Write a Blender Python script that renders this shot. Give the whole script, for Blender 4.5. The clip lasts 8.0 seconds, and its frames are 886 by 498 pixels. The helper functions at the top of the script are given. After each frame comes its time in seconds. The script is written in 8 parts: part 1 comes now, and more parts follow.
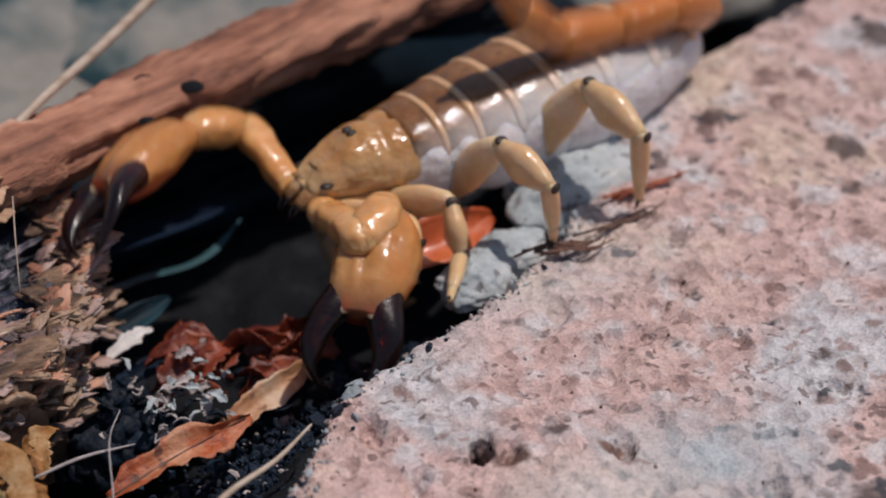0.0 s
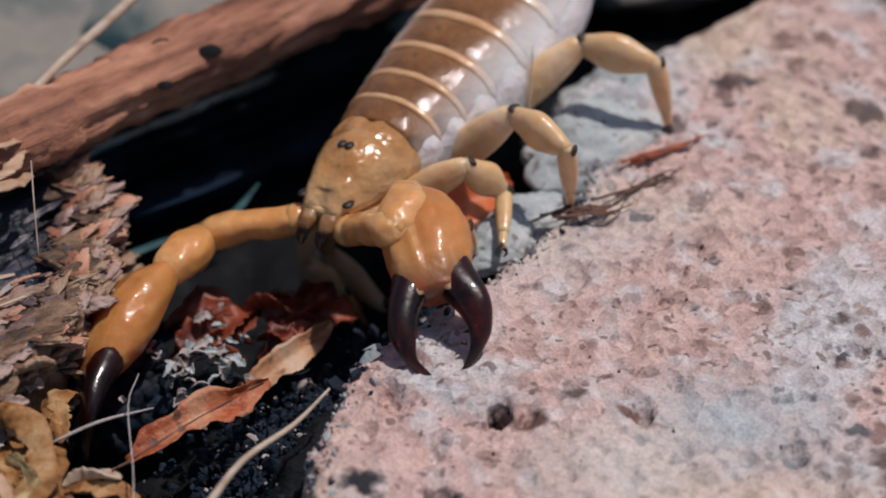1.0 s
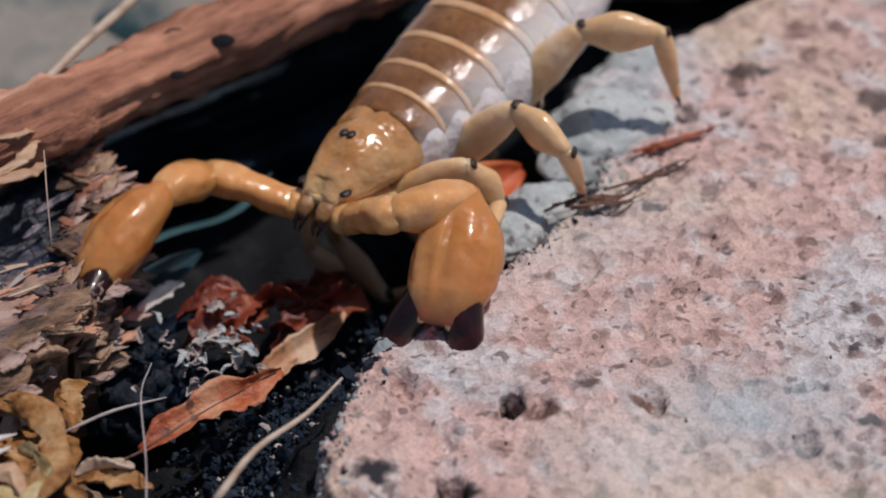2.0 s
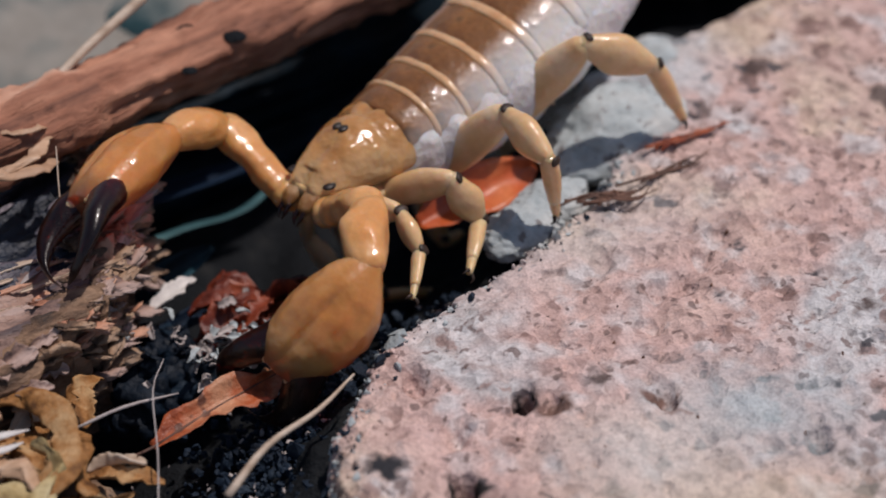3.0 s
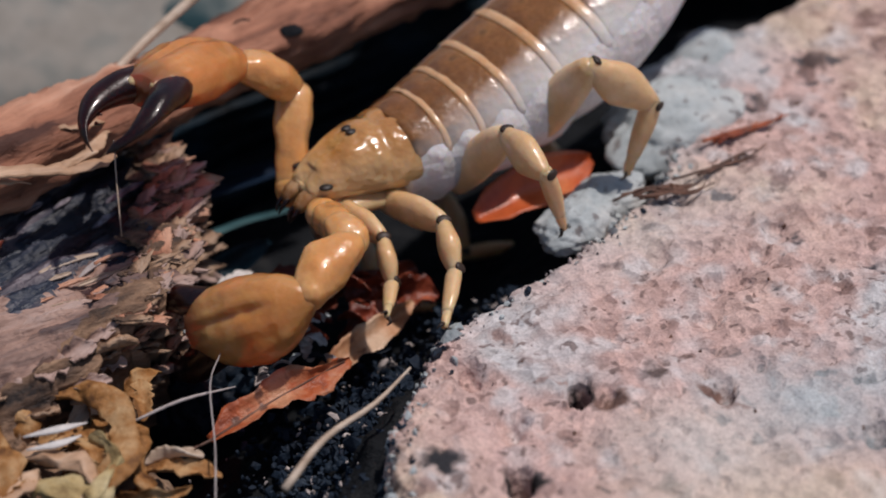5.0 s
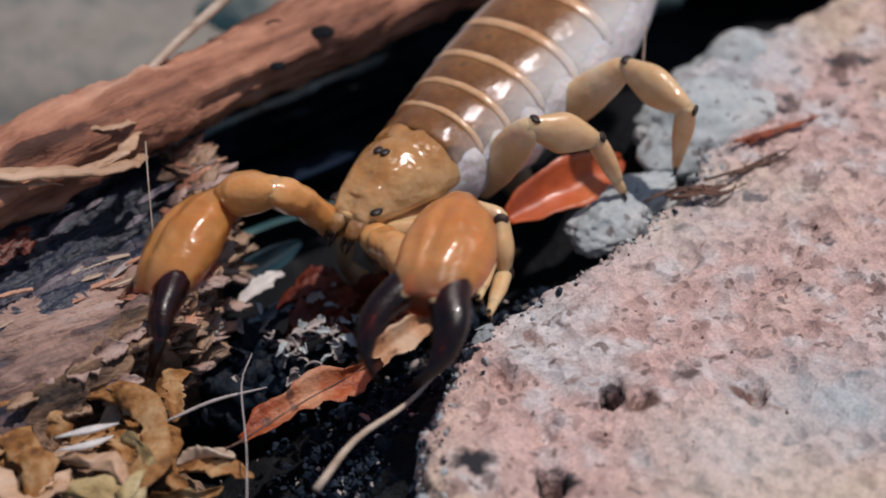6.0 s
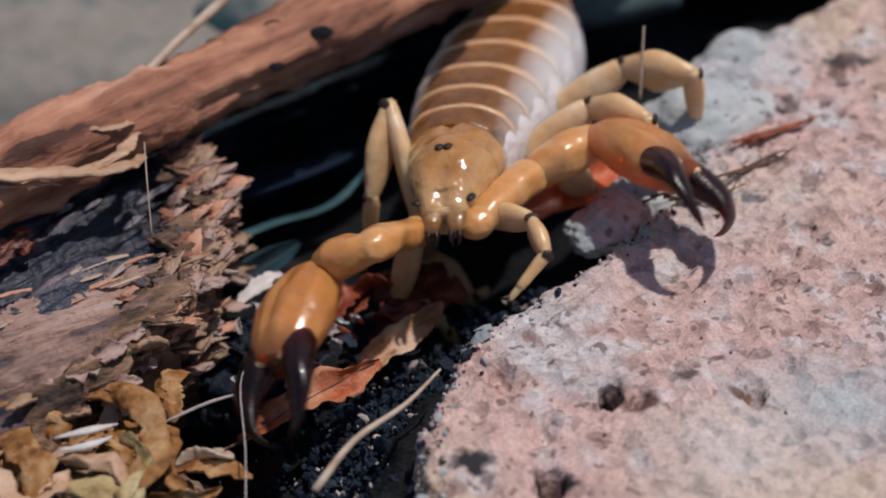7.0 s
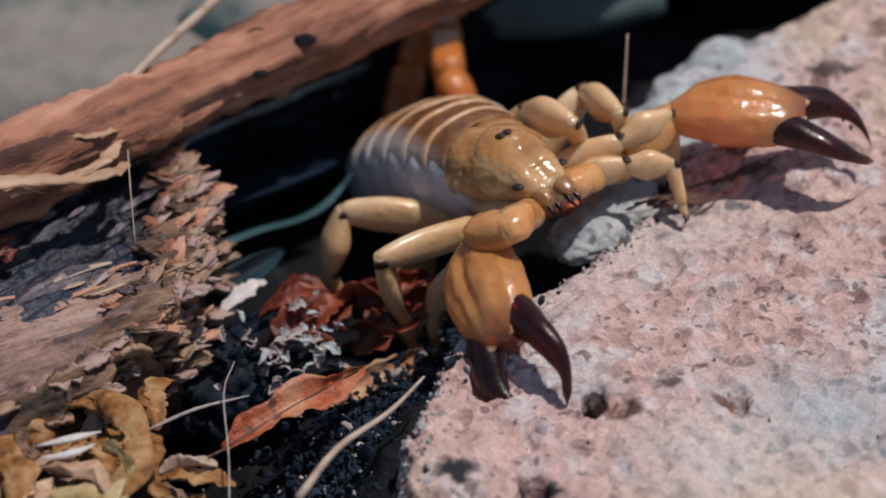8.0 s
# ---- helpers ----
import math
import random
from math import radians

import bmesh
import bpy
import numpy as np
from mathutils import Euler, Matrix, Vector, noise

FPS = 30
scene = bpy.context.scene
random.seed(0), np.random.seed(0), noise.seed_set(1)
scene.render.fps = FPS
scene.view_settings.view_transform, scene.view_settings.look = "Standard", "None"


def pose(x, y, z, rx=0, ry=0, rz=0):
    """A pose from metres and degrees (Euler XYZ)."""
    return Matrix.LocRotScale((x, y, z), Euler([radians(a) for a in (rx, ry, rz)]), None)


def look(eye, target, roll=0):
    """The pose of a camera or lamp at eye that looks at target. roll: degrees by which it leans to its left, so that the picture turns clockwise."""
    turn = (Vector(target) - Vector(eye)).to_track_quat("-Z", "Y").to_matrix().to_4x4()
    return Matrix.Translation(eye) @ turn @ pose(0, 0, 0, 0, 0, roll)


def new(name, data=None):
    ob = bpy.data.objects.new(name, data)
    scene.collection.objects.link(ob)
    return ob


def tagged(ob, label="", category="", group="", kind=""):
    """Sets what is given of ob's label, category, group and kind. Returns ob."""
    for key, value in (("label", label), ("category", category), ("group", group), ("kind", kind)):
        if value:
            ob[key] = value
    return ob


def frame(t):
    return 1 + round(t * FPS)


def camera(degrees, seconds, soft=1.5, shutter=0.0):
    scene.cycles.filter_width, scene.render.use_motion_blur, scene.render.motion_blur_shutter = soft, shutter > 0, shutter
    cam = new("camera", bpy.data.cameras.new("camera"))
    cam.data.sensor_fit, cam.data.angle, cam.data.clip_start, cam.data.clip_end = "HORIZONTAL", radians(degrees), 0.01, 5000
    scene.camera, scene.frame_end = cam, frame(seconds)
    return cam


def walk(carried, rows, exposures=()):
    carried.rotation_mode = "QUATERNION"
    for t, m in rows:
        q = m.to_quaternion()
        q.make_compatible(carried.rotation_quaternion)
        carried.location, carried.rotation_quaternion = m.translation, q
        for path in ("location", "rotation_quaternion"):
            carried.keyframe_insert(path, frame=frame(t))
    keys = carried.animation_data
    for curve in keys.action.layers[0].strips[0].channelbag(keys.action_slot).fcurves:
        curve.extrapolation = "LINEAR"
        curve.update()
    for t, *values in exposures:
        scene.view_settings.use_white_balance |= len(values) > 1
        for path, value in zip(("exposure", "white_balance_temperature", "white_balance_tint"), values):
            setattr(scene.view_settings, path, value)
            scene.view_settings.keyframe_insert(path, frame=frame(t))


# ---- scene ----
# lengths below are in centimetres; CM turns them into metres
CM = 0.01


def turned(dx, dy):
    """The fixed stand of the lens, turned by dx to its left and dy upwards (degrees)."""
    eye = Vector((0.0, -13.674, 11.474)) * CM
    return look(eye, (0, 0, 0)) @ pose(0, 0, 0, dy, 0, 0) @ pose(0, 0, 0, 0, dx, 0)


cam = camera(22, 8.0, soft=1.85, shutter=0.4)
cam.data.dof.use_dof, cam.data.dof.focus_distance, cam.data.dof.aperture_fstop = True, 0.173, 24.0
walk(cam, [
    (0, turned(-1.605, 1.392)),
    (.1, turned(-1.576, 1.363)),
    (.2, turned(-1.562, 1.165)),
    (.3, turned(-1.520, 0.909)),
    (.4, turned(-1.477, 0.781)),
    (.5, turned(-1.434, 0.703)),
    (1, turned(-1.150, 0.497)),
    (1.5, turned(-0.952, 0.241)),
    (1.7, turned(-0.895, 0.241)),
    (2.8, turned(-0.653, 0.170)),
    (3, turned(-0.540, 0.135)),
    (3.5, turned(0.000, 0.000)),
    (4, turned(0.234, -0.021)),
    (4.2, turned(0.284, -0.036)),
    (5.3, turned(1.278, 0.000)),
    (5.5, turned(1.534, 0.014)),
    (6, turned(1.662, 0.000)),
    (6.5, turned(1.676, 0.014)),
    (7, turned(1.633, 0.014)),
    (7.5, turned(1.520, 0.057)),
    (8, turned(1.221, 0.206)),
])

# ---- light: high sun from beyond the log, soft sky ----
world = bpy.data.worlds.new("sky")
scene.world = world
world.use_nodes = True
wn, wl = world.node_tree.nodes, world.node_tree.links
sky = wn.new("ShaderNodeTexSky")
sky.sky_type, sky.sun_disc = "NISHITA", False
sky.air_density, sky.dust_density, sky.ozone_density = 1.0, 1.0, 1.0
sky.sun_elevation, sky.sun_rotation = radians(73.1), radians(71.1)
wn["Background"].inputs["Strength"].default_value = 0.068
wl.new(sky.outputs["Color"], wn["Background"].inputs["Color"])
sun = new("sun", bpy.data.lights.new("sun", "SUN"))
sun.data.energy, sun.data.angle, sun.data.color = 3.0, radians(1.2), (1.0, 0.905, 0.865)
sun.matrix_world = look(Vector((0.38, 0.13, 1.35)), (0, 0, 0))


# ---- materials ----
def ramp(nt, fac, stops):
    r = nt.nodes.new("ShaderNodeValToRGB")
    el = r.color_ramp.elements
    while len(el) < len(stops):
        el.new(0.5)
    for e, (p, c) in zip(el, stops):
        e.position, e.color = p, (*c, 1)
    nt.links.new(fac, r.inputs[0])
    return r.outputs[0]


def tex_noise(nt, co, per_cm, detail=4.0, rough=0.55, squash=None, turn=0.0):
    n = nt.nodes.new("ShaderNodeTexNoise")
    n.inputs["Scale"].default_value = per_cm / CM
    n.inputs["Detail"].default_value, n.inputs["Roughness"].default_value = detail, rough
    if squash:
        m = nt.nodes.new("ShaderNodeMapping")
        m.vector_type = "TEXTURE"
        m.inputs["Rotation"].default_value = (0, 0, radians(turn))
        m.inputs["Scale"].default_value = [1 / q for q in squash]
        nt.links.new(co, m.inputs[0])
        co = m.outputs[0]
    nt.links.new(co, n.inputs["Vector"])
    return n.outputs["Fac"]


def mixed(nt, fac, a, b, blend="MIX"):
    m = nt.nodes.new("ShaderNodeMix")
    m.data_type, m.blend_type = "RGBA", blend
    for sock, v in ((m.inputs[0], fac), (m.inputs[6], a), (m.inputs[7], b)):
        if isinstance(v, (int, float)):
            sock.default_value = v
        elif isinstance(v, tuple):
            sock.default_value = (*v, 1)
        else:
            nt.links.new(v, sock)
    return m.outputs[2]


def relief(nt, height, depth_cm, strength=1.0, under=None):
    b = nt.nodes.new("ShaderNodeBump")
    b.inputs["Distance"].default_value, b.inputs["Strength"].default_value = depth_cm * CM, strength
    nt.links.new(height, b.inputs["Height"])
    if under:
        nt.links.new(under, b.inputs["Normal"])
    return b.outputs[0]


def blank(name):
    m = bpy.data.materials.new(name)
    m.use_nodes = True
    nt = m.node_tree
    co = nt.nodes.new("ShaderNodeTexCoord").outputs["Object"]
    return m, nt, co, nt.nodes["Principled BSDF"]


def surface(name, stops, per_cm, rough=0.5, rough_var=0.15, grain=20.0, grain_depth=0.01, bump=0.5, coat=0.0, sss=0.0,
            squash=None, speck=None, spec=0.5, sss_cm=0.12, trans=0.0, turn=0.0, along=None, mottle=0.35, lumps=0.0):
    """Two scales of colour noise, grain relief, uneven gloss; coat and subsurface for chitin."""
    m, nt, co, p = blank(name)
    big = tex_noise(nt, co, per_cm, 5, 0.6, squash, turn)
    col = ramp(nt, big, stops)
    fine = tex_noise(nt, co, grain, 4, 0.65, squash, turn)
    col = mixed(nt, mottle, col, ramp(nt, fine, [(0.25, (0.25,) * 3), (0.75, (1.0,) * 3)]), "MULTIPLY")
    if speck:
        at, colour = speck
        col = mixed(nt, ramp(nt, tex_noise(nt, co, at, 2, 0.5), [(0.60, (0, 0, 0)), (0.68, (1, 1, 1))]), col, colour)
    if along:
        # pigment that changes along one axis of the part, from one place to another (centimetres)
        axis, x0, x1, colour = along
        sep = nt.nodes.new("ShaderNodeSeparateXYZ")
        nt.links.new(co, sep.inputs[0])
        span_x = nt.nodes.new("ShaderNodeMapRange")
        span_x.inputs["From Min"].default_value, span_x.inputs["From Max"].default_value = x0 * CM, x1 * CM
        both = nt.nodes.new("ShaderNodeMath")
        both.operation = "ABSOLUTE"
        nt.links.new(sep.outputs[axis], both.inputs[0])
        nt.links.new(both.outputs[0] if axis == 1 else sep.outputs[axis], span_x.inputs[0])
        col = mixed(nt, span_x.outputs[0], col, colour)
    nt.links.new(col, p.inputs["Base Color"])
    r = nt.nodes.new("ShaderNodeMapRange")
    r.inputs["To Min"].default_value, r.inputs["To Max"].default_value = rough - rough_var, rough + rough_var
    nt.links.new(fine, r.inputs[0])
    nt.links.new(r.outputs[0], p.inputs["Roughness"])
    p.inputs["Coat Weight"].default_value, p.inputs["Coat Roughness"].default_value = coat, 0.07
    p.inputs["Specular IOR Level"].default_value = spec
    if sss:
        p.inputs["Subsurface Weight"].default_value = sss
        p.inputs["Subsurface Scale"].default_value = sss_cm * CM
        p.inputs["Subsurface Radius"].default_value = (1.0, 0.5, 0.25)
    p.inputs["Transmission Weight"].default_value = trans
    normal = relief(nt, fine, grain_depth, bump)
    if lumps:
        normal = relief(nt, tex_noise(nt, co, 5.5, 2, 0.5), lumps, 0.6, normal)
    nt.links.new(normal, p.inputs["Normal"])
    if lumps:
        nt.links.new(normal, p.inputs["Coat Normal"])
    return m


BLOTCHES = [
    (1.35, 1.75, 0.40, 0.75, 0, (0.50, 0.545, 0.57), 0.85),
    (1.95, 2.55, 0.60, 0.42, 38, (0.53, 0.565, 0.59), 0.85),
    (2.3, -2.75, 1.0, 0.4, 0, (0.64, 0.55, 0.44), 0.7),
    (2.45, -1.75, 0.6, 0.38, -20, (0.45, 0.50, 0.52), 0.85),
    (1.6, -2.15, 0.55, 0.4, 0, (0.62, 0.585, 0.555), 0.7),
    (0.95, 0.05, 1.25, 0.36, 27, (0.58, 0.56, 0.56), 0.5),
    # near-black over the deepest pit: its inner shade as colour
    (0.76, -1.66, 0.075, 0.16, 20, (0.012, 0.012, 0.016), 1),
    (0.97, -1.72, 0.14, 0.09, 15, (0.16, 0.09, 0.07), 0.95),
    (1.75, -1.64, 0.18, 0.07, -45, (0.18, 0.1, 0.08), 0.95),
    # shade inside the second deep pit, painted near-black
    (0.34, -2.51, 0.16, 0.09, 0, (0.02, 0.018, 0.018), 1),
    (-0.25, -2.35, 0.15, 0.09, -20, (0.03, 0.03, 0.035), 1),
]


def rock_material():
    """Pink sandstone: blue-white and straw patches, brown inclusions of uneven size."""
    m, nt, co, p = blank("sandstone")
    patch = tex_noise(nt, co, 0.42, 4, 0.55)
    col = ramp(nt, patch, [(0.38, (0.66, 0.53, 0.42)), (0.46, (0.64, 0.465, 0.41)), (0.56, (0.62, 0.435, 0.395)), (0.64, (0.58, 0.57, 0.575))])
    pale = tex_noise(nt, co, 2.3, 3, 0.5)
    col = mixed(nt, ramp(nt, pale, [(0.54, (0, 0, 0)), (0.66, (0.8, 0.8, 0.8))]), col, (0.64, 0.61, 0.61))
    mid = tex_noise(nt, co, 4.0, 4, 0.6)
    col = mixed(nt, ramp(nt, mid, [(0.50, (0, 0, 0)), (0.62, (0.42, 0.42, 0.42))]), col, (0.37, 0.25, 0.22))
    # grains: small cells, each of its own tone
    grains = nt.nodes.new("ShaderNodeTexVoronoi")
    grains.inputs["Scale"].default_value = 9.0 / CM
    nt.links.new(co, grains.inputs["Vector"])
    tone = nt.nodes.new("ShaderNodeSeparateColor")
    nt.links.new(grains.outputs["Color"], tone.inputs[0])
    col = mixed(nt, 0.5, col, ramp(nt, tone.outputs[1], [(0.0, (0.45, 0.38, 0.37)), (0.30, (0.92, 0.90, 0.90)), (1.0, (1.15, 1.12, 1.12))]), "MULTIPLY")
    # warped cells; each cell has its own chance and size of a dark inclusion
    warp = nt.nodes.new("ShaderNodeTexNoise")
    warp.inputs["Scale"].default_value, warp.inputs["Detail"].default_value = 6.0 / CM, 2
    nt.links.new(co, warp.inputs["Vector"])
    bent = nt.nodes.new("ShaderNodeVectorMath")
    bent.operation = "MULTIPLY_ADD"
    nt.links.new(warp.outputs["Color"], bent.inputs[0])
    bent.inputs[1].default_value = (0.30 * CM,) * 3
    nt.links.new(co, bent.inputs[2])
    for per_cm, chance, colour, strength in ((3.0, 0.50, (0.20, 0.12, 0.105), 0.8), (4.8, 0.22, (0.30, 0.19, 0.165), 0.7), (8.5, 0.45, (0.17, 0.115, 0.105), 0.8), (1.9, 0.55, (0.11, 0.08, 0.075), 0.9), (3.7, 0.62, (0.055, 0.055, 0.065), 0.9)):
        v = nt.nodes.new("ShaderNodeTexVoronoi")
        v.inputs["Scale"].default_value = per_cm / CM
        nt.links.new(bent.outputs[0], v.inputs["Vector"])
        split = nt.nodes.new("ShaderNodeSeparateColor")
        nt.links.new(v.outputs["Color"], split.inputs[0])
        size = nt.nodes.new("ShaderNodeMapRange")
        size.inputs["From Min"].default_value, size.inputs["From Max"].default_value = chance, 1.0
        size.inputs["To Min"].default_value, size.inputs["To Max"].default_value = 0.02, 0.42
        nt.links.new(split.outputs[0], size.inputs[0])
        edge = nt.nodes.new("ShaderNodeMath")
        edge.operation = "SUBTRACT"
        nt.links.new(size.outputs[0], edge.inputs[0])
        nt.links.new(v.outputs["Distance"], edge.inputs[1])
        fade = nt.nodes.new("ShaderNodeMapRange")
        fade.inputs["From Min"].default_value, fade.inputs["From Max"].default_value = -0.05, 0.09
        fade.inputs["To Max"].default_value = strength
        nt.links.new(edge.outputs[0], fade.inputs[0])
        col = mixed(nt, fade.outputs[0], col, colour)
    # pale and bluish weathering, rust-brown and black blotches, painted pit shade: x, y, half sizes, turn, colour,
    # strength
    for x, y, a, b, turn, colour, strength in BLOTCHES:
        m2 = nt.nodes.new("ShaderNodeMapping")
        m2.vector_type = "TEXTURE"
        m2.inputs["Location"].default_value = ((x + 0.15) * CM, (y + 0.15) * CM, 0)
        m2.inputs["Rotation"].default_value = (0, 0, radians(turn))
        m2.inputs["Scale"].default_value = (a * CM, b * CM, CM)
        nt.links.new(bent.outputs[0], m2.inputs[0])
        d = nt.nodes.new("ShaderNodeVectorMath")
        d.operation = "LENGTH"
        nt.links.new(m2.outputs[0], d.inputs[0])
        k = nt.nodes.new("ShaderNodeMapRange")
        soft = 0.75 if a > 0.2 and b > 0.15 else 0.3
        k.inputs["From Min"].default_value, k.inputs["From Max"].default_value = 1.0 + soft, 1.0 - soft
        k.inputs["To Max"].default_value = strength
        nt.links.new(d.outputs["Value"], k.inputs[0])
        col = mixed(nt, k.outputs[0], col, colour)
    fine = tex_noise(nt, co, 38, 3, 0.6)
    col = mixed(nt, 0.45, col, ramp(nt, fine, [(0.3, (0.35, 0.33, 0.33)), (0.6, (1, 1, 1))]), "MULTIPLY")
    nt.links.new(col, p.inputs["Base Color"])
    p.inputs["Roughness"].default_value, p.inputs["Specular IOR Level"].default_value = 0.85, 0.25
    nt.links.new(relief(nt, fine, 0.02, 0.6, relief(nt, mid, 0.06, 0.6, relief(nt, grains.outputs["Distance"], 0.07, 0.6))), p.inputs["Normal"])
    return m


def translucent(m, share, colour):
    """Thin chitin lets a share of tinted light straight through."""
    nt = m.node_tree
    out, body = nt.nodes["Material Output"], nt.nodes["Principled BSDF"]
    clear, mix = nt.nodes.new("ShaderNodeBsdfTransparent"), nt.nodes.new("ShaderNodeMixShader")
    clear.inputs[0].default_value = (*colour, 1)
    mix.inputs[0].default_value = share
    nt.links.new(body.outputs[0], mix.inputs[1])
    nt.links.new(clear.outputs[0], mix.inputs[2])
    nt.links.new(mix.outputs[0], out.inputs["Surface"])
    return m


ROCK = rock_material()
GREY_STONE = surface("grey_stone", [(0.3, (0.30, 0.345, 0.36)), (0.5, (0.48, 0.525, 0.535)), (0.7, (0.61, 0.60, 0.575))], 1.6, 0.85, 0.1, 16, 0.03, 0.7, speck=(9, (0.20, 0.19, 0.19)), spec=0.25)
BARK = surface("weathered_bark", [(0.34, (0.085, 0.036, 0.026)), (0.46, (0.36, 0.155, 0.095)), (0.58, (0.58, 0.285, 0.18)), (0.74, (0.70, 0.46, 0.34))], 1.3, 0.75, 0.15, 9, 0.05, 0.8, squash=(0.25, 1.8, 1.8), spec=0.3, turn=40)
BARK_GREY = surface("splintered_bark", [(0.36, (0.0276, 0.0202, 0.0184)), (0.47, (0.166, 0.0966, 0.0607)), (0.59, (0.377, 0.235, 0.147)), (0.76, (0.552, 0.423, 0.331))], 2.2, 0.7, 0.2, 9, 0.05, 0.9, squash=(0.5, 1.8, 1.5), spec=0.35, turn=32)
# wood under the branch: the shade there is put into these near-black tones
BARK_SHADE = surface("shaded_dark_wood", [(0.40, (0.001, 0.003, 0.005)), (0.56, (0.004, 0.013, 0.022)), (0.72, (0.016, 0.05, 0.085))], 1.1, 0.6, 0.2, 12, 0.03, 0.7, spec=0.15)
# near-black soil: crevice shade and the depth of knot holes sit in the colour
SOIL_SHADE = surface("shaded_humus", [(0.3, (0.004, 0.005, 0.007)), (0.55, (0.010, 0.012, 0.015)), (0.78, (0.035, 0.035, 0.035))], 3.0, 0.8, 0.15, 18, 0.06, 1.0, spec=0.2)
# navy taken close to black, so the colour carries the crevice shade
NAVY = surface("shaded_navy_humus", [(0.32, (0.002, 0.004, 0.009)), (0.55, (0.005, 0.012, 0.024)), (0.76, (0.02, 0.045, 0.075))], 2.2, 0.6, 0.25, 14, 0.03, 0.8, spec=0.22)
NAVY_WOOD = surface("navy_streaked_wood", [(0.36, (0.004, 0.008, 0.018)), (0.50, (0.020, 0.030, 0.055)), (0.60, (0.12, 0.10, 0.12)), (0.72, (0.45, 0.40, 0.43))], 2.0, 0.45, 0.2, 7, 0.05, 0.8, squash=(0.22, 2.2, 2.2), spec=0.5, turn=46)
PINK_WOOD = surface("pinkish_rotten_wood", [(0.36, (0.0255, 0.0298, 0.051)), (0.44, (0.162, 0.102, 0.0892)), (0.54, (0.383, 0.242, 0.191)), (0.70, (0.527, 0.399, 0.357))], 1.7, 0.6, 0.2, 7, 0.05, 0.8, squash=(0.25, 2.0, 2.0), spec=0.35, turn=28)
LICHEN = surface("ochre_lichen", [(0.34, (0.0946, 0.0361, 0.0112)), (0.48, (0.327, 0.146, 0.043)), (0.68, (0.516, 0.327, 0.163))], 5, 0.7, 0.15, 22, 0.02, 0.7, spec=0.3)
TEAL_BLADE = surface("pale_teal_blade", [(0.34, (0.012, 0.045, 0.054)), (0.54, (0.04, 0.105, 0.115)), (0.74, (0.11, 0.21, 0.21))], 1.6, 0.6, 0.15, 14, 0.02, 0.6, squash=(0.25, 2, 2), spec=0.25)
# two blade tones lowered: the shade over them is in the colour
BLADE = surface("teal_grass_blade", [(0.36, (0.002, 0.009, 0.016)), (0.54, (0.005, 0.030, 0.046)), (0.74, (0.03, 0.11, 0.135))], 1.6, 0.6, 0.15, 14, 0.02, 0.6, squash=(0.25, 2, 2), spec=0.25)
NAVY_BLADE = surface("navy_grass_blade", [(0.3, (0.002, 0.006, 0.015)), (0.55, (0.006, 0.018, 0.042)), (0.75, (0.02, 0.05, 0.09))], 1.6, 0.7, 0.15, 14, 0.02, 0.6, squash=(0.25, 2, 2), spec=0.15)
LEAF_RED = surface("wet_red_leaf", [(0.3, (0.045, 0.008, 0.005)), (0.5, (0.16, 0.026, 0.011)), (0.74, (0.38, 0.085, 0.033))], 4, 0.4, 0.15, 20, 0.02, 0.7)
LEAF_BRIGHT = surface("bright_red_leaf", [(0.3, (0.30, 0.05, 0.015)), (0.55, (0.55, 0.11, 0.03)), (0.75, (0.66, 0.20, 0.07))], 2, 0.4, 0.15, 18, 0.01, 0.5, coat=0.2)
LEAF_ORANGE = surface("dry_orange_leaf", [(0.32, (0.16, 0.026, 0.010)), (0.48, (0.42, 0.10, 0.034)), (0.64, (0.56, 0.27, 0.15))], 2.6, 0.45, 0.15, 12, 0.03, 0.8, spec=0.35, speck=(7, (0.14, 0.06, 0.04)))
STRAW = surface("dry_straw", [(0.3, (0.36, 0.25, 0.17)), (0.55, (0.55, 0.43, 0.33)), (0.75, (0.66, 0.57, 0.47))], 3, 0.6, 0.15, 25, 0.006, 0.5, squash=(0.3, 2, 2))
STRAW_TAN = surface("tan_bast", [(0.3, (0.36, 0.20, 0.11)), (0.55, (0.58, 0.37, 0.235)), (0.75, (0.70, 0.52, 0.38))], 3, 0.55, 0.15, 18, 0.012, 0.7, squash=(0.3, 2, 2), turn=20)
FIBRE = surface("dark_root_fibre", [(0.3, (0.05, 0.025, 0.018)), (0.6, (0.15, 0.07, 0.045)), (0.8, (0.3, 0.16, 0.1))], 4, 0.7, 0.15, 25, 0.006, 0.5)
CHAFF_WHITE = surface("white_chaff", [(0.3, (0.50, 0.46, 0.44)), (0.55, (0.68, 0.64, 0.61)), (0.75, (0.74, 0.70, 0.67))], 4, 0.6, 0.2, 22, 0.01, 0.6)
PALE_LICHEN = surface("pale_yellow_lichen", [(0.32, (0.187, 0.111, 0.0425)), (0.46, (0.442, 0.323, 0.145)), (0.66, (0.578, 0.476, 0.272))], 4, 0.7, 0.15, 22, 0.02, 0.7, spec=0.3)
LEAF_TAN = surface("tan_dry_leaf", [(0.34, (0.26, 0.09, 0.04)), (0.50, (0.52, 0.27, 0.14)), (0.66, (0.66, 0.47, 0.33))], 2.6, 0.5, 0.15, 12, 0.02, 0.8, spec=0.3, speck=(7, (0.22, 0.12, 0.08)))
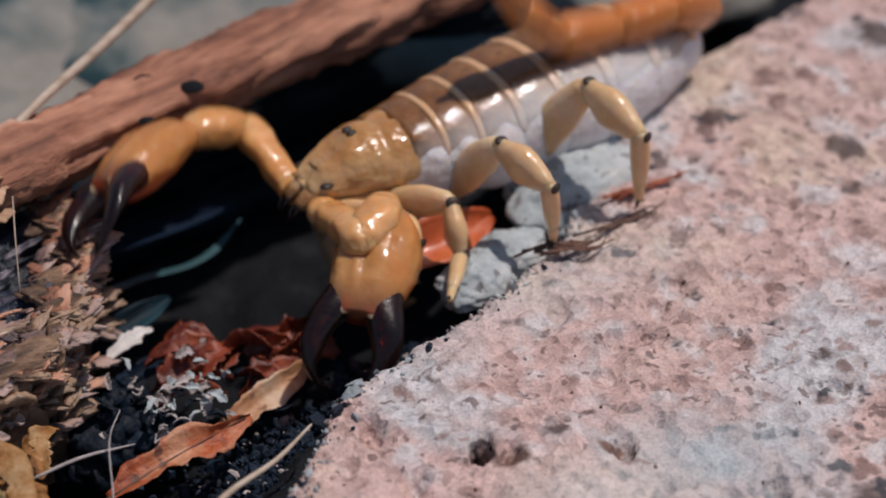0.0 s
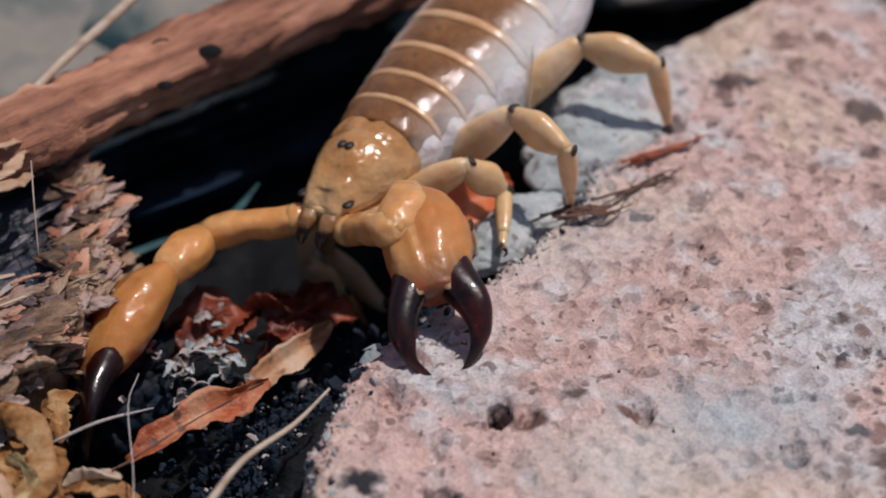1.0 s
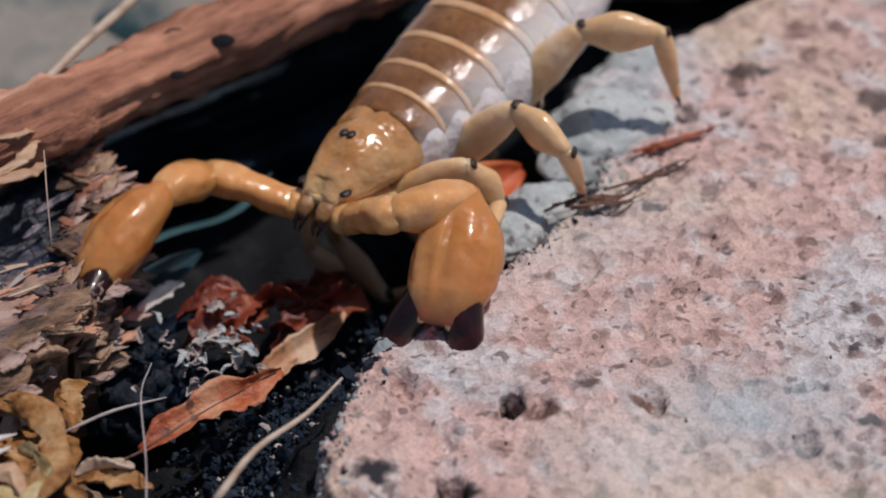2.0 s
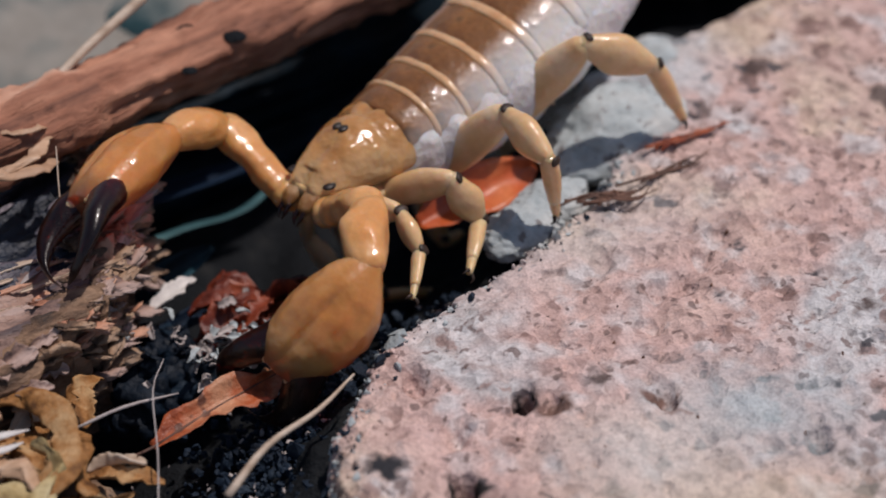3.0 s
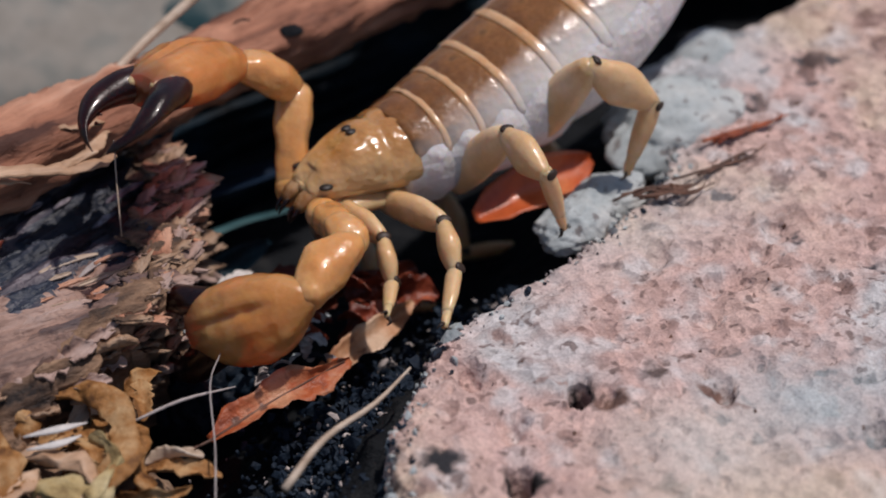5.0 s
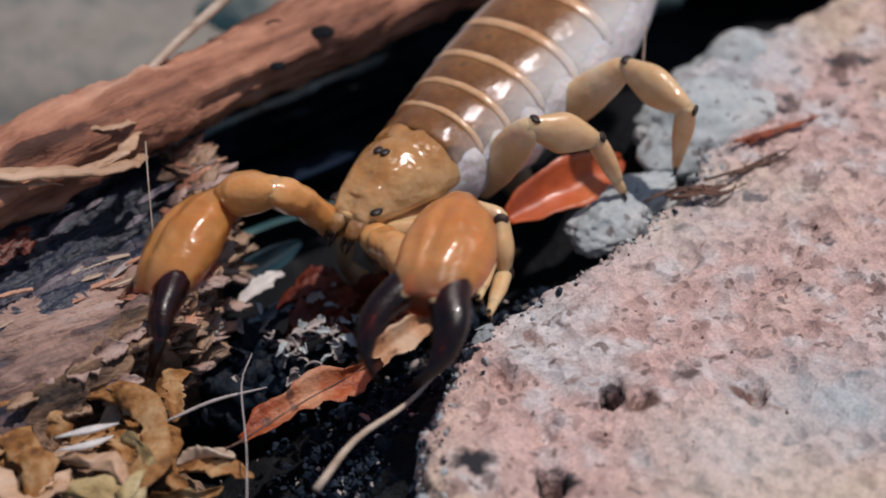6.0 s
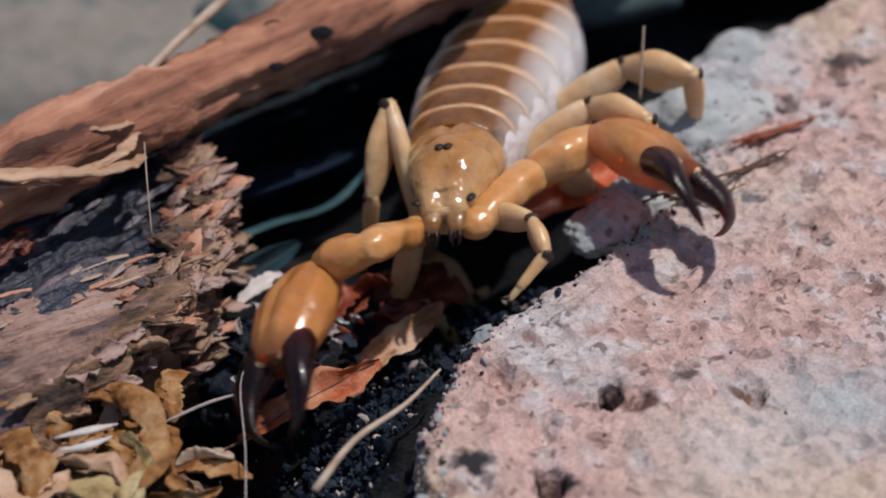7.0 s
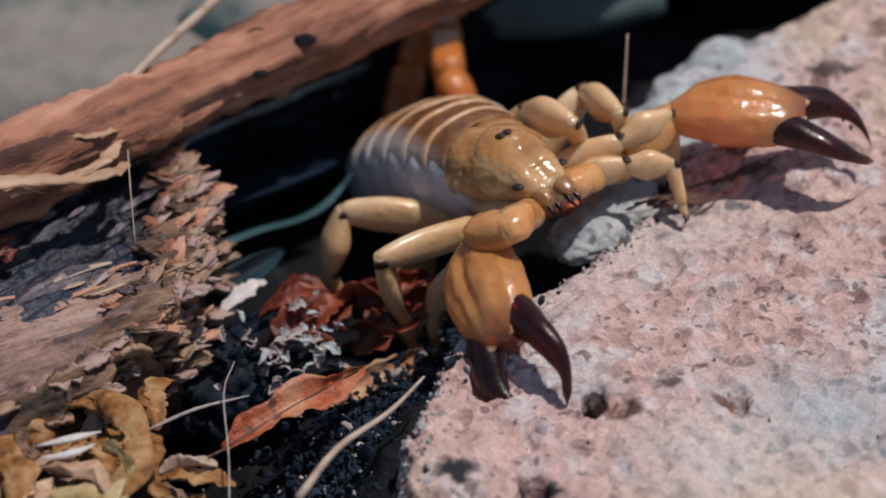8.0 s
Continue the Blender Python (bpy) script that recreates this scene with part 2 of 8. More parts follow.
CHAFF = surface("pale_chaff", [(0.3, (0.26, 0.22, 0.21)), (0.55, (0.50, 0.44, 0.42)), (0.75, (0.66, 0.60, 0.57))], 4, 0.7, 0.2, 22, 0.01, 0.6)
# dark grit, made blacker in colour for the shade of the crevice
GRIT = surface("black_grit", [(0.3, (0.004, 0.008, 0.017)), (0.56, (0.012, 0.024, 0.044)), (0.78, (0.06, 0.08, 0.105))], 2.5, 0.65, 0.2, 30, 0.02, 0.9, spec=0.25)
FAR_STONE = surface("far_pale_stone", [(0.42, (0.025, 0.06, 0.07)), (0.50, (0.16, 0.175, 0.165)), (0.60, (0.28, 0.26, 0.23)), (0.72, (0.23, 0.21, 0.18))], 0.55, 0.9, 0.05, 3, 0.02, 0.3, spec=0.2)
FAR_TEAL = surface("far_dark_teal_bark", [(0.35, (0.09, 0.14, 0.145)), (0.6, (0.13, 0.18, 0.18)), (0.75, (0.18, 0.21, 0.20))], 0.8, 0.8, 0.1, 5, 0.03, 0.5, spec=0.2)
AMBER = surface("amber_chitin", [(0.3, (0.67, 0.285, 0.075)), (0.5, (0.73, 0.35, 0.115)), (0.72, (0.79, 0.47, 0.22))], 1.5, 0.34, 0.10, 9, 0.012, 0.5, coat=0.75, sss=0.6, sss_cm=0.18, spec=0.45, mottle=0.28, lumps=0.05)
HAND = surface("amber_claw_chitin", [(0.3, (0.70, 0.285, 0.065)), (0.5, (0.76, 0.345, 0.10)), (0.72, (0.82, 0.44, 0.18))], 1.5, 0.34, 0.10, 9, 0.012, 0.5, coat=0.75, sss=0.6, sss_cm=0.18, spec=0.45, along=(0, 0.80, 1.12, (0.16, 0.022, 0.008)), mottle=0.28, lumps=0.035)
CARAPACE = surface("honey_chitin", [(0.3, (0.40, 0.165, 0.038)), (0.5, (0.50, 0.24, 0.07)), (0.72, (0.62, 0.375, 0.155))], 2.4, 0.24, 0.08, 7, 0.014, 0.5, coat=1.0, sss=0.5, spec=0.5, along=(2, 0.22, -0.02, (0.61, 0.39, 0.19)), mottle=0.28, lumps=0.085)
JAW = surface("brown_jaw_chitin", [(0.3, (0.16, 0.06, 0.018)), (0.5, (0.30, 0.14, 0.045)), (0.72, (0.50, 0.32, 0.17))], 3.0, 0.3, 0.1, 14, 0.01, 0.5, coat=0.6, sss=0.3, spec=0.45, mottle=0.28, lumps=0.04)
TERGITE = surface("olive_brown_chitin", [(0.3, (0.15, 0.058, 0.015)), (0.5, (0.24, 0.098, 0.026)), (0.72, (0.36, 0.17, 0.055))], 3.2, 0.42, 0.10, 26, 0.008, 0.4, coat=0.55, sss=0.35, spec=0.35, speck=(3.4, (0.11, 0.05, 0.014)), along=(1, 0.32, 0.60, (0.78, 0.73, 0.71)), mottle=0.28, lumps=0.04)
RIM = surface("pale_orange_margin", [(0.3, (0.62, 0.31, 0.14)), (0.6, (0.74, 0.44, 0.24)), (0.8, (0.82, 0.60, 0.42))], 4, 0.3, 0.1, 26, 0.006, 0.4, coat=0.5, sss=0.3, along=(1, 0.36, 0.60, (0.78, 0.72, 0.69)), mottle=0.2, lumps=0.03)
PLEURA = surface("milky_membrane", [(0.3, (0.72, 0.66, 0.67)), (0.55, (0.79, 0.75, 0.75)), (0.75, (0.84, 0.80, 0.79))], 2.2, 0.42, 0.12, 22, 0.012, 0.5, coat=0.15, sss=0.4, mottle=0.2, lumps=0.07)
LEG = surface("straw_yellow_chitin", [(0.3, (0.64, 0.385, 0.175)), (0.55, (0.725, 0.485, 0.26)), (0.75, (0.81, 0.62, 0.42))], 2.0, 0.36, 0.10, 14, 0.008, 0.4, coat=0.45, sss=0.6, sss_cm=0.16, mottle=0.2, lumps=0.035)
FINGER = surface("black_red_chitin", [(0.38, (0.005, 0.003, 0.003)), (0.64, (0.016, 0.005, 0.004)), (0.80, (0.07, 0.014, 0.007))], 3.2, 0.30, 0.10, 24, 0.010, 0.4, coat=0.35, spec=0.4)
TAIL = surface("orange_tail_chitin", [(0.3, (0.48, 0.11, 0.014)), (0.5, (0.58, 0.17, 0.025)), (0.72, (0.64, 0.26, 0.07))], 2.2, 0.3, 0.1, 26, 0.010, 0.45, coat=0.45, sss=0.2, mottle=0.28, lumps=0.05)
translucent(FINGER, 0.20, (0.9, 0.2, 0.08))
translucent(HAND, 0.29, (1.0, 0.22, 0.06))
JOINT = surface("dark_joint_chitin", [(0.3, (0.016, 0.008, 0.005)), (0.7, (0.05, 0.024, 0.012))], 8, 0.55, 0.1, 40, 0.004, 0.3)
EYE = surface("black_eye", [(0.3, (0.006, 0.004, 0.004)), (0.7, (0.03, 0.016, 0.010))], 8, 0.5, 0.1, 40, 0.002, 0.1)


# ---- mesh helpers ----
def finish(bm, name, material, smooth=True):
    """The bmesh (centimetres) as a mesh object in metres."""
    bmesh.ops.recalc_face_normals(bm, faces=bm.faces)
    for v in bm.verts:
        v.co *= CM
    me = bpy.data.meshes.new(name)
    bm.to_mesh(me)
    bm.free()
    if smooth:
        me.polygons.foreach_set("use_smooth", [True] * len(me.polygons))
    me.materials.append(material)
    return new(name, me)


def part(name, bm, material, parent, label="", smooth=True):
    ob = finish(bm, name, material, smooth)
    ob.parent = parent
    return tagged(ob, label)


def at(x, y, z, rx=0, ry=0, rz=0):
    """A pose from centimetres and degrees."""
    return pose(x * CM, y * CM, z * CM, rx, ry, rz)


def smooth_between(stations, steps):
    """Catmull-Rom through stations of equal length, steps to a span."""
    a = np.array(stations, float)
    a = np.vstack([2 * a[0] - a[1], a, 2 * a[-1] - a[-2]])
    out = []
    for i in range(1, len(a) - 2):
        for k in range(steps):
            u = k / steps
            out.append(0.5 * (2 * a[i] + (a[i + 1] - a[i - 1]) * u + (2 * a[i - 1] - 5 * a[i] + 4 * a[i + 1] - a[i + 2]) * u * u
                              + (3 * a[i] - a[i - 1] - 3 * a[i + 1] + a[i + 2]) * u ** 3))
    out.append(a[-2])
    return np.array(out).tolist()


def loft(stations, steps=3, n=16, square=2.0, bumps=0.0, seed=0.0, bm=None):
    """A closed skin along +x. Stations: x, y centre, z centre, half width, half height above, half height below."""
    bm = bm or bmesh.new()
    rings = []
    for x, yc, zc, w, h1, h2 in smooth_between(stations, steps):
        ring = []
        for k in range(n):
            a = 2 * math.pi * k / n
            c, s = math.cos(a), math.sin(a)
            cs, ss = math.copysign(abs(c) ** (2 / square), c), math.copysign(abs(s) ** (2 / square), s)
            p = Vector((x, yc + max(w, 0.002) * cs, zc + max(h1 if s > 0 else h2, 0.002) * ss))
            if bumps:
                p += Vector((0, cs, ss)) * bumps * noise.noise(p * 6 + Vector((seed, 0, 0)))
            ring.append(bm.verts.new(p))
        rings.append(ring)
    for a, b in zip(rings, rings[1:]):
        for k in range(n):
            bm.faces.new((a[k], a[(k + 1) % n], b[(k + 1) % n], b[k]))
    bm.faces.new(rings[0][::-1])
    bm.faces.new(rings[-1])
    return bm


def strand(points, radii, n=8, bm=None, flat=1.0):
    """A tapering tube along a bent line."""
    bm = bm or bmesh.new()
    pts = smooth_between([(*p, r) for p, r in zip(points, radii)], 4)
    rings = []
    for i, (x, y, z, r) in enumerate(pts):
        p = Vector((x, y, z))
        d = Vector(pts[min(i + 1, len(pts) - 1)][:3]) - Vector(pts[max(i - 1, 0)][:3])
        d.normalize()
        u = d.cross(Vector((0, 0, 1))) if abs(d.z) < 0.95 else d.cross(Vector((1, 0, 0)))
        u.normalize()
        v = u.cross(d)
        rings.append([bm.verts.new(p + max(r, 0.002) * (math.cos(2 * math.pi * k / n) * u + flat * math.sin(2 * math.pi * k / n) * v)) for k in range(n)])
    for a, b in zip(rings, rings[1:]):
        for k in range(n):
            bm.faces.new((a[k], a[(k + 1) % n], b[(k + 1) % n], b[k]))
    bm.faces.new(rings[0][::-1])
    bm.faces.new(rings[-1])
    return bm


def lump(radius, seed, squash=(1, 1, 1), rough=0.35, freq=1.6, level=4, fine=0.0, bm=None, centre=(0, 0, 0)):
    """An uneven stone."""
    piece = bmesh.new()
    bmesh.ops.create_icosphere(piece, subdivisions=level, radius=1)
    for v in piece.verts:
        d = v.co.normalized()
        k = 1 + rough * noise.fractal(d * freq + Vector((seed * 7.3, seed, 0)), 0.9, 2.1, 5)
        if fine:
            k += fine * noise.fractal(d * freq * 6 + Vector((seed, 3, 1)), 0.8, 2.1, 3)
        v.co = Vector((d.x * squash[0], d.y * squash[1], d.z * squash[2])) * radius * k + Vector(centre)
    if bm is None:
        return piece
    me = bpy.data.meshes.new("scratch")
    piece.to_mesh(me)
    piece.free()
    bm.from_mesh(me)
    bpy.data.meshes.remove(me)
    return bm


def leaf(length, width, curl, twist, seed, thick=0.012, ragged=0.15):
    """A dry leaf along +x with thickness, a fold at the midrib and a ragged edge."""
    bm = bmesh.new()
    nx, ny = 26, 8
    grid = {}
    for s in (0, 1):
        for i in range(nx + 1):
            u = i / nx
            w = width * 0.5 * (math.sin(math.pi * min(1, u * 0.93 + 0.05)) ** 0.7 + 0.04)
            for j in range(ny + 1):
                q = 2 * j / ny - 1
                edge = 1 + ragged * noise.fractal(Vector((u * 4.5, seed, 4 * (q > 0))), 0.9, 2.0, 3) * abs(q)
                y = q * w * edge
                z = curl * math.sin(math.pi * u) * length * 0.25 + abs(q) ** 1.5 * w * 0.7 + 0.05 * width * noise.noise(Vector((u * 7, q * 3, seed)))
                a = twist * (u - 0.5)
                y, z = y * math.cos(a) - z * math.sin(a), y * math.sin(a) + z * math.cos(a)
                grid[s, i, j] = bm.verts.new((u * length, y, z - s * thick))
    for i in range(nx):
        for j in range(ny):
            bm.faces.new((grid[0, i, j], grid[0, i + 1, j], grid[0, i + 1, j + 1], grid[0, i, j + 1]))
            bm.faces.new((grid[1, i, j + 1], grid[1, i + 1, j + 1], grid[1, i + 1, j], grid[1, i, j]))
    for i in range(nx):
        for j in (0, ny):
            bm.faces.new((grid[0, i, j], grid[1, i, j], grid[1, i + 1, j], grid[0, i + 1, j]))
    for j in range(ny):
        for i in (0, nx):
            bm.faces.new((grid[0, i, j], grid[0, i, j + 1], grid[1, i, j + 1], grid[1, i, j]))
    return bm


def span(a, b, rx=0.0):
    """The pose that lays +x from a to b (centimetres), rolled by rx degrees."""
    a, b = Vector(a), Vector(b)
    d = b - a
    return at(*a, 0, 0, math.degrees(math.atan2(d.y, d.x))) @ pose(0, 0, 0, 0, -math.degrees(math.atan2(d.z, math.hypot(d.x, d.y))), 0) @ pose(0, 0, 0, rx, 0, 0)


# ---- setting: dark ground, pitted rock shelf, log and bark ----
def build_ground():
    """One sheet: fine in the crevice, coarse further out."""
    edges = sorted(set([-300, -120, -50, -24, -12, -9] + [round(-7 + 0.1 * i, 2) for i in range(141)] + [9, 12, 24, 50, 120, 300]))
    bm = bmesh.new()
    rows = []
    for y in edges:
        row = []
        for x in edges:
            p = Vector((x, y, 0))
            z = -1.7 + 0.22 * noise.fractal(p * 0.8, 0.9, 2.0, 5) if max(abs(x), abs(y)) < 20 else -1.7
            row.append(bm.verts.new((x, y, z)))
        rows.append(row)
    for a, b in zip(rows, rows[1:]):
        for i in range(len(a) - 1):
            bm.faces.new((a[i], a[i + 1], b[i + 1], b[i]))
    return tagged(finish(bm, "ground", SOIL_SHADE), "humus floor of the crevice, its shade put into the near-black colour", "ground", kind="structure")


RIM_Y = [-9, -4.0, -2.69, -1.54, -0.98, -0.66, -0.33, 0.22, 0.79, 1.24, 1.8, 2.36, 2.95, 3.48, 4.04, 6.0, 9.0]
RIM_X = [-1.1, -0.95, -0.74, -0.58, -0.30, 0.0, 0.35, 0.93, 1.37, 1.52, 1.42, 1.36, 2.0, 2.8, 3.45, 5.4, 8.0]


def rim_x(y):
    return float(np.interp(y, RIM_Y, RIM_X))


PITS = [(0.74, -1.64, 0.095, 0.6), (0.93, -1.66, 0.12, 0.10), (1.80, -1.60, 0.10, 0.14), (1.99, -0.33, 0.12, 0.10), (0.30, -2.51, 0.12, 0.45), (2.84, -2.04, 0.12, 0.12),
        (-0.06, -1.45, 0.12, 0.16), (0.23, -1.95, 0.14, 0.12), (1.81, -0.40, 0.10, 0.08), (2.35, 0.25, 0.14, 0.10), (1.4, -0.05, 0.12, 0.10), (2.2, -0.05, 0.12, 0.10)]


def rock_height(x, y):
    s = x - rim_x(y)
    p = Vector((x, y, 0))
    wob = 0.10 * noise.noise(p * 2.3) + 0.06 * noise.noise(p * 6.1)
    e = min(max((s + wob + 0.30) / 0.42, 0), 1)
    edge = e * e * (3 - 2 * e)
    z = 0.05 * noise.fractal(p * 0.9, 0.9, 2.0, 4) + 0.032 * noise.fractal(p * 3.6, 0.8, 2.0, 4) + 0.014 * noise.fractal(p * 13, 0.8, 2.0, 3)
    # worn hollows of uneven outline, and small sharp pits
    z -= 0.10 * max(0, noise.fractal(p * 2.6 + Vector((4, 0, 2)), 0.7, 2.1, 5) - 0.38)
    z -= 0.10 * max(0, noise.fractal(p * 6.3 + Vector((0, 5, 1)), 0.7, 2.1, 4) - 0.42)
    q = p * 7.0 + 0.9 * Vector((noise.noise(p * 6), noise.noise(p * 6 + Vector((3, 1, 0))), 0))
    d, cells = noise.voronoi(q)
    chance = noise.cell(cells[0] * 3.7)
    if chance > 0.35:
        z -= 0.05 * chance * max(0, 1 - d[0] / (0.08 + 0.3 * chance))
    z += 0.018 * max(0, noise.noise(p * 5.2 + Vector((0, 9, 0))))
    for px, py, r, depth in PITS:
        q = ((x - px) ** 2 * 1.8 + (y - py) ** 2 * 0.7) / (r * r)
        if q < 6:
            z -= depth * math.exp(-q * q)
    return z * edge - 1.9 * (1 - edge) - 0.05 * (1 - min(1, max(0, s) / 0.5))


def build_rock():
    """Shelf whose sheet follows its rim; skirts close it below."""
    ss = [-0.55 + 0.022 * i for i in range(60)] + [0.77 + 0.03 * i for i in range(110)] + [4.2, 4.8, 5.6, 7.0, 9.0]
    ys = [-9, -7, -5.6, -4.8, -4.2] + [-3.8 + 0.028 * i for i in range(322)] + [5.4, 6, 7, 9]
    bm = bmesh.new()
    rows = [[bm.verts.new((rim_x(y) + s, y, rock_height(rim_x(y) + s, y))) for s in ss] for y in ys]
    for a, b in zip(rows, rows[1:]):
        for i in range(len(a) - 1):
            bm.faces.new((a[i], a[i + 1], b[i + 1], b[i]))
    border = rows[0] + [r[-1] for r in rows[1:]] + rows[-1][-2::-1] + [r[0] for r in rows[-2:0:-1]]
    low = [bm.verts.new((v.co.x, v.co.y, -2.6)) for v in border]
    for i in range(len(border)):
        j = (i + 1) % len(border)
        bm.faces.new((border[i], low[i], low[j], border[j]))
    return tagged(finish(bm, "rock_shelf", ROCK), "pinkish pitted sandstone shelf beside the crevice", "rock", kind="structure")


def build_bank():
    """Near-black sheet added over the rock face as its shade, falling away into the crevice."""
    prof = [(0.04, -0.62), (0.02, -0.44), (-0.10, -0.47), (-0.25, -0.56), (-0.5, -0.74), (-0.85, -0.98), (-1.3, -1.25), (-1.9, -1.6), (-2.4, -1.9)]
    prof = smooth_between(prof, 5)
    bm = bmesh.new()
    rows = []
    for i in range(150):
        y = -3.2 + 0.04 * i
        row = []
        for s, z in prof:
            p = Vector((rim_x(y) + s, y, z))
            g = 0.10 * noise.fractal(p * 2.2, 0.8, 2.1, 5)
            row.append(bm.verts.new(p + Vector((-0.5 * abs(g), 0, g - 0.02))))
        rows.append(row)
    for a, b in zip(rows, rows[1:]):
        for i in range(len(a) - 1):
            bm.faces.new((a[i], a[i + 1], b[i + 1], b[i]))
    return tagged(finish(bm, "shade_bank", SOIL_SHADE), "near-black sheet added against the rock, standing in for crevice shade", "soil", kind="structure")


build_ground()
build_rock()
build_bank()


def thing(bm, name, mat, label, category, m=None, group=""):
    ob = finish(bm, name, mat)
    if m is not None:
        ob.matrix_basis = m
    return tagged(ob, label, category, group)


# the log that closes the crevice on its far side
def build_log():
    path = smooth_between([(-6.6, -1.2, 0.30, 0.36), (-4.73, 0.01, 0.34, 0.36), (-3.54, 0.79, 0.38, 0.34), (-2.71, 1.48, 0.40, 0.32), (-1.84, 2.25, 0.40, 0.30), (-0.71, 3.16, 0.40, 0.30), (0.6, 4.28, 0.38, 0.32), (2.4, 5.8, 0.34, 0.4)], 26)
    bm = bmesh.new()
    rings, n = [], 44
    for i, (x, y, z, r) in enumerate(path):
        d = Vector((0.76, 0.64, 0))
        side = Vector((0.64, -0.76, 0))
        ring = []
        for k in range(n):
            a = 2 * math.pi * k / n
            o = side * math.cos(a) * r * 1.15 + Vector((0, 0, 1)) * math.sin(a) * r
            p = Vector((x, y, z)) + o
            f = Vector((p.dot(d) * 0.8, p.dot(side) * 4, p.z * 4))
            g = noise.fractal(f, 0.7, 2.1, 6) * 0.12 + noise.fractal(p * 2.0, 0.9, 2.0, 3) * 0.06
            ring.append(bm.verts.new(p + o.normalized() * g))
        rings.append(ring)
    for a, b in zip(rings, rings[1:]):
        for k in range(n):
            bm.faces.new((a[k], a[(k + 1) % n], b[(k + 1) % n], b[k]))
    bm.faces.new(rings[0][::-1])
    bm.faces.new(rings[-1])
    return bm


log = thing(build_log(), "fallen_branch", BARK, "reddish weathered branch with knot holes over the crevice", "branch")
for k, (x, y, z, r) in enumerate([(-1.56, 2.08, 0.64, 0.085), (-1.97, 2.14, 0.66, 0.085), (-1.90, 1.60, 0.63, 0.055), (-3.77, 0.73, 0.64, 0.10), (-3.48, 0.88, 0.66, 0.09)]):
    part("knot_hole", lump(r, k + 2.0, (1.2, 1, 0.35), 0.10, 1.2, 4, centre=(x, y, z - 0.01)), SOIL_SHADE, log, "dark knot hole")
for pts, r in (
        ([(-4.48, 0.00, 0.70), (-4.01, 0.04, 0.70), (-3.63, 0.12, 0.66), (-3.27, 0.26, 0.58), (-3.00, 0.40, 0.52), (-2.87, 0.57, 0.48)], 0.075),
        ([(-3.27, 0.28, 0.58), (-3.07, 0.45, 0.58), (-2.99, 0.62, 0.58), (-2.94, 0.78, 0.56)], 0.06),
        ([(-4.31, -0.00, 0.64), (-3.88, 0.03, 0.62), (-3.64, 0.10, 0.58), (-3.48, 0.19, 0.54)], 0.03),
        ([(-3.36, 0.64, 0.66), (-3.19, 0.72, 0.66), (-3.05, 0.78, 0.65), (-2.96, 0.92, 0.60)], 0.045)):
    strip = strand(pts, [r * 0.8] + [r] * (len(pts) - 3) + [r * 0.9, r * 0.35], 14, flat=0.35)
    for v in strip.verts:
        v.co += 0.035 * noise.noise_vector(v.co * 7) + 0.03 * noise.noise_vector(v.co * 17)
    part("bark_strip", strip, STRAW_TAN, log, "frayed tan bark strip")


def slab(corners, thick, seed, rough, nx=70, ny=60, ragged=0.25, bend=0.0):
    """A splintered slab between four corners, fibres along its first side."""
    a, b, c, d = [Vector(p) for p in corners]
    nrm = (b - a).cross(d - a).normalized()
    bm = bmesh.new()
    g = {}
    for s in (0, 1):
        for i in range(nx + 1):
            u = i / nx
            for j in range(ny + 1):
                v = j / ny
                ue = u + ragged * 0.2 * noise.fractal(Vector((v * 9, seed, 0)), 0.8, 2, 4) * max(0, (u - 0.6) / 0.4)
                ve = v + ragged * 0.25 * noise.fractal(Vector((u * 6, seed + 5, 0)), 0.8, 2, 4) * (max(0, (v - 0.7) / 0.3) - max(0, (0.3 - v) / 0.3))
                p = (a * (1 - ue) + b * ue) * (1 - ve) + (d * (1 - ue) + c * ue) * ve
                h = rough * noise.fractal(Vector((u * 3, v * 9, seed)), 0.75, 2.1, 6) + rough * 0.9 * noise.fractal(Vector((u * 2, v * 2, seed + 9)), 0.9, 2, 3)
                rim = min(1, 6 * min(u, 1 - u, v, 1 - v) + 0.1)
                p = p + nrm * ((h + bend * math.sin(math.pi * v)) * (1 if s == 0 else 0.4) - s * thick * rim)
                g[s, i, j] = bm.verts.new(p)
    for i in range(nx):
        for j in range(ny):
            bm.faces.new((g[0, i, j], g[0, i + 1, j], g[0, i + 1, j + 1], g[0, i, j + 1]))
            bm.faces.new((g[1, i, j + 1], g[1, i + 1, j + 1], g[1, i + 1, j], g[1, i, j]))
    for i in range(nx):
        for j in (0, ny):
            bm.faces.new((g[0, i, j], g[1, i, j], g[1, i + 1, j], g[0, i + 1, j]))
    for j in range(ny):
        for i in (0, nx):
            bm.faces.new((g[0, i, j], g[0, i, j + 1], g[1, i, j + 1], g[1, i, j]))
    return bm


# rotten bark: a torn, terraced slab of fibres with a crumbling edge over the crevice
BARK_Y = [-3.4, -2.4, -1.75, -1.51, -1.21, -0.7, 0.11, 0.75, 1.0, 1.25, 1.5]
BARK_X = [-3.9, -3.4, -3.1, -2.95, -2.62, -2.30, -2.20, -2.22, -2.36, -2.62, -3.0]


def bark_edge(y):
    q = Vector((0, y * 3.1, 2))
    return float(np.interp(y, BARK_Y, BARK_X)) - 0.10 + 0.16 * noise.fractal(q, 0.8, 2.1, 4)


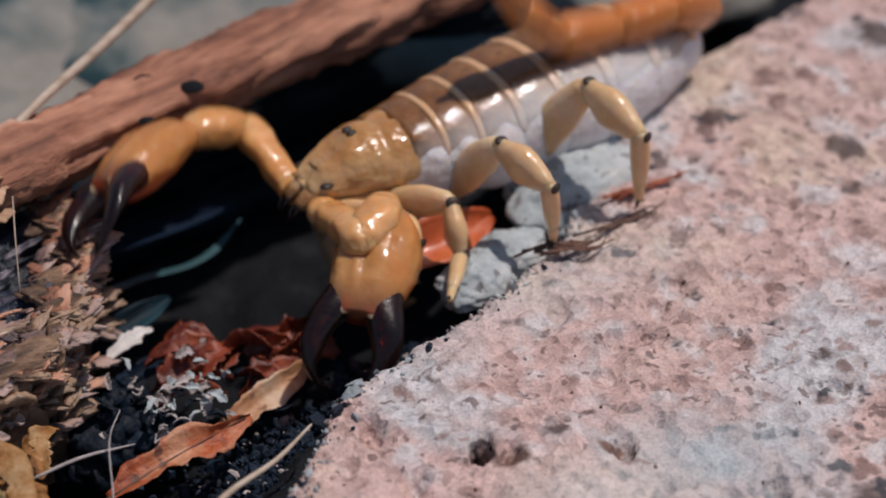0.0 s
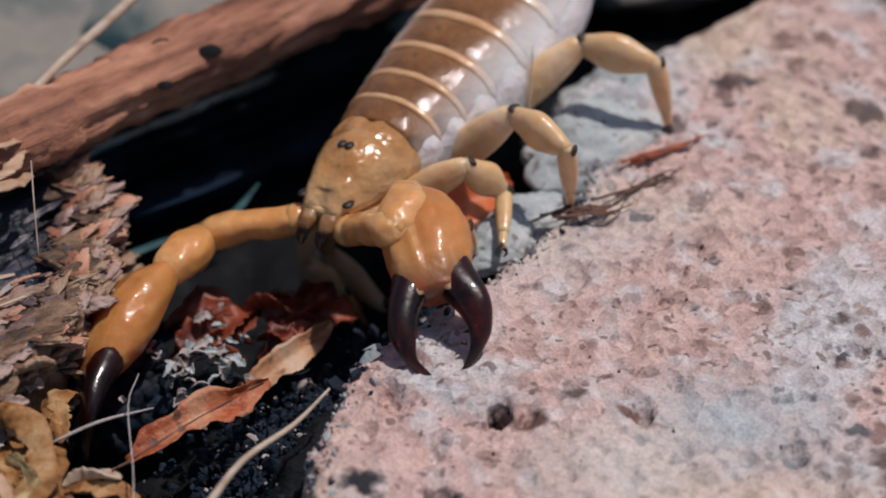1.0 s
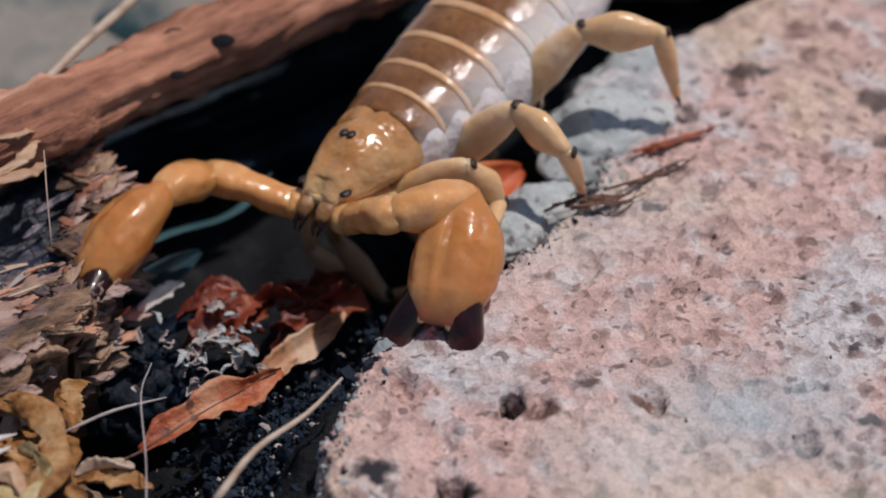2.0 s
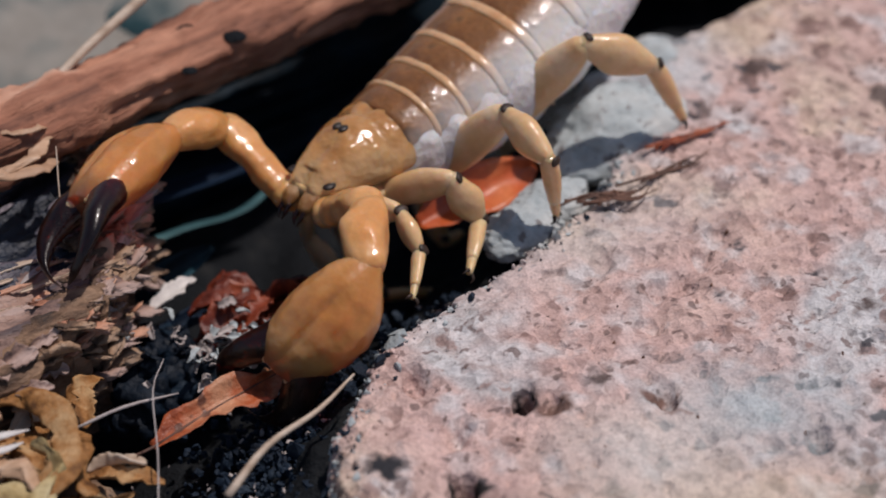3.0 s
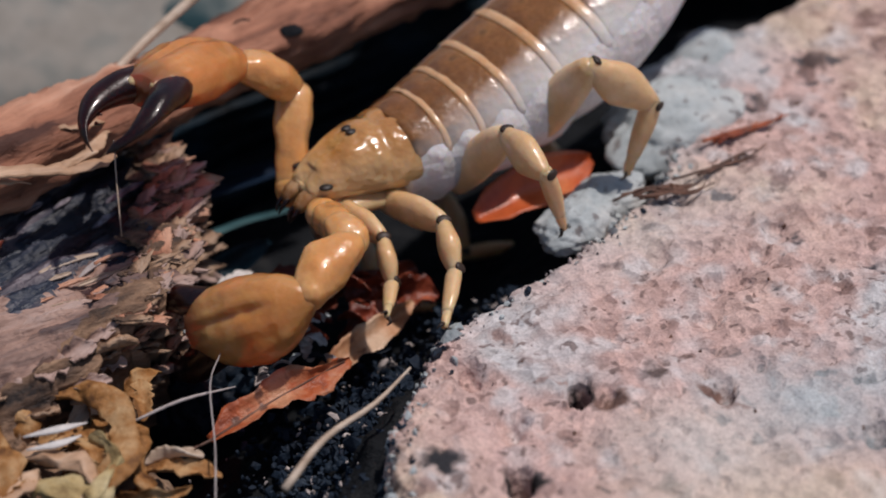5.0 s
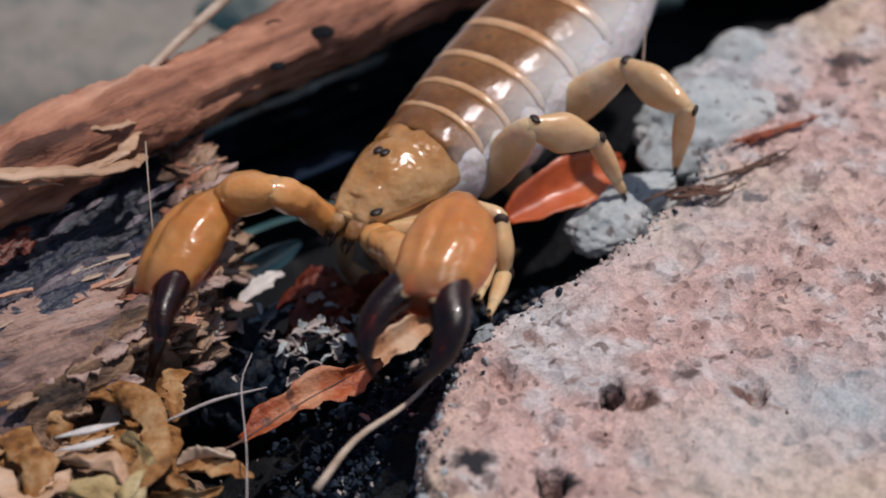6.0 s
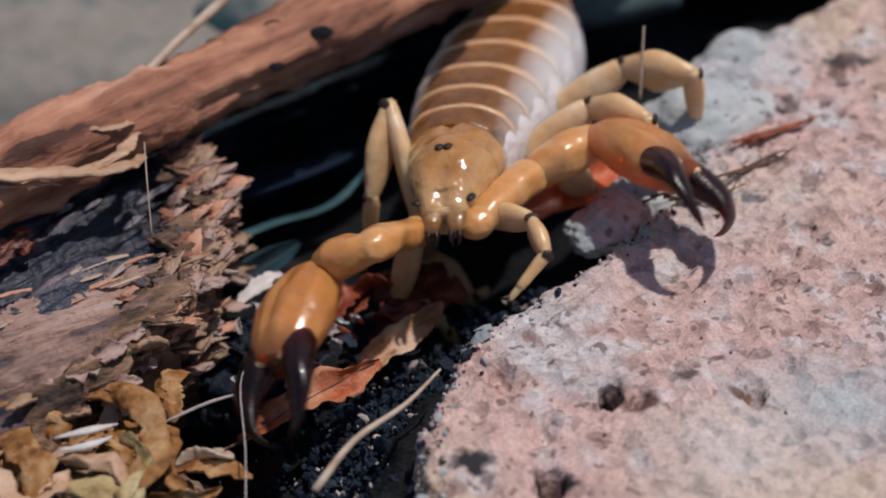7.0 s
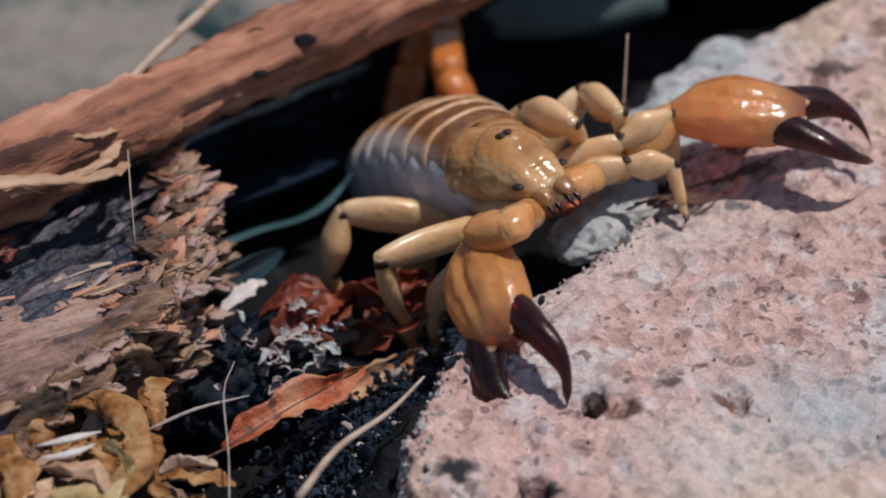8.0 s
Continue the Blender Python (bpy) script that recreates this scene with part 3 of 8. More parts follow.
def torn(x, y, turn, seed, step):
    """Height of split fibres: flat terraces that break off, with fine ridges along them."""
    c, sn = math.cos(radians(turn)), math.sin(radians(turn))
    u, v = x * c + y * sn, -x * sn + y * c
    q = 3.4 * noise.fractal(Vector((u * 0.75, v * 2.6, seed)), 0.85, 2.1, 4)
    f = q - math.floor(q)
    h = step * (math.floor(q) + min(1, f * 5) ** 2)
    return h + 0.035 * noise.fractal(Vector((u * 1.4, v * 13, seed + 4)), 0.7, 2.1, 4) + 0.012 * noise.noise(Vector((u * 5, v * 34, seed)))


def build_bark_layer():
    """Sheet that follows the broken edge; lower wood runs flatter than the navy part above it."""
    ss = [0.0, -0.004] + [-0.028 * i for i in range(1, 92)] + [-2.7, -3.0, -3.4]
    ys = [-3.3 + 0.027 * i for i in range(175)]
    bm = bmesh.new()
    rows = []
    for y in ys:
        e = bark_edge(y)
        row = []
        for s in ss:
            x = e + s
            k = min(max((y - 0.75 * (x + 3.2) + 0.35) / 0.35 + 0.5 * noise.noise(Vector((x * 3, y * 3, 1))), 0), 1)
            z = torn(x, y, 28, 3.0, 0.045) * (1 - k) + torn(x, y, 46, 8.0, 0.04) * k - 0.10 * k
            z += 0.05 + 0.08 * math.exp(-((s + 0.2) / 0.2) ** 2) - 0.10 * max(0, -s - 1.0) - 0.9 * max(0, -y - 1.42 - 0.12 * noise.noise(Vector((x * 4, 0, 3))))
            if s > -0.02:
                z -= 0.03
            row.append(bm.verts.new((x, y, z)))
        low = [bm.verts.new((e - 0.05 - 0.10 * abs(noise.noise(Vector((0, y * 6, d)))), y, -d)) for d in (0.22, 0.45, 0.75, 1.1)]
        rows.append(low[::-1] + row)
    for a, b in zip(rows, rows[1:]):
        for i in range(len(a) - 1):
            bm.faces.new((a[i], a[i + 1], b[i + 1], b[i]))
    return bm


bark = tagged(new("bark_slab"), "splintered slab of navy and pinkish rotten bark", "bark")
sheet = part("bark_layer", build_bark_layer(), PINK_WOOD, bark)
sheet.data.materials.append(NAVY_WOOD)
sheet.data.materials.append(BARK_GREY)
for f in sheet.data.polygons:
    x, y, z = f.center / CM
    navy_side = y - 0.75 * (x + 3.2) + 0.52 + 0.35 * noise.fractal(Vector((x * 2.2, y * 2.2, 5)), 0.8, 2.1, 3)
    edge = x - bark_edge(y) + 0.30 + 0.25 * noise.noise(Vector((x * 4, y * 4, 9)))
    f.material_index = 2 if edge > 0 else (1 if navy_side > 0 else 0)
rng = random.Random(12)
for k in range(22):
    # loose fibres along the grain
    u, v = rng.random(), rng.random()
    navy_side = k % 3 == 0
    a = Vector((-4.1 + 1.5 * u, (-1.35 + 0.75 * v + 0.55 * u, -0.35 + 0.8 * v + 0.5 * u)[navy_side], 0.06))
    w, ln = radians((28, 46)[navy_side] + rng.uniform(-7, 7)), rng.uniform(0.15, 0.5)
    b = a + Vector((math.cos(w) * ln, math.sin(w) * ln, rng.uniform(0.0, 0.05)))
    chip = part("bark_splinter", leaf(ln, rng.uniform(0.02, 0.06), 0.06, rng.uniform(-0.6, 0.6), 80.0 + k, 0.02, 0.4), ((PINK_WOOD, STRAW, BARK)[k % 3], NAVY_WOOD)[navy_side], bark)
    chip.matrix_basis = span(a, b, rng.uniform(-20, 30))
for k in range(210):
    # scaly crumbs, layered along the broken edge
    y = rng.uniform(-1.0, 1.28)
    inward = abs(rng.gauss(0, 0.16))
    c = Vector((bark_edge(y) + 0.03 - inward, y, 0.12 - rng.random() ** 1.5 * 0.75 * (1 if inward < 0.1 else 0.05)))
    crumb = part("bark_crumb", lump(rng.uniform(0.03, 0.10), 300.0 + k, (2.1, 0.95, 0.34), 0.5, 1.8, 3, 0.25), (BARK_GREY, BARK_GREY, BARK, PINK_WOOD)[k % 4], bark)
    crumb.matrix_basis = at(*c, rng.uniform(-35, 35), rng.uniform(-30, 30), rng.uniform(8, 62))
for k in range(20):
    # torn lips of the lower wood
    y = rng.uniform(-1.75, -0.5)
    a = Vector((bark_edge(y) - rng.uniform(0.05, 0.5), y - 0.08, rng.uniform(-0.3, 0.08)))
    b = a + Vector((rng.uniform(0.16, 0.34), rng.uniform(0.05, 0.16), rng.uniform(-0.05, 0.06)))
    lip = part("bark_fray", leaf((b - a).length, rng.uniform(0.08, 0.2), 0.2, rng.uniform(-0.8, 0.8), 120.0 + k, 0.035, 0.7), (PINK_WOOD, BARK_GREY)[k % 2], bark)
    lip.matrix_basis = span(a, b, rng.uniform(-30, 40))
part("bark_flap", slab([(-4.2, -0.45, 0.05), (-3.72, -0.1, 0.1), (-3.80, 0.12, 0.12), (-4.25, -0.2, 0.05)], 0.06, 62.0, 0.035, 40, 30, 1.2), LEAF_RED, bark, "dark red-brown bark flap")
wood = tagged(new("dead_wood"), "split underside of the dead wood, its shade put into the blue-black colour", "wood")
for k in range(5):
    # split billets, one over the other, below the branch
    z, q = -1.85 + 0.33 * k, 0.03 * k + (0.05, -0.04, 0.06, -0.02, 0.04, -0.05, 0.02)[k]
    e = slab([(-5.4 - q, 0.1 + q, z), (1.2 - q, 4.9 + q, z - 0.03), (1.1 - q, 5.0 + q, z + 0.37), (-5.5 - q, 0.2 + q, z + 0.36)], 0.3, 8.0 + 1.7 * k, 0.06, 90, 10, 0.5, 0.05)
    part("wood_splinter", e, BARK_SHADE, wood)

# far things beyond the branch: pale stones, a dark teal stick
for k, (x, y, z, r) in enumerate([(-5.0, 5.0, -1.25, 2.3), (-2.3, 5.9, -1.3, 2.0), (0.4, 8.0, -1.3, 1.8), (2.3, 7.0, -1.2, 1.3)]):
    thing(lump(r, 20.0 + k, (1.3, 1.1, 0.36), 0.15), "far_stone", FAR_STONE, "pale grey stone far behind the branch", "stone", at(x, y, z), "far stones")
stick = strand([(-0.4, 4.45, -0.72), (0.6, 4.36, -0.66), (1.6, 4.7, -0.72)], [0.2, 0.24, 0.17], 10)
thing(stick, "far_stick", FAR_TEAL, "dark teal stick far behind the branch", "stick")
# grey stones at the rim
for k, (x, y, z, r) in enumerate([(1.62, 1.85, -0.24, 0.62), (0.80, 0.55, -0.20, 0.34), (2.05, 2.65, -0.34, 0.6), (1.1, 0.95, -0.25, 0.28)]):
    thing(lump(r, 3.0 + k, (1.1, 0.85, 0.6), 0.30, 1.0, 5, 0.035), "rim_stone", GREY_STONE, "rough blue-grey stone lodged at the rock rim", "stone", at(x, y, z, 0, 0, 40), "rim stones")

# ---- litter in the crevice ----
thing(leaf(1.2, 0.42, 0.2, 0.4, 1.0), "red_leaf", LEAF_BRIGHT, "wet red leaf strip under the rim", "leaf", span((-0.02, 0.72, -0.30), (0.98, 1.46, -0.22), 35))
rotten = tagged(new("rotten_leaf"), "wet crumpled red-brown leaf in torn folds", "leaf")
rng = random.Random(21)
for k in range(20):
    a = Vector((-1.95 + 1.15 * rng.random(), -0.15 + 0.7 * rng.random(), -0.95 + 0.25 * rng.random()))
    b = a + Vector((rng.uniform(0.3, 0.6), rng.uniform(-0.1, 0.4), rng.uniform(-0.1, 0.15)))
    fold = part("leaf_fold", leaf((b - a).length, rng.uniform(0.18, 0.34), 0.4, rng.uniform(-1.6, 1.6), 160.0 + k, 0.012, 0.7), LEAF_RED, rotten)
    fold.matrix_basis = span(a, b, rng.uniform(-50, 60))
dry = tagged(new("dry_leaf"), "curled orange dry leaf in the crevice", "leaf")
dry.matrix_basis = span((-1.99, -1.64, -0.5), (-0.98, -0.82, -0.42), 25)
part("leaf_blade", leaf(1.3, 0.27, 0.25, 0.9, 3.0, 0.008, 1.0), LEAF_ORANGE, dry)
part("midrib", strand([(0.02, 0, 0.01), (0.4, 0, 0.07), (0.8, 0, 0.075), (1.25, 0, 0.03)], [0.014, 0.012, 0.009, 0.004], 6), FIBRE, dry, "thin dark leaf rib")
part("leaf_stalk", strand([(0.03, 0, 0.01), (-0.14, 0.02, 0.0), (-0.26, 0.07, -0.03)], [0.014, 0.012, 0.010], 6), FIBRE, dry)
leaf_strip = thing(leaf(1.1, 0.24, 0.1, 0.7, 4.0, 0.008, 0.5), "leaf_strip", LEAF_TAN, "tan dry leaf strip leaning on the rim", "leaf", span((-1.27, -0.65, -0.85), (-0.62, 0.04, -0.70), 30))
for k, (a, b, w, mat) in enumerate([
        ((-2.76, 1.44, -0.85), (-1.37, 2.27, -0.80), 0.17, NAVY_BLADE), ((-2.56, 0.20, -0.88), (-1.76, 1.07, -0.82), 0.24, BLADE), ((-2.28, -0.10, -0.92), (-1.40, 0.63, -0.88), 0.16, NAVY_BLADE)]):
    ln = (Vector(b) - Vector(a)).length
    thing(leaf(ln, w, 0.12, 0.4, 10.0 + k, 0.01, 0.05), "grass_blade", mat, "teal dead grass blade, darkened for the crevice shade" if mat is BLADE else "navy dead grass blade, darkened for the shade deep in the crevice", "grass blade", span(a, b, 25), "grass blades")
thing(strand([(-2.68, 0.75, -0.75), (-2.32, 1.00, -0.73), (-1.96, 1.22, -0.72), (-1.63, 1.34, -0.70), (-1.40, 1.54, -0.68), (-1.20, 1.97, -0.68)], [0.025, 0.046, 0.044, 0.040, 0.042, 0.012], 10, flat=0.16), "grass_blade", TEAL_BLADE, "pale teal bent grass blade above the dark litter", "grass blade", group="grass blades")
thing(strand([(-1.36, -2.5, -0.12), (-1.1, -2.1, -0.02), (-0.75, -1.7, -0.05), (-0.50, -1.33, -0.04)], [0.034, 0.026, 0.02, 0.010]), "twig", STRAW, "pale crooked twig along the rock rim", "twig")
thing(strand([(-2.55, -1.64, -0.3), (-2.2, -1.47, -0.24), (-1.82, -1.26, -0.3)], [0.012, 0.014, 0.006], 6), "stalk", CHAFF, "thin pale dry grass stalk", "stalk", group="stalks")
thing(strand([(-1.93, -1.1, -0.1), (-1.97, -1.5, -0.05), (-1.9, -2.0, -0.2), (-1.86, -2.5, -0.3)], [0.004, 0.006, 0.006, 0.006], 6), "stalk", CHAFF, "thin pale dry grass stalk", "stalk", group="stalks")
thing(strand([(-2.84, 0.45, 0.72), (-2.79, 0.1, 0.55), (-2.74, -0.22, 0.3)], [0.005, 0.006, 0.004], 6), "stalk", STRAW, "thin white fibre hanging from the branch", "stalk", group="stalks")
thing(strand([(1.09, 1.57, 0.3), (1.1, 1.69, 0.5), (1.12, 1.91, 0.8)], [0.012, 0.011, 0.007], 6), "stalk", STRAW, "thin upright dry grass stalk", "stalk", group="stalks")
thing(strand([(-3.15, 1.10, 0.62), (-2.75, 1.75, 0.74), (-2.32, 2.42, 0.82), (-1.85, 3.15, 0.95)], [0.03, 0.04, 0.045, 0.05]), "straw", STRAW, "long dry straw lying on the branch", "straw")
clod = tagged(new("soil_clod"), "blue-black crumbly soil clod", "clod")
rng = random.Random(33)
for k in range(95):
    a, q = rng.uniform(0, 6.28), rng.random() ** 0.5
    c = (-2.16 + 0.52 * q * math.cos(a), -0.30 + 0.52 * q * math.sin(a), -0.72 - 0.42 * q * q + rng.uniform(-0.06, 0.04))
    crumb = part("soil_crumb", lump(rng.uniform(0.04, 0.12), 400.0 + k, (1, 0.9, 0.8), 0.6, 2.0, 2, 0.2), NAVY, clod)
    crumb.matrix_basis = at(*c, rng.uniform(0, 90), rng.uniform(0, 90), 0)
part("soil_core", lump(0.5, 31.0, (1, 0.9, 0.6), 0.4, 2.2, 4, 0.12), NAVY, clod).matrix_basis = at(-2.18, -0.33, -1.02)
thing(slab([(-3.36, -0.66, 0.0), (-3.14, -0.60, 0.0), (-3.14, -0.46, 0.04), (-3.36, -0.5, 0.05)], 0.05, 5.0, 0.01, 8, 8), "wood_chip", LEAF_ORANGE, "small orange wood chip on the bark", "chip")


def build_wisp(seed, a, b, spread, count, radius, mat, label):
    """A wisp of root fibres lying together from a to b."""
    rng = random.Random(seed)
    wisp = tagged(new("root_wisp"), label, "root fibres", "root wisps")
    a, b = Vector(a), Vector(b)
    for _ in range(count):
        o = [Vector((rng.uniform(-1, 1) * spread, rng.uniform(-1, 1) * spread, 0.02 + rng.uniform(0, 0.4) * spread)) for _ in range(4)]
        u, v = rng.uniform(0, 0.4), rng.uniform(0.6, 1.0)
        pts = [a.lerp(b, u + (v - u) * f) + q for f, q in zip((0, 0.35, 0.7, 1), o)]
        part("fibre", strand(pts, [radius, radius, radius * 0.8, radius * 0.4], 5), mat, wisp)


build_wisp(1, (1.15, 0.60, 0.0), (1.95, 0.78, 0.0), 0.08, 10, 0.012, FIBRE, "wisp of dark root fibres on the rock")
build_wisp(2, (1.75, 1.2, 0.0), (2.6, 1.72, 0.0), 0.05, 6, 0.016, LEAF_ORANGE, "wisp of reddish root fibres on the rock")
build_wisp(3, (1.5, 0.75, 0.0), (2.5, 1.30, 0.0), 0.05, 5, 0.012, FIBRE, "wisp of brown root fibres on the rock")


# lichen: curled lobes over a lump of bark
tuft = tagged(new("lichen_tuft"), "curled ochre-yellow lichen lobes on dead bark", "lichen")
rng = random.Random(5)
for k in range(46):
    x, y = rng.uniform(-4.1, -2.42), rng.uniform(-2.75, -1.25)
    if (x + 2.5) * 0.8 + (y + 1.5) > 0.12:
        continue
    w = rng.gauss(0.6, 0.9)
    ln = rng.uniform(0.22, 0.60)
    a = Vector((x, y, -0.52 + 0.14 * rng.random()))
    b = a + Vector((math.cos(w) * ln, math.sin(w) * ln, rng.uniform(-0.05, 0.16)))
    lobe = part("lichen_lobe", leaf(ln, rng.uniform(0.10, 0.24), rng.uniform(0.2, 0.8), rng.uniform(-2, 2), 200.0 + k, 0.02, 0.9), LICHEN if k % 5 else STRAW, tuft)
    lobe.matrix_basis = span(a, b, rng.uniform(-60, 60))


def lichen_ribbon(pts, r, mat, seed):
    """A thick curled lichen lobe with wavy edges."""
    n = len(pts)
    bm = strand(pts, [r * (0.45 + 0.55 * math.sin(math.pi * (i + 0.7) / (n + 0.4))) for i in range(n)], 18, flat=0.42)
    for v in bm.verts:
        v.co += 0.12 * noise.noise_vector(v.co * 3.6 + Vector((seed, 0, 0))) + 0.06 * noise.noise_vector(v.co * 8) + 0.025 * noise.noise_vector(v.co * 19)
    part("lichen_ribbon", bm, mat, tuft, "thick curled lichen lobe")


lichen_ribbon([(-3.64, -1.64, -0.25), (-3.35, -1.51, -0.15), (-2.97, -1.50, -0.10), (-2.70, -1.68, -0.12), (-2.56, -2.00, -0.18), (-2.64, -2.27, -0.25), (-2.84, -2.37, -0.35)], 0.115, LICHEN, 0)
lichen_ribbon([(-2.69, -1.66, -0.20), (-2.50, -1.77, -0.25), (-2.49, -1.99, -0.28), (-2.40, -2.15, -0.35), (-2.33, -2.22, -0.45)], 0.08, LICHEN, 1)
lichen_ribbon([(-3.39, -1.94, -0.30), (-3.11, -2.11, -0.22), (-2.80, -2.24, -0.20), (-2.70, -2.29, -0.28)], 0.085, STRAW_TAN, 2)
lichen_ribbon([(-3.84, -1.77, -0.30), (-3.58, -1.98, -0.20), (-3.38, -2.21, -0.20), (-3.40, -2.40, -0.30)], 0.1, LICHEN, 3)
lichen_ribbon([(-3.87, -1.72, -0.20), (-3.59, -1.62, -0.16), (-3.31, -1.70, -0.20), (-3.40, -1.87, -0.28)], 0.075, LICHEN, 4)
lichen_ribbon([(-3.16, -2.39, -0.30), (-2.91, -2.35, -0.20), (-2.63, -2.42, -0.30)], 0.08, PALE_LICHEN, 5)
lichen_ribbon([(-2.76, -1.90, -0.25), (-2.58, -2.29, -0.15), (-2.75, -2.48, -0.20)], 0.075, PALE_LICHEN, 6)
lichen_ribbon([(-3.68, -2.33, -0.20), (-3.41, -2.45, -0.17), (-3.17, -2.27, -0.25)], 0.085, STRAW_TAN, 7)
thing(strand([(-4.01, -1.47, -0.25), (-3.70, -1.45, -0.15), (-3.41, -1.41, -0.13), (-3.12, -1.35, -0.15), (-2.81, -1.40, -0.25)], [0.06, 0.12, 0.13, 0.10, 0.03], 18, flat=0.6), "bark_roll", PINK_WOOD, "smooth pinkish roll of bark above the lichen", "bark")
thing(lump(0.9, 44.0, (1.2, 0.9, 0.6), 0.3), "bark_lump", BARK_GREY, "rotten bark lump under the lichen", "bark", at(-3.35, -2.1, -1.0))
for pts in ([(-3.29, -1.96, -0.14), (-3.04, -1.93, -0.09), (-2.84, -1.83, -0.12)], [(-3.25, -2.07, -0.16), (-3.02, -2.05, -0.12), (-2.87, -1.94, -0.14)]):
    thing(strand(pts, [0.010, 0.036, 0.008], 10, flat=0.5), "chaff_flake", CHAFF_WHITE, "white chaff flake on the lichen", "chaff", group="chaff flakes")
thing(leaf(0.32, 0.05, 0.1, 0.2, 7.0), "chaff_flake", CHAFF, "white chaff sliver on the bark", "chaff", span((-3.08, -0.38, 0.02), (-2.85, -0.14, 0.06), 0), "chaff flakes")
thing(leaf(0.50, 0.15, 0.1, 0.4, 8.0, 0.012, 0.7), "chaff_flake", CHAFF_WHITE, "crumpled white chaff flake in the crevice", "chaff", span((-2.18, 0.06, -0.66), (-1.76, 0.53, -0.60), 0), "chaff flakes")


heap = tagged(new("chaff_heap"), "loose heap of curled grey-white chaff flakes", "chaff")
rng = random.Random(64)
for k in range(70):
    a = Vector((-1.55 + rng.gauss(0, 0.26), -0.42 + rng.gauss(0, 0.3), -0.62 + rng.uniform(-0.12, 0.1)))
    w, ln = rng.uniform(0, 6.28), rng.uniform(0.06, 0.18)
    b = a + Vector((math.cos(w) * ln, math.sin(w) * ln, rng.uniform(-0.03, 0.08)))
    flake = part("chaff_flake", leaf(ln, rng.uniform(0.03, 0.09), rng.uniform(0.1, 0.9), rng.uniform(-2, 2), 800.0 + k, 0.01, 0.8), (CHAFF, GREY_STONE, CHAFF, NAVY)[k % 4], heap)
    flake.matrix_basis = span(a, b, rng.uniform(-60, 60))


def build_grit(seed, count, where, size, mat, name, label):
    """Loose crumbs, each a small uneven stone."""
    rng = random.Random(seed)
    base = lump(1.0, seed, (1.2, 0.85, 0.6), 0.8, 1.7, 1)
    base.verts.ensure_lookup_table()
    shape = [v.co.copy() for v in base.verts]
    faces = [tuple(v.index for v in f.verts) for f in base.faces]
    base.free()
    verts, polys = [], []
    for _ in range(count):
        x, y, z = where(rng)
        r = size * (0.3 + 0.9 * rng.random() ** 2) * (2.2 if rng.random() < 0.05 else 1)
        m = Euler((rng.uniform(0, 6), rng.uniform(0, 6), rng.uniform(0, 6))).to_matrix()
        k = len(verts)
        verts += [(m @ c * r + Vector((x, y, z))) * CM for c in shape]
        polys += [tuple(k + i for i in f) for f in faces]
    me = bpy.data.meshes.new(name)
    me.from_pydata(verts, [], polys)
    me.materials.append(mat)
    return tagged(new(name, me), label, "grit", kind="stuff")


def at_rim(rng):
    y = rng.uniform(-2.9, 2.2)
    x = rim_x(y) + rng.gauss(-0.12, 0.14)
    return x, y, rock_height(x, y) + 0.01


def in_crevice(rng):
    y = rng.uniform(-2.8, 0.4)
    x = rim_x(y) - 0.1 - abs(rng.gauss(0, 0.5))
    return x, y, -0.55 - 0.3 * abs(x - rim_x(y)) + rng.uniform(-0.1, 0.05)


def on_rock(rng):
    y = rng.uniform(-3.0, 4.5)
    x = rim_x(y) + rng.uniform(0.0, 3.6)
    return x, y, rock_height(x, y) + 0.004


build_grit(3, 1500, at_rim, 0.035, GREY_STONE, "rim_grit", "pale grit along the rock rim")
build_grit(9, 1300, at_rim, 0.028, ROCK, "rim_gravel", "pink sandstone gravel along the rock rim")
build_grit(10, 1000, at_rim, 0.028, GRIT, "dark_rim_grit", "dark grit along the rock rim")
build_grit(4, 3000, in_crevice, 0.048, GRIT, "crevice_grit", "wet dark grit in the crevice, blackened for the shade there")
build_grit(5, 350, in_crevice, 0.03, CHAFF, "crevice_chaff", "pale chaff crumbs among black grit")
build_grit(6, 70, on_rock, 0.016, FIBRE, "rock_grit", "tiny dark crumbs on the rock")


# ---- the scorpion: x forwards, y to its left, z up; origin inside the carapace ----
scorpion = new("scorpion")
tagged(scorpion, "glossy amber scorpion with black-tipped claws crawling over the crevice", "scorpion")


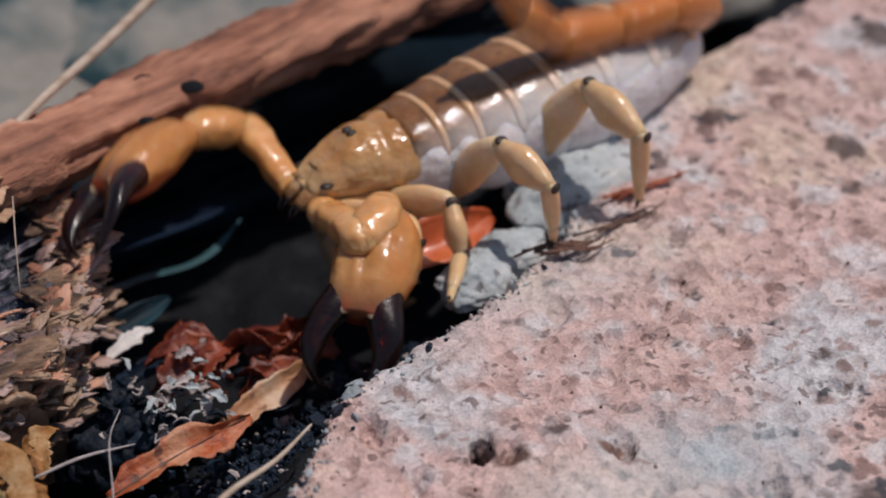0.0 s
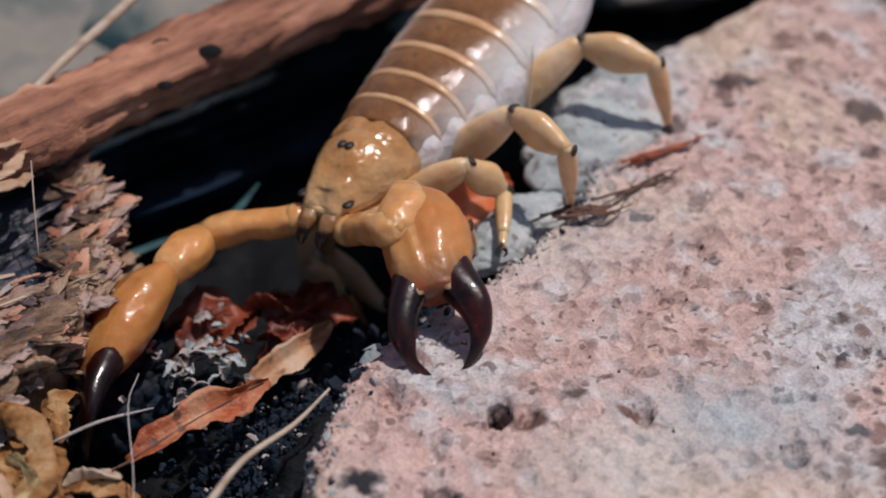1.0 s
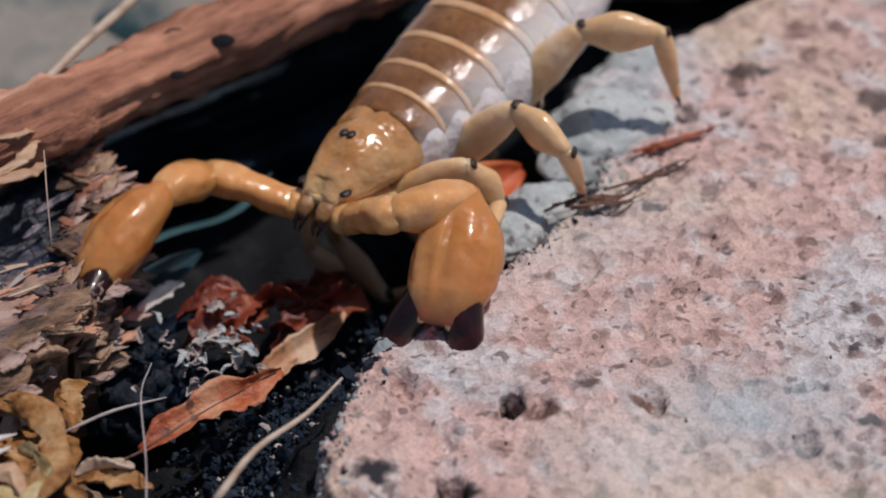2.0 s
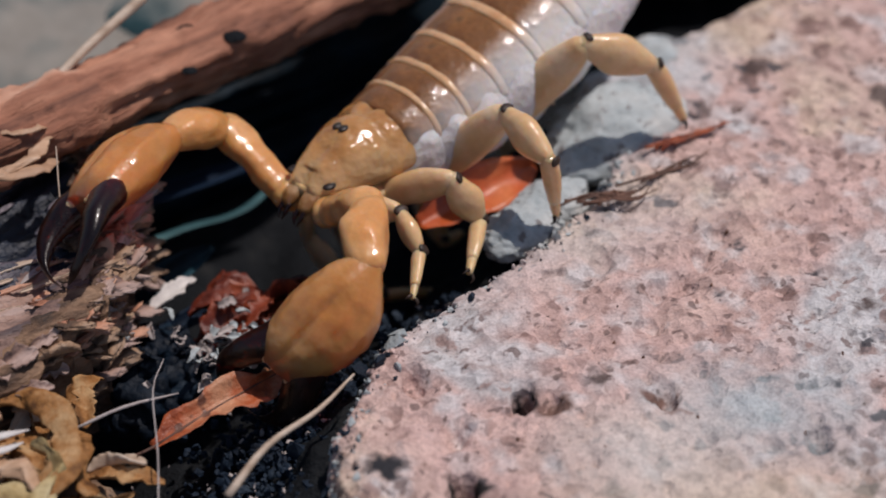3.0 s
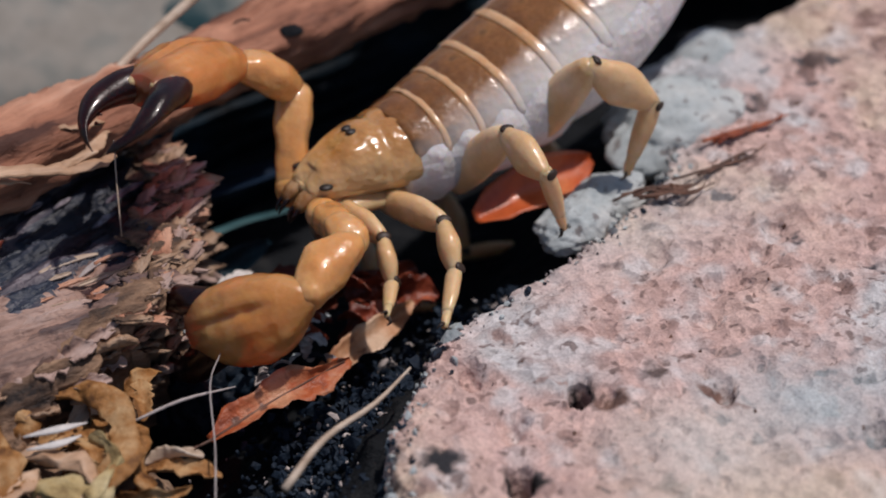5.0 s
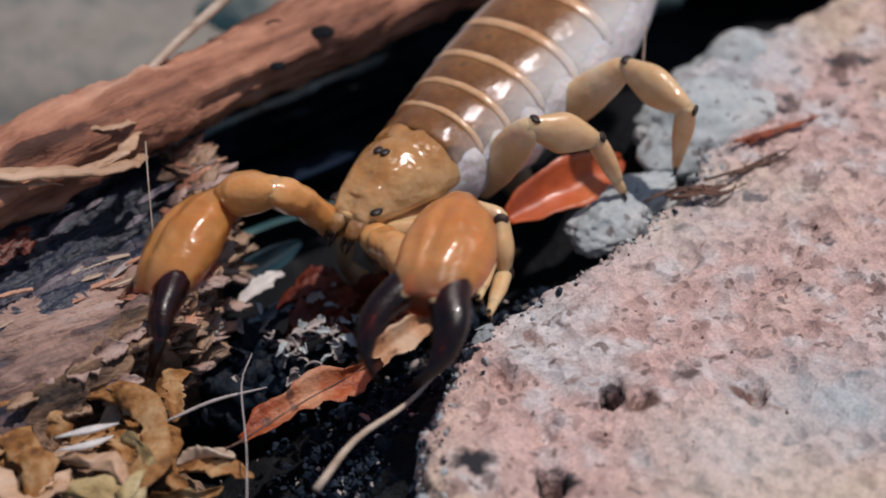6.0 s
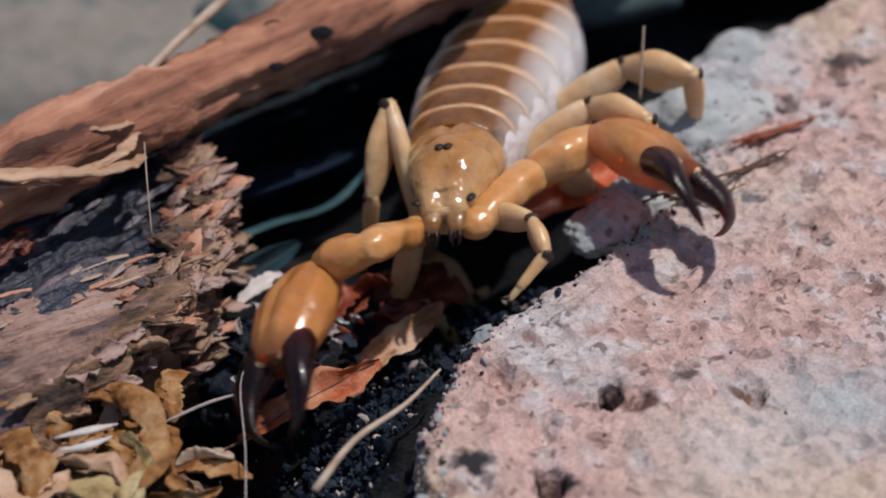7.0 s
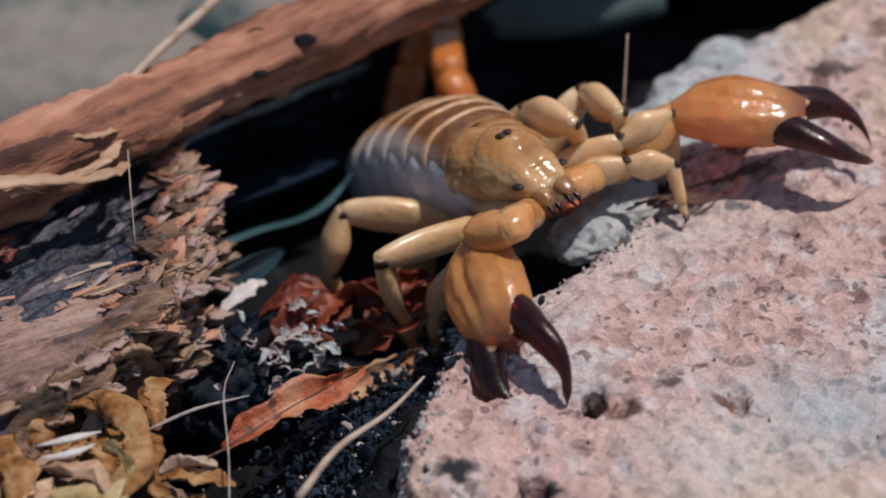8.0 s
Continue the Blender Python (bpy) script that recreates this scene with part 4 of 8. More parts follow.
def build_carapace():
    bm = loft([(-0.43, 0, -0.02, 0.385, 0.34, 0.22), (-0.38, 0, -0.01, 0.41, 0.365, 0.24), (-0.20, 0, 0.0, 0.395, 0.355, 0.24), (0.0, 0, 0.0, 0.35, 0.32, 0.22),
               (0.20, 0, -0.01, 0.285, 0.255, 0.20), (0.38, 0, -0.03, 0.225, 0.18, 0.16), (0.50, 0, -0.05, 0.165, 0.105, 0.10), (0.53, 0, -0.05, 0.11, 0.05, 0.06)], 7, 48, 2.1)
    for v in bm.verts:
        x, y, z = v.co
        if z > 0:
            # furrow along the middle, raised eye mound, lobes, granules
            v.co.z -= 0.035 * math.exp(-(y / 0.05) ** 2) * (1 if x > 0.12 or x < -0.15 else 0.2)
            v.co.z += 0.03 * math.exp(-((x - 0.03) ** 2 + y * y) / 0.015)
            v.co.z -= 0.03 * math.exp(-((x + 0.15) / 0.06) ** 2) * min(1, abs(y) / 0.2)
            v.co.z += 0.009 * noise.fractal(v.co * 6, 0.9, 2.0, 4)
            v.co.z += 0.02 * math.exp(-((abs(y) - 0.16) / 0.05) ** 2) * math.exp(-((x - 0.2) / 0.2) ** 2)
        if x > 0.42:
            v.co.x -= 0.03 * math.exp(-(y / 0.10) ** 2)
    shell = part("carapace", bm, CARAPACE, scorpion, "glossy honey-brown carapace")
    for x, y, z, r in ((0.05, 0.034, 0.322, 0.038), (0.05, -0.034, 0.322, 0.038), (0.40, 0.212, 0.02, 0.046), (0.40, -0.212, 0.02, 0.046)):
        ball = bmesh.new()
        bmesh.ops.create_uvsphere(ball, u_segments=14, v_segments=10, radius=r)
        for v in ball.verts:
            v.co = Vector((v.co.x * 1.3, v.co.y, v.co.z * 0.5)) + Vector((x, y, z))
        part("eye", ball, EYE, shell, "shiny black eye")
    for s in (1, -1):
        jaw = loft([(0.38, 0.09 * s, -0.08, 0.06, 0.06, 0.06), (0.48, 0.10 * s, -0.09, 0.08, 0.07, 0.07), (0.57, 0.10 * s, -0.12, 0.075, 0.06, 0.07), (0.63, 0.09 * s, -0.16, 0.04, 0.04, 0.05)], 4, 18, 2.2, 0.01)
        jaw = part("chelicera", jaw, JAW, scorpion, "stubby brown jaw")
        for k in (-1, 1):
            tip = strand([(0.60, (0.09 + 0.03 * k) * s, -0.15), (0.66, (0.09 + 0.035 * k) * s, -0.20), (0.69, (0.09 + 0.015 * k) * s, -0.26)], [0.026, 0.018, 0.005], 10)
            part("jaw_tooth", tip, FINGER, jaw)
    part("underbody", loft([(-0.5, 0, -0.22, 0.30, 0.1, 0.1), (-0.2, 0, -0.24, 0.36, 0.12, 0.1), (0.2, 0, -0.22, 0.32, 0.12, 0.1), (0.42, 0, -0.18, 0.2, 0.08, 0.08)], 4, 22, 2.0, 0.02), LEG, scorpion)


SEG_LEN = [0.27, 0.31, 0.37, 0.43, 0.50, 0.54, 0.58]
SEG_W = [0.42, 0.49, 0.55, 0.61, 0.645, 0.645, 0.57, 0.35]
SEG_H = [0.37, 0.41, 0.45, 0.48, 0.50, 0.50, 0.45, 0.30]


def build_segment(i):
    """One ring of the abdomen: membrane below, brown plate with a pale hind margin above. Hinge at its front edge, it runs to -x."""
    ln, w0, w1, h0, h1 = SEG_LEN[i], SEG_W[i], SEG_W[i + 1], SEG_H[i], SEG_H[i + 1]
    ring = loft([(-ln - 0.05, 0, -0.03, w1 * 0.94, h1 - 0.05, h1 + 0.01), (-ln * 0.75, 0, -0.03, (w0 + 3 * w1) / 4, (h0 + 3 * h1) / 4 - 0.015, h1 + 0.07), (-ln * 0.4, 0, -0.03, (w0 + w1) / 2 * 1.015, (h0 + h1) / 2 - 0.015, (h0 + h1) / 2 + 0.08), (0.0, 0, -0.03, w0 * 0.97, h0 - 0.03, h0 + 0.05), (0.12, 0, -0.03, w0 * 0.92, h0 - 0.06, h0 + 0.01)], 3, 36, 2.2, 0.008, i)
    body_ring = part("abdomen_segment", ring, PLEURA, scorpion, "milky lilac-white side membrane")

    def plate(x0, x1, lift, thick, arc, name, mat):
        bm = bmesh.new()
        nx, na = 6, 26
        g = {}
        for s in (0, 1):
            for a in range(nx + 1):
                u = a / nx
                x = x0 + (x1 - x0) * u
                k = min(max(-x / ln, 0), 1.2)
                w, h = w0 + (w1 - w0) * k, h0 + (h1 - h0) * k
                for b in range(na + 1):
                    q = math.radians(90 - arc + 2 * arc * b / na)
                    c, sn = math.cos(q), math.sin(q)
                    o = lift - s * thick + 0.010 * math.sin(math.pi * u) * (1 - s)
                    # the side edges dip into the membrane
                    o -= (lift + 0.035) * abs(2 * b / na - 1) ** 4
                    y = (w + o) * math.copysign(abs(c) ** 0.9, c)
                    z = -0.03 + (h + o) * math.copysign(abs(sn) ** 0.9, sn)
                    z += 0.006 * noise.fractal(Vector((x * 9, y * 9, i)), 0.9, 2, 2) * (1 - s)
                    g[s, a, b] = bm.verts.new((x, y, z))
        for a in range(nx):
            for b in range(na):
                bm.faces.new((g[0, a, b], g[0, a + 1, b], g[0, a + 1, b + 1], g[0, a, b + 1]))
                bm.faces.new((g[1, a, b + 1], g[1, a + 1, b + 1], g[1, a + 1, b], g[1, a, b]))
        for a in range(nx):
            for b in (0, na):
                bm.faces.new((g[0, a, b], g[1, a, b], g[1, a + 1, b], g[0, a + 1, b]))
        for b in range(na):
            for a in (0, nx):
                bm.faces.new((g[0, a, b], g[0, a, b + 1], g[1, a, b + 1], g[1, a, b]))
        return part(name, bm, mat, body_ring, "olive-brown back plate" if mat is TERGITE else "pale orange hind margin")

    plate(0.02, -ln * 0.86, 0.014, 0.02, 80, "back_plate", TERGITE)
    plate(-ln * 0.82, -ln * 1.03, 0.020, 0.02, 80, "plate_margin", RIM)
    return body_ring


TAIL_LEN = [0.46, 0.52, 0.56, 0.58, 0.60]


def build_tail(i):
    ln, w = TAIL_LEN[i], 0.185 - 0.008 * i
    bm = loft([(-0.03, 0, 0, w * 0.6, w * 0.55, w * 0.55), (0.03, 0, 0, w * 0.9, w * 0.85, w * 0.8), (ln * 0.5, 0, 0, w, w * 0.95, w * 0.9), (ln * 0.9, 0, 0, w * 0.98, w, w * 0.9), (ln + 0.02, 0, 0, w * 0.6, w * 0.6, w * 0.55)], 4, 26, 2.8)
    for v in bm.verts:
        # keels along the edges
        a = math.atan2(v.co.z, v.co.y)
        v.co.y *= 1 + 0.05 * math.cos(8 * a)
        v.co.z *= 1 + 0.05 * math.cos(8 * a)
        v.co += 0.012 * noise.noise_vector(v.co * 14)
    return part("tail_segment", bm, TAIL, scorpion, "ridged orange tail segment")


def build_telson():
    bm = loft([(-0.02, 0, 0, 0.07, 0.07, 0.07), (0.08, 0, 0.0, 0.15, 0.14, 0.15), (0.26, 0, 0.0, 0.17, 0.15, 0.19), (0.40, 0, 0.03, 0.11, 0.10, 0.12), (0.48, 0, 0.06, 0.05, 0.05, 0.05)], 5, 22, 2.1, 0.012)
    bulb = part("telson", bm, TAIL, scorpion, "bulbous orange sting bulb")
    part("sting", strand([(0.44, 0, 0.05), (0.56, 0, 0.09), (0.66, 0, 0.05), (0.72, 0, -0.04)], [0.05, 0.035, 0.02, 0.004], 12), FINGER, bulb, "dark curved sting")
    return bulb


def build_arm(s):
    """Claw arm, s = 1 on its left: femur, patella, claw with two fingers."""
    knob = loft([(-0.14, 0, 0, 0.06, 0.06, 0.06), (-0.05, 0, 0, 0.125, 0.12, 0.12), (0.05, 0, 0, 0.135, 0.13, 0.12), (0.12, 0, 0, 0.09, 0.08, 0.08)], 4, 20)
    femur = part("arm_femur", loft([(-0.02, 0, 0, 0.09, 0.09, 0.09), (0.10, 0, 0, 0.125, 0.12, 0.11), (0.40, 0, 0.02, 0.135, 0.13, 0.11), (0.70, 0, 0.01, 0.15, 0.14, 0.13), (0.82, 0, 0, 0.12, 0.11, 0.11), (0.88, 0, 0, 0.06, 0.06, 0.06)], 5, 36, 2.7, 0.024, s), AMBER, scorpion, "amber upper arm")
    part("trochanter", knob, AMBER, femur)
    patella = part("arm_patella", loft([(-0.06, 0, 0, 0.07, 0.07, 0.07), (0.05, 0, 0, 0.135, 0.13, 0.12), (0.28, -0.04 * s, 0.02, 0.185, 0.17, 0.15), (0.48, -0.02 * s, 0.01, 0.165, 0.15, 0.14), (0.60, 0, 0, 0.12, 0.11, 0.11), (0.66, 0, 0, 0.07, 0.07, 0.07)], 5, 36, 2.6, 0.026, s + 4), AMBER, scorpion, "amber forearm")
    bm = loft([(-0.06, 0, 0, 0.08, 0.07, 0.07), (0.04, 0, 0, 0.16, 0.14, 0.13), (0.22, 0.03 * s, 0.01, 0.28, 0.22, 0.18), (0.48, 0.04 * s, 0.01, 0.345, 0.26, 0.22), (0.74, 0.02 * s, 0.0, 0.325, 0.24, 0.20), (0.94, 0, 0, 0.27, 0.18, 0.16), (1.06, 0, 0, 0.19, 0.13, 0.12)], 7, 72, 2.2)
    for v in bm.verts:
        a = math.atan2(v.co.z, v.co.y)
        k = math.sin(math.pi * min(max(v.co.x / 1.0, 0), 1))
        ridge = sum(math.exp(-((a - c) / 0.10) ** 2) for c in (0.55, 1.15, 1.9, 2.6))
        dip = sum(math.exp(-((a - c) / 0.16) ** 2) for c in (0.85, 1.5, 2.25))
        out = Vector((0, v.co.y, v.co.z)).normalized()
        # one deep furrow parts the hand into two lobes and runs to the fingers
        furrow = math.exp(-((a - 1.75) / 0.13) ** 2) * min(1, max(0, (v.co.x - 0.12) / 0.25))
        v.co += out * k * (0.006 * ridge - 0.007 * dip - 0.045 * furrow + 0.014 * noise.fractal(v.co * 7, 0.9, 2, 3))
    claw = part("claw_hand", bm, HAND, scorpion, "swollen amber claw hand")
    # two strongly bowed fingers that meet at their tips
    fixed = loft([(0.78, 0.12 * s, 0.01, 0.18, 0.16, 0.14), (1.00, 0.18 * s, 0.0, 0.165, 0.14, 0.125), (1.19, 0.24 * s, -0.03, 0.135, 0.115, 0.10), (1.35, 0.25 * s, -0.09, 0.102, 0.078, 0.07),
                  (1.48, 0.20 * s, -0.17, 0.062, 0.055, 0.05), (1.56, 0.10 * s, -0.26, 0.036, 0.032, 0.03), (1.59, 0.0, -0.33, 0.006, 0.006, 0.006)], 5, 20, 2.2, 0.012)
    part("fixed_finger", fixed, FINGER, claw, "glossy black-red finger")
    mover = loft([(-0.08, 0, 0, 0.155, 0.14, 0.13), (0.12, -0.05 * s, 0, 0.145, 0.125, 0.115), (0.31, -0.11 * s, -0.03, 0.118, 0.10, 0.09), (0.47, -0.12 * s, -0.09, 0.09, 0.066, 0.06),
                  (0.59, -0.08 * s, -0.17, 0.054, 0.047, 0.044), (0.67, 0.02 * s, -0.26, 0.03, 0.027, 0.026), (0.70, 0.11 * s, -0.33, 0.006, 0.006, 0.006)], 5, 20, 2.2, 0.012)
    finger = part("movable_finger", mover, FINGER, claw, "glossy black-red hinged finger")
    finger.matrix_basis = at(0.90, -0.15 * s, 0.0, 0, 0, -8 * s)
    for x, y in ((1.00, 0.10), (0.98, -0.13)):
        knob = lump(0.07, 3.0 + y, (1.3, 0.9, 0.8), 0.15, 1.5, 3, centre=(x, y * s, 0.065))
        part("finger_hinge", knob, LEG, claw, "pale finger hinge knob")
    for k in range(7):
        tooth = bmesh.new()
        bmesh.ops.create_cone(tooth, cap_ends=True, segments=8, radius1=0.02, radius2=0.004, depth=0.05)
        for v in tooth.verts:
            v.co = Vector((1.06 + 0.06 * k + v.co.x, (0.10 + 0.075 * math.sin(k * 0.52) + v.co.z * -1) * s, v.co.y - 0.005 * k * k))
        part("claw_tooth", tooth, FINGER, claw)
    return femur, patella, claw, finger


def build_leg(lengths, fat):
    """Walking leg: femur, patella, tibia with a clawed foot; dark marks at the joints."""
    lf, lp, lt = lengths

    def dark(x, r, host):
        bm = bmesh.new()
        bmesh.ops.create_uvsphere(bm, u_segments=12, v_segments=8, radius=1)
        for v in bm.verts:
            v.co = Vector((x + v.co.x * r, v.co.y * r * 1.25, fat * 0.40 + v.co.z * r * 0.5))
        part("joint_mark", bm, JOINT, host, "dark brown joint mark")

    femur = part("leg_femur", loft([(-0.10, 0, 0, fat * 0.5, fat * 0.7, fat * 0.7), (lf * 0.2, 0, 0, fat * 0.62, fat * 0.95, fat * 0.95), (lf * 0.6, 0, 0, fat * 0.62, fat * 1.05, fat * 1.0), (lf * 0.94, 0, 0, fat * 0.5, fat * 0.66, fat * 0.7), (lf + 0.03, 0, 0, fat * 0.25, fat * 0.3, fat * 0.3)], 4, 20, 2.2, 0.006, lf), LEG, scorpion, "flattened straw-yellow thigh")
    patella = part("leg_patella", loft([(-0.03, 0, 0, fat * 0.3, fat * 0.4, fat * 0.4), (lp * 0.18, 0, 0, fat * 0.52, fat * 0.74, fat * 0.80), (lp * 0.5, 0, 0, fat * 0.66, fat * 1.08, fat * 1.14), (lp * 0.85, 0, 0, fat * 0.5, fat * 0.66, fat * 0.72), (lp + 0.02, 0, 0, fat * 0.28, fat * 0.36, fat * 0.36)], 4, 20, 2.2, 0.006, lp), LEG, scorpion, "flattened straw-yellow shin")
    tibia = part("leg_tibia", loft([(-0.03, 0, 0, fat * 0.28, fat * 0.36, fat * 0.36), (lt * 0.15, 0, 0, fat * 0.42, fat * 0.55, fat * 0.55), (lt * 0.5, 0, 0, fat * 0.36, fat * 0.46, fat * 0.46), (lt * 0.72, 0, 0, fat * 0.27, fat * 0.33, fat * 0.33)], 4, 16, 2.1, 0.005, lt), LEG, scorpion)
    foot = part("foot", loft([(lt * 0.68, 0, 0, fat * 0.25, fat * 0.3, fat * 0.3), (lt * 0.82, 0, 0, fat * 0.25, fat * 0.28, fat * 0.3), (lt * 0.97, 0, 0, fat * 0.16, fat * 0.18, fat * 0.2)], 3, 12), LEG, tibia)
    for s in (1, -1):
        claw_bm = strand([(lt * 0.94, 0.02 * s, 0), (lt * 1.0, 0.05 * s, 0.01), (lt * 1.05, 0.06 * s, -0.02)], [0.02, 0.013, 0.004], 6)
        part("foot_claw", claw_bm, JOINT, tibia)
    dark(0.02, 0.050, patella)
    dark(0.0, 0.044, tibia)
    return femur, patella, tibia


build_carapace()
segments = [build_segment(i) for i in range(7)]
tail = [build_tail(i) for i in range(5)] + [build_telson()]
arm_right, arm_left = build_arm(-1), build_arm(1)
LEG_LEN = [(0.48, 0.38, 0.46), (0.68, 0.44, 0.58), (0.86, 0.58, 0.62), (1.0, 0.66, 0.68)]
legs_left = [build_leg(l, f) for l, f in zip(LEG_LEN, (0.115, 0.135, 0.155, 0.165))]
legs_right = [build_leg(l, f) for l, f in zip([(0.74, 0.44, 0.52), (0.98, 0.78, 0.68)] + LEG_LEN[2:], (0.115, 0.135, 0.155, 0.165))]


# ---- what moves ----
def motions():
    def key(ob, rows):
        walk(ob, [(t, at(*p)) for t, *p in rows])

    key(scorpion, [
        (0, -.187, 1.415, .323, 7.3, -1.5, -149.1), (.2, -.258, 1.297, .317, 7.5, -1.2, -137.1), (.5, -.324, .914, .311, 7.7, -1.2, -122.7),
        (1, -.345, .799, .307, 8, -1.5, -122.6), (1.5, -.35, .789, .311, 7.6, -1.2, -122.9), (2, -.429, .8, .31, 7.8, -1.4, -126.8),
        (2.25, -.496, .809, .309, 8, -1.5, -130.1), (2.5, -.556, .817, .309, 8.1, -1.6, -133), (2.8, -.588, .821, .308, 8.1, -1.7, -134.6),
        (3, -.581, .817, .31, 8, -1.7, -136), (3.5, -.575, .806, .308, 8, -2, -136.5), (4, -.579, .799, .314, 7.4, -1.8, -137.4),
        (4.6, -.782, .737, .315, 7.3, -2.5, -142), (4.85, -.911, .698, .315, 7.2, -3, -144.9), (5.1, -1.008, .668, .315, 7.2, -3.4, -147.1),
        (5.3, -1.038, .659, .315, 7.2, -3.5, -147.7), (5.5, -.979, .638, .319, 6.9, -3.1, -146.7), (5.8, -.949, .594, .311, 6.8, -3.5, -138.5),
        (6, -.938, .446, .306, 7.6, -2.4, -129.1), (6.3, -.817, .42, .292, 7.4, -3.3, -120.7), (6.5, -.692, .404, .285, 8.5, -6.7, -112.7),
        (6.8, -.579, .43, .278, 10.9, -11, -103.1), (7, -.448, .515, .278, 11.3, -14, -97), (7.25, -.275, .537, .312, 11.7, -18.2, -77.5),
        (7.5, -.095, .551, .353, 8.7, -20.1, -66.6), (8, .169, .64, .379, 7, -23, -55.6),
    ])
    key(segments[0], [
        (0, -.36, 0, 0, 0, 1.4, 1.3), (.2, -.36, 0, 0, 0, 2.1, .2), (.5, -.36, 0, 0, 0, 3.1, -1), (1, -.36, 0, 0, 0, 3.2, -1.1),
        (1.5, -.36, 0, 0, 0, 3.1, -.9), (2, -.36, 0, 0, 0, 4.1, -1), (2.25, -.36, 0, 0, 0, 4.7, -.9), (2.5, -.36, 0, 0, 0, 5.2, -1),
        (2.8, -.36, 0, 0, 0, 5.8, -1), (3, -.36, 0, 0, 0, 5.8, -.8), (3.5, -.36, 0, 0, 0, 6, -.6), (4, -.36, 0, 0, 0, 6.1, -.1),
        (4.6, -.36, 0, 0, 0, 6.5, .7), (4.85, -.36, 0, 0, .1, 6.8, 1.2), (5.1, -.36, 0, 0, .1, 7, 1.6), (5.3, -.36, 0, 0, .1, 7.1, 1.7),
        (5.5, -.36, 0, 0, .1, 7, 1.8), (5.8, -.36, 0, 0, .2, 5.7, 2.3), (6, -.36, 0, 0, 0, 3.8, .9), (6.3, -.36, 0, 0, .1, 2.1, 1.4),
        (6.5, -.36, 0, 0, 0, 1.7, 0), (6.8, -.36, 0, 0, -.3, 1.3, -2), (7, -.36, 0, 0, -.7, 1.1, -3.4), (7.25, -.36, 0, 0, -3, -1.1, -9.7),
        (7.5, -.36, 0, 0, -3.9, -2.7, -10.8), (8, -.36, 0, 0, -2.2, -5.2, -4.4),
    ])
    key(segments[1], [
        (0, -.63, -.006, .007, .1, 2.4, 2.1), (.2, -.63, -.001, .01, 0, 3.6, .4), (.5, -.63, .005, .015, -.1, 5.3, -1.7),
        (1, -.63, .005, .015, -.1, 5.5, -1.8), (1.5, -.63, .004, .015, -.1, 5.4, -1.5), (2, -.629, .004, .019, -.1, 7.1, -1.6),
        (2.25, -.629, .004, .022, -.1, 8, -1.6), (2.5, -.629, .004, .024, -.1, 8.9, -1.6), (2.8, -.629, .005, .027, -.1, 9.9, -1.7),
        (3, -.629, .004, .027, -.1, 10, -1.4), (3.5, -.628, .003, .028, -.1, 10.3, -1.1), (4, -.628, .001, .029, -.1, 10.4, -.3),
        (4.6, -.628, -.003, .031, 0, 11.2, 1.1), (4.85, -.628, -.006, .032, 0, 11.6, 2), (5.1, -.628, -.008, .033, .1, 11.9, 2.7),
        (5.3, -.628, -.008, .033, .1, 12.1, 2.9), (5.5, -.628, -.008, .033, .1, 11.9, 2.9), (5.8, -.628, -.011, .027, .2, 9.8, 3.7),
        (6, -.629, -.004, .018, .1, 6.5, 1.5), (6.3, -.63, -.007, .01, .2, 3.5, 2.3), (6.5, -.63, 0, .008, 0, 2.9, .1),
        (6.8, -.63, .009, .006, -.5, 2.3, -3.4), (7, -.629, .016, .005, -1.2, 1.9, -5.6), (7.25, -.626, .045, -.005, -4.7, -2.1, -16.1),
        (7.5, -.625, .051, -.013, -6.3, -5, -17.9), (8, -.628, .02, -.025, -3.7, -9, -7),
    ])
    key(segments[2], [
        (0, -.939, -.017, .019, .1, 3.3, 2.8), (.2, -.939, -.003, .029, 0, 5.1, .5), (.5, -.938, .014, .043, -.1, 7.6, -2.4),
        (1, -.938, .015, .045, -.1, 7.8, -2.5), (1.5, -.938, .013, .044, -.1, 7.6, -2.1), (2, -.937, .013, .058, -.1, 10.1, -2.3),
        (2.25, -.936, .013, .065, -.2, 11.3, -2.3), (2.5, -.935, .013, .072, -.2, 12.6, -2.3), (2.8, -.934, .014, .08, -.3, 14, -2.4),
        (3, -.934, .012, .081, -.3, 14.1, -2.1), (3.5, -.933, .009, .084, -.2, 14.6, -1.6), (4, -.933, .002, .085, -.2, 14.7, -.5),
        (4.6, -.932, -.009, .091, -.1, 15.8, 1.3), (4.85, -.932, -.016, .094, 0, 16.4, 2.5), (5.1, -.931, -.022, .097, 0, 16.9, 3.4),
        (5.3, -.931, -.023, .098, .1, 17.1, 3.7), (5.5, -.931, -.024, .097, .1, 16.8, 3.8), (5.8, -.933, -.03, .08, .2, 13.8, 4.9),
        (6, -.937, -.012, .053, 0, 9.2, 1.9), (6.3, -.939, -.019, .029, .2, 5, 3.1), (6.5, -.939, -.001, .023, .1, 4.1, .1),
        (6.8, -.939, .028, .019, -.7, 3.3, -4.5), (7, -.938, .046, .015, -1.6, 2.7, -7.6), (7.25, -.924, .131, -.016, -6.1, -2.9, -21.5),
        (7.5, -.919, .145, -.04, -8.1, -7.1, -23.7), (8, -.932, .058, -.073, -5, -12.7, -9),
    ])
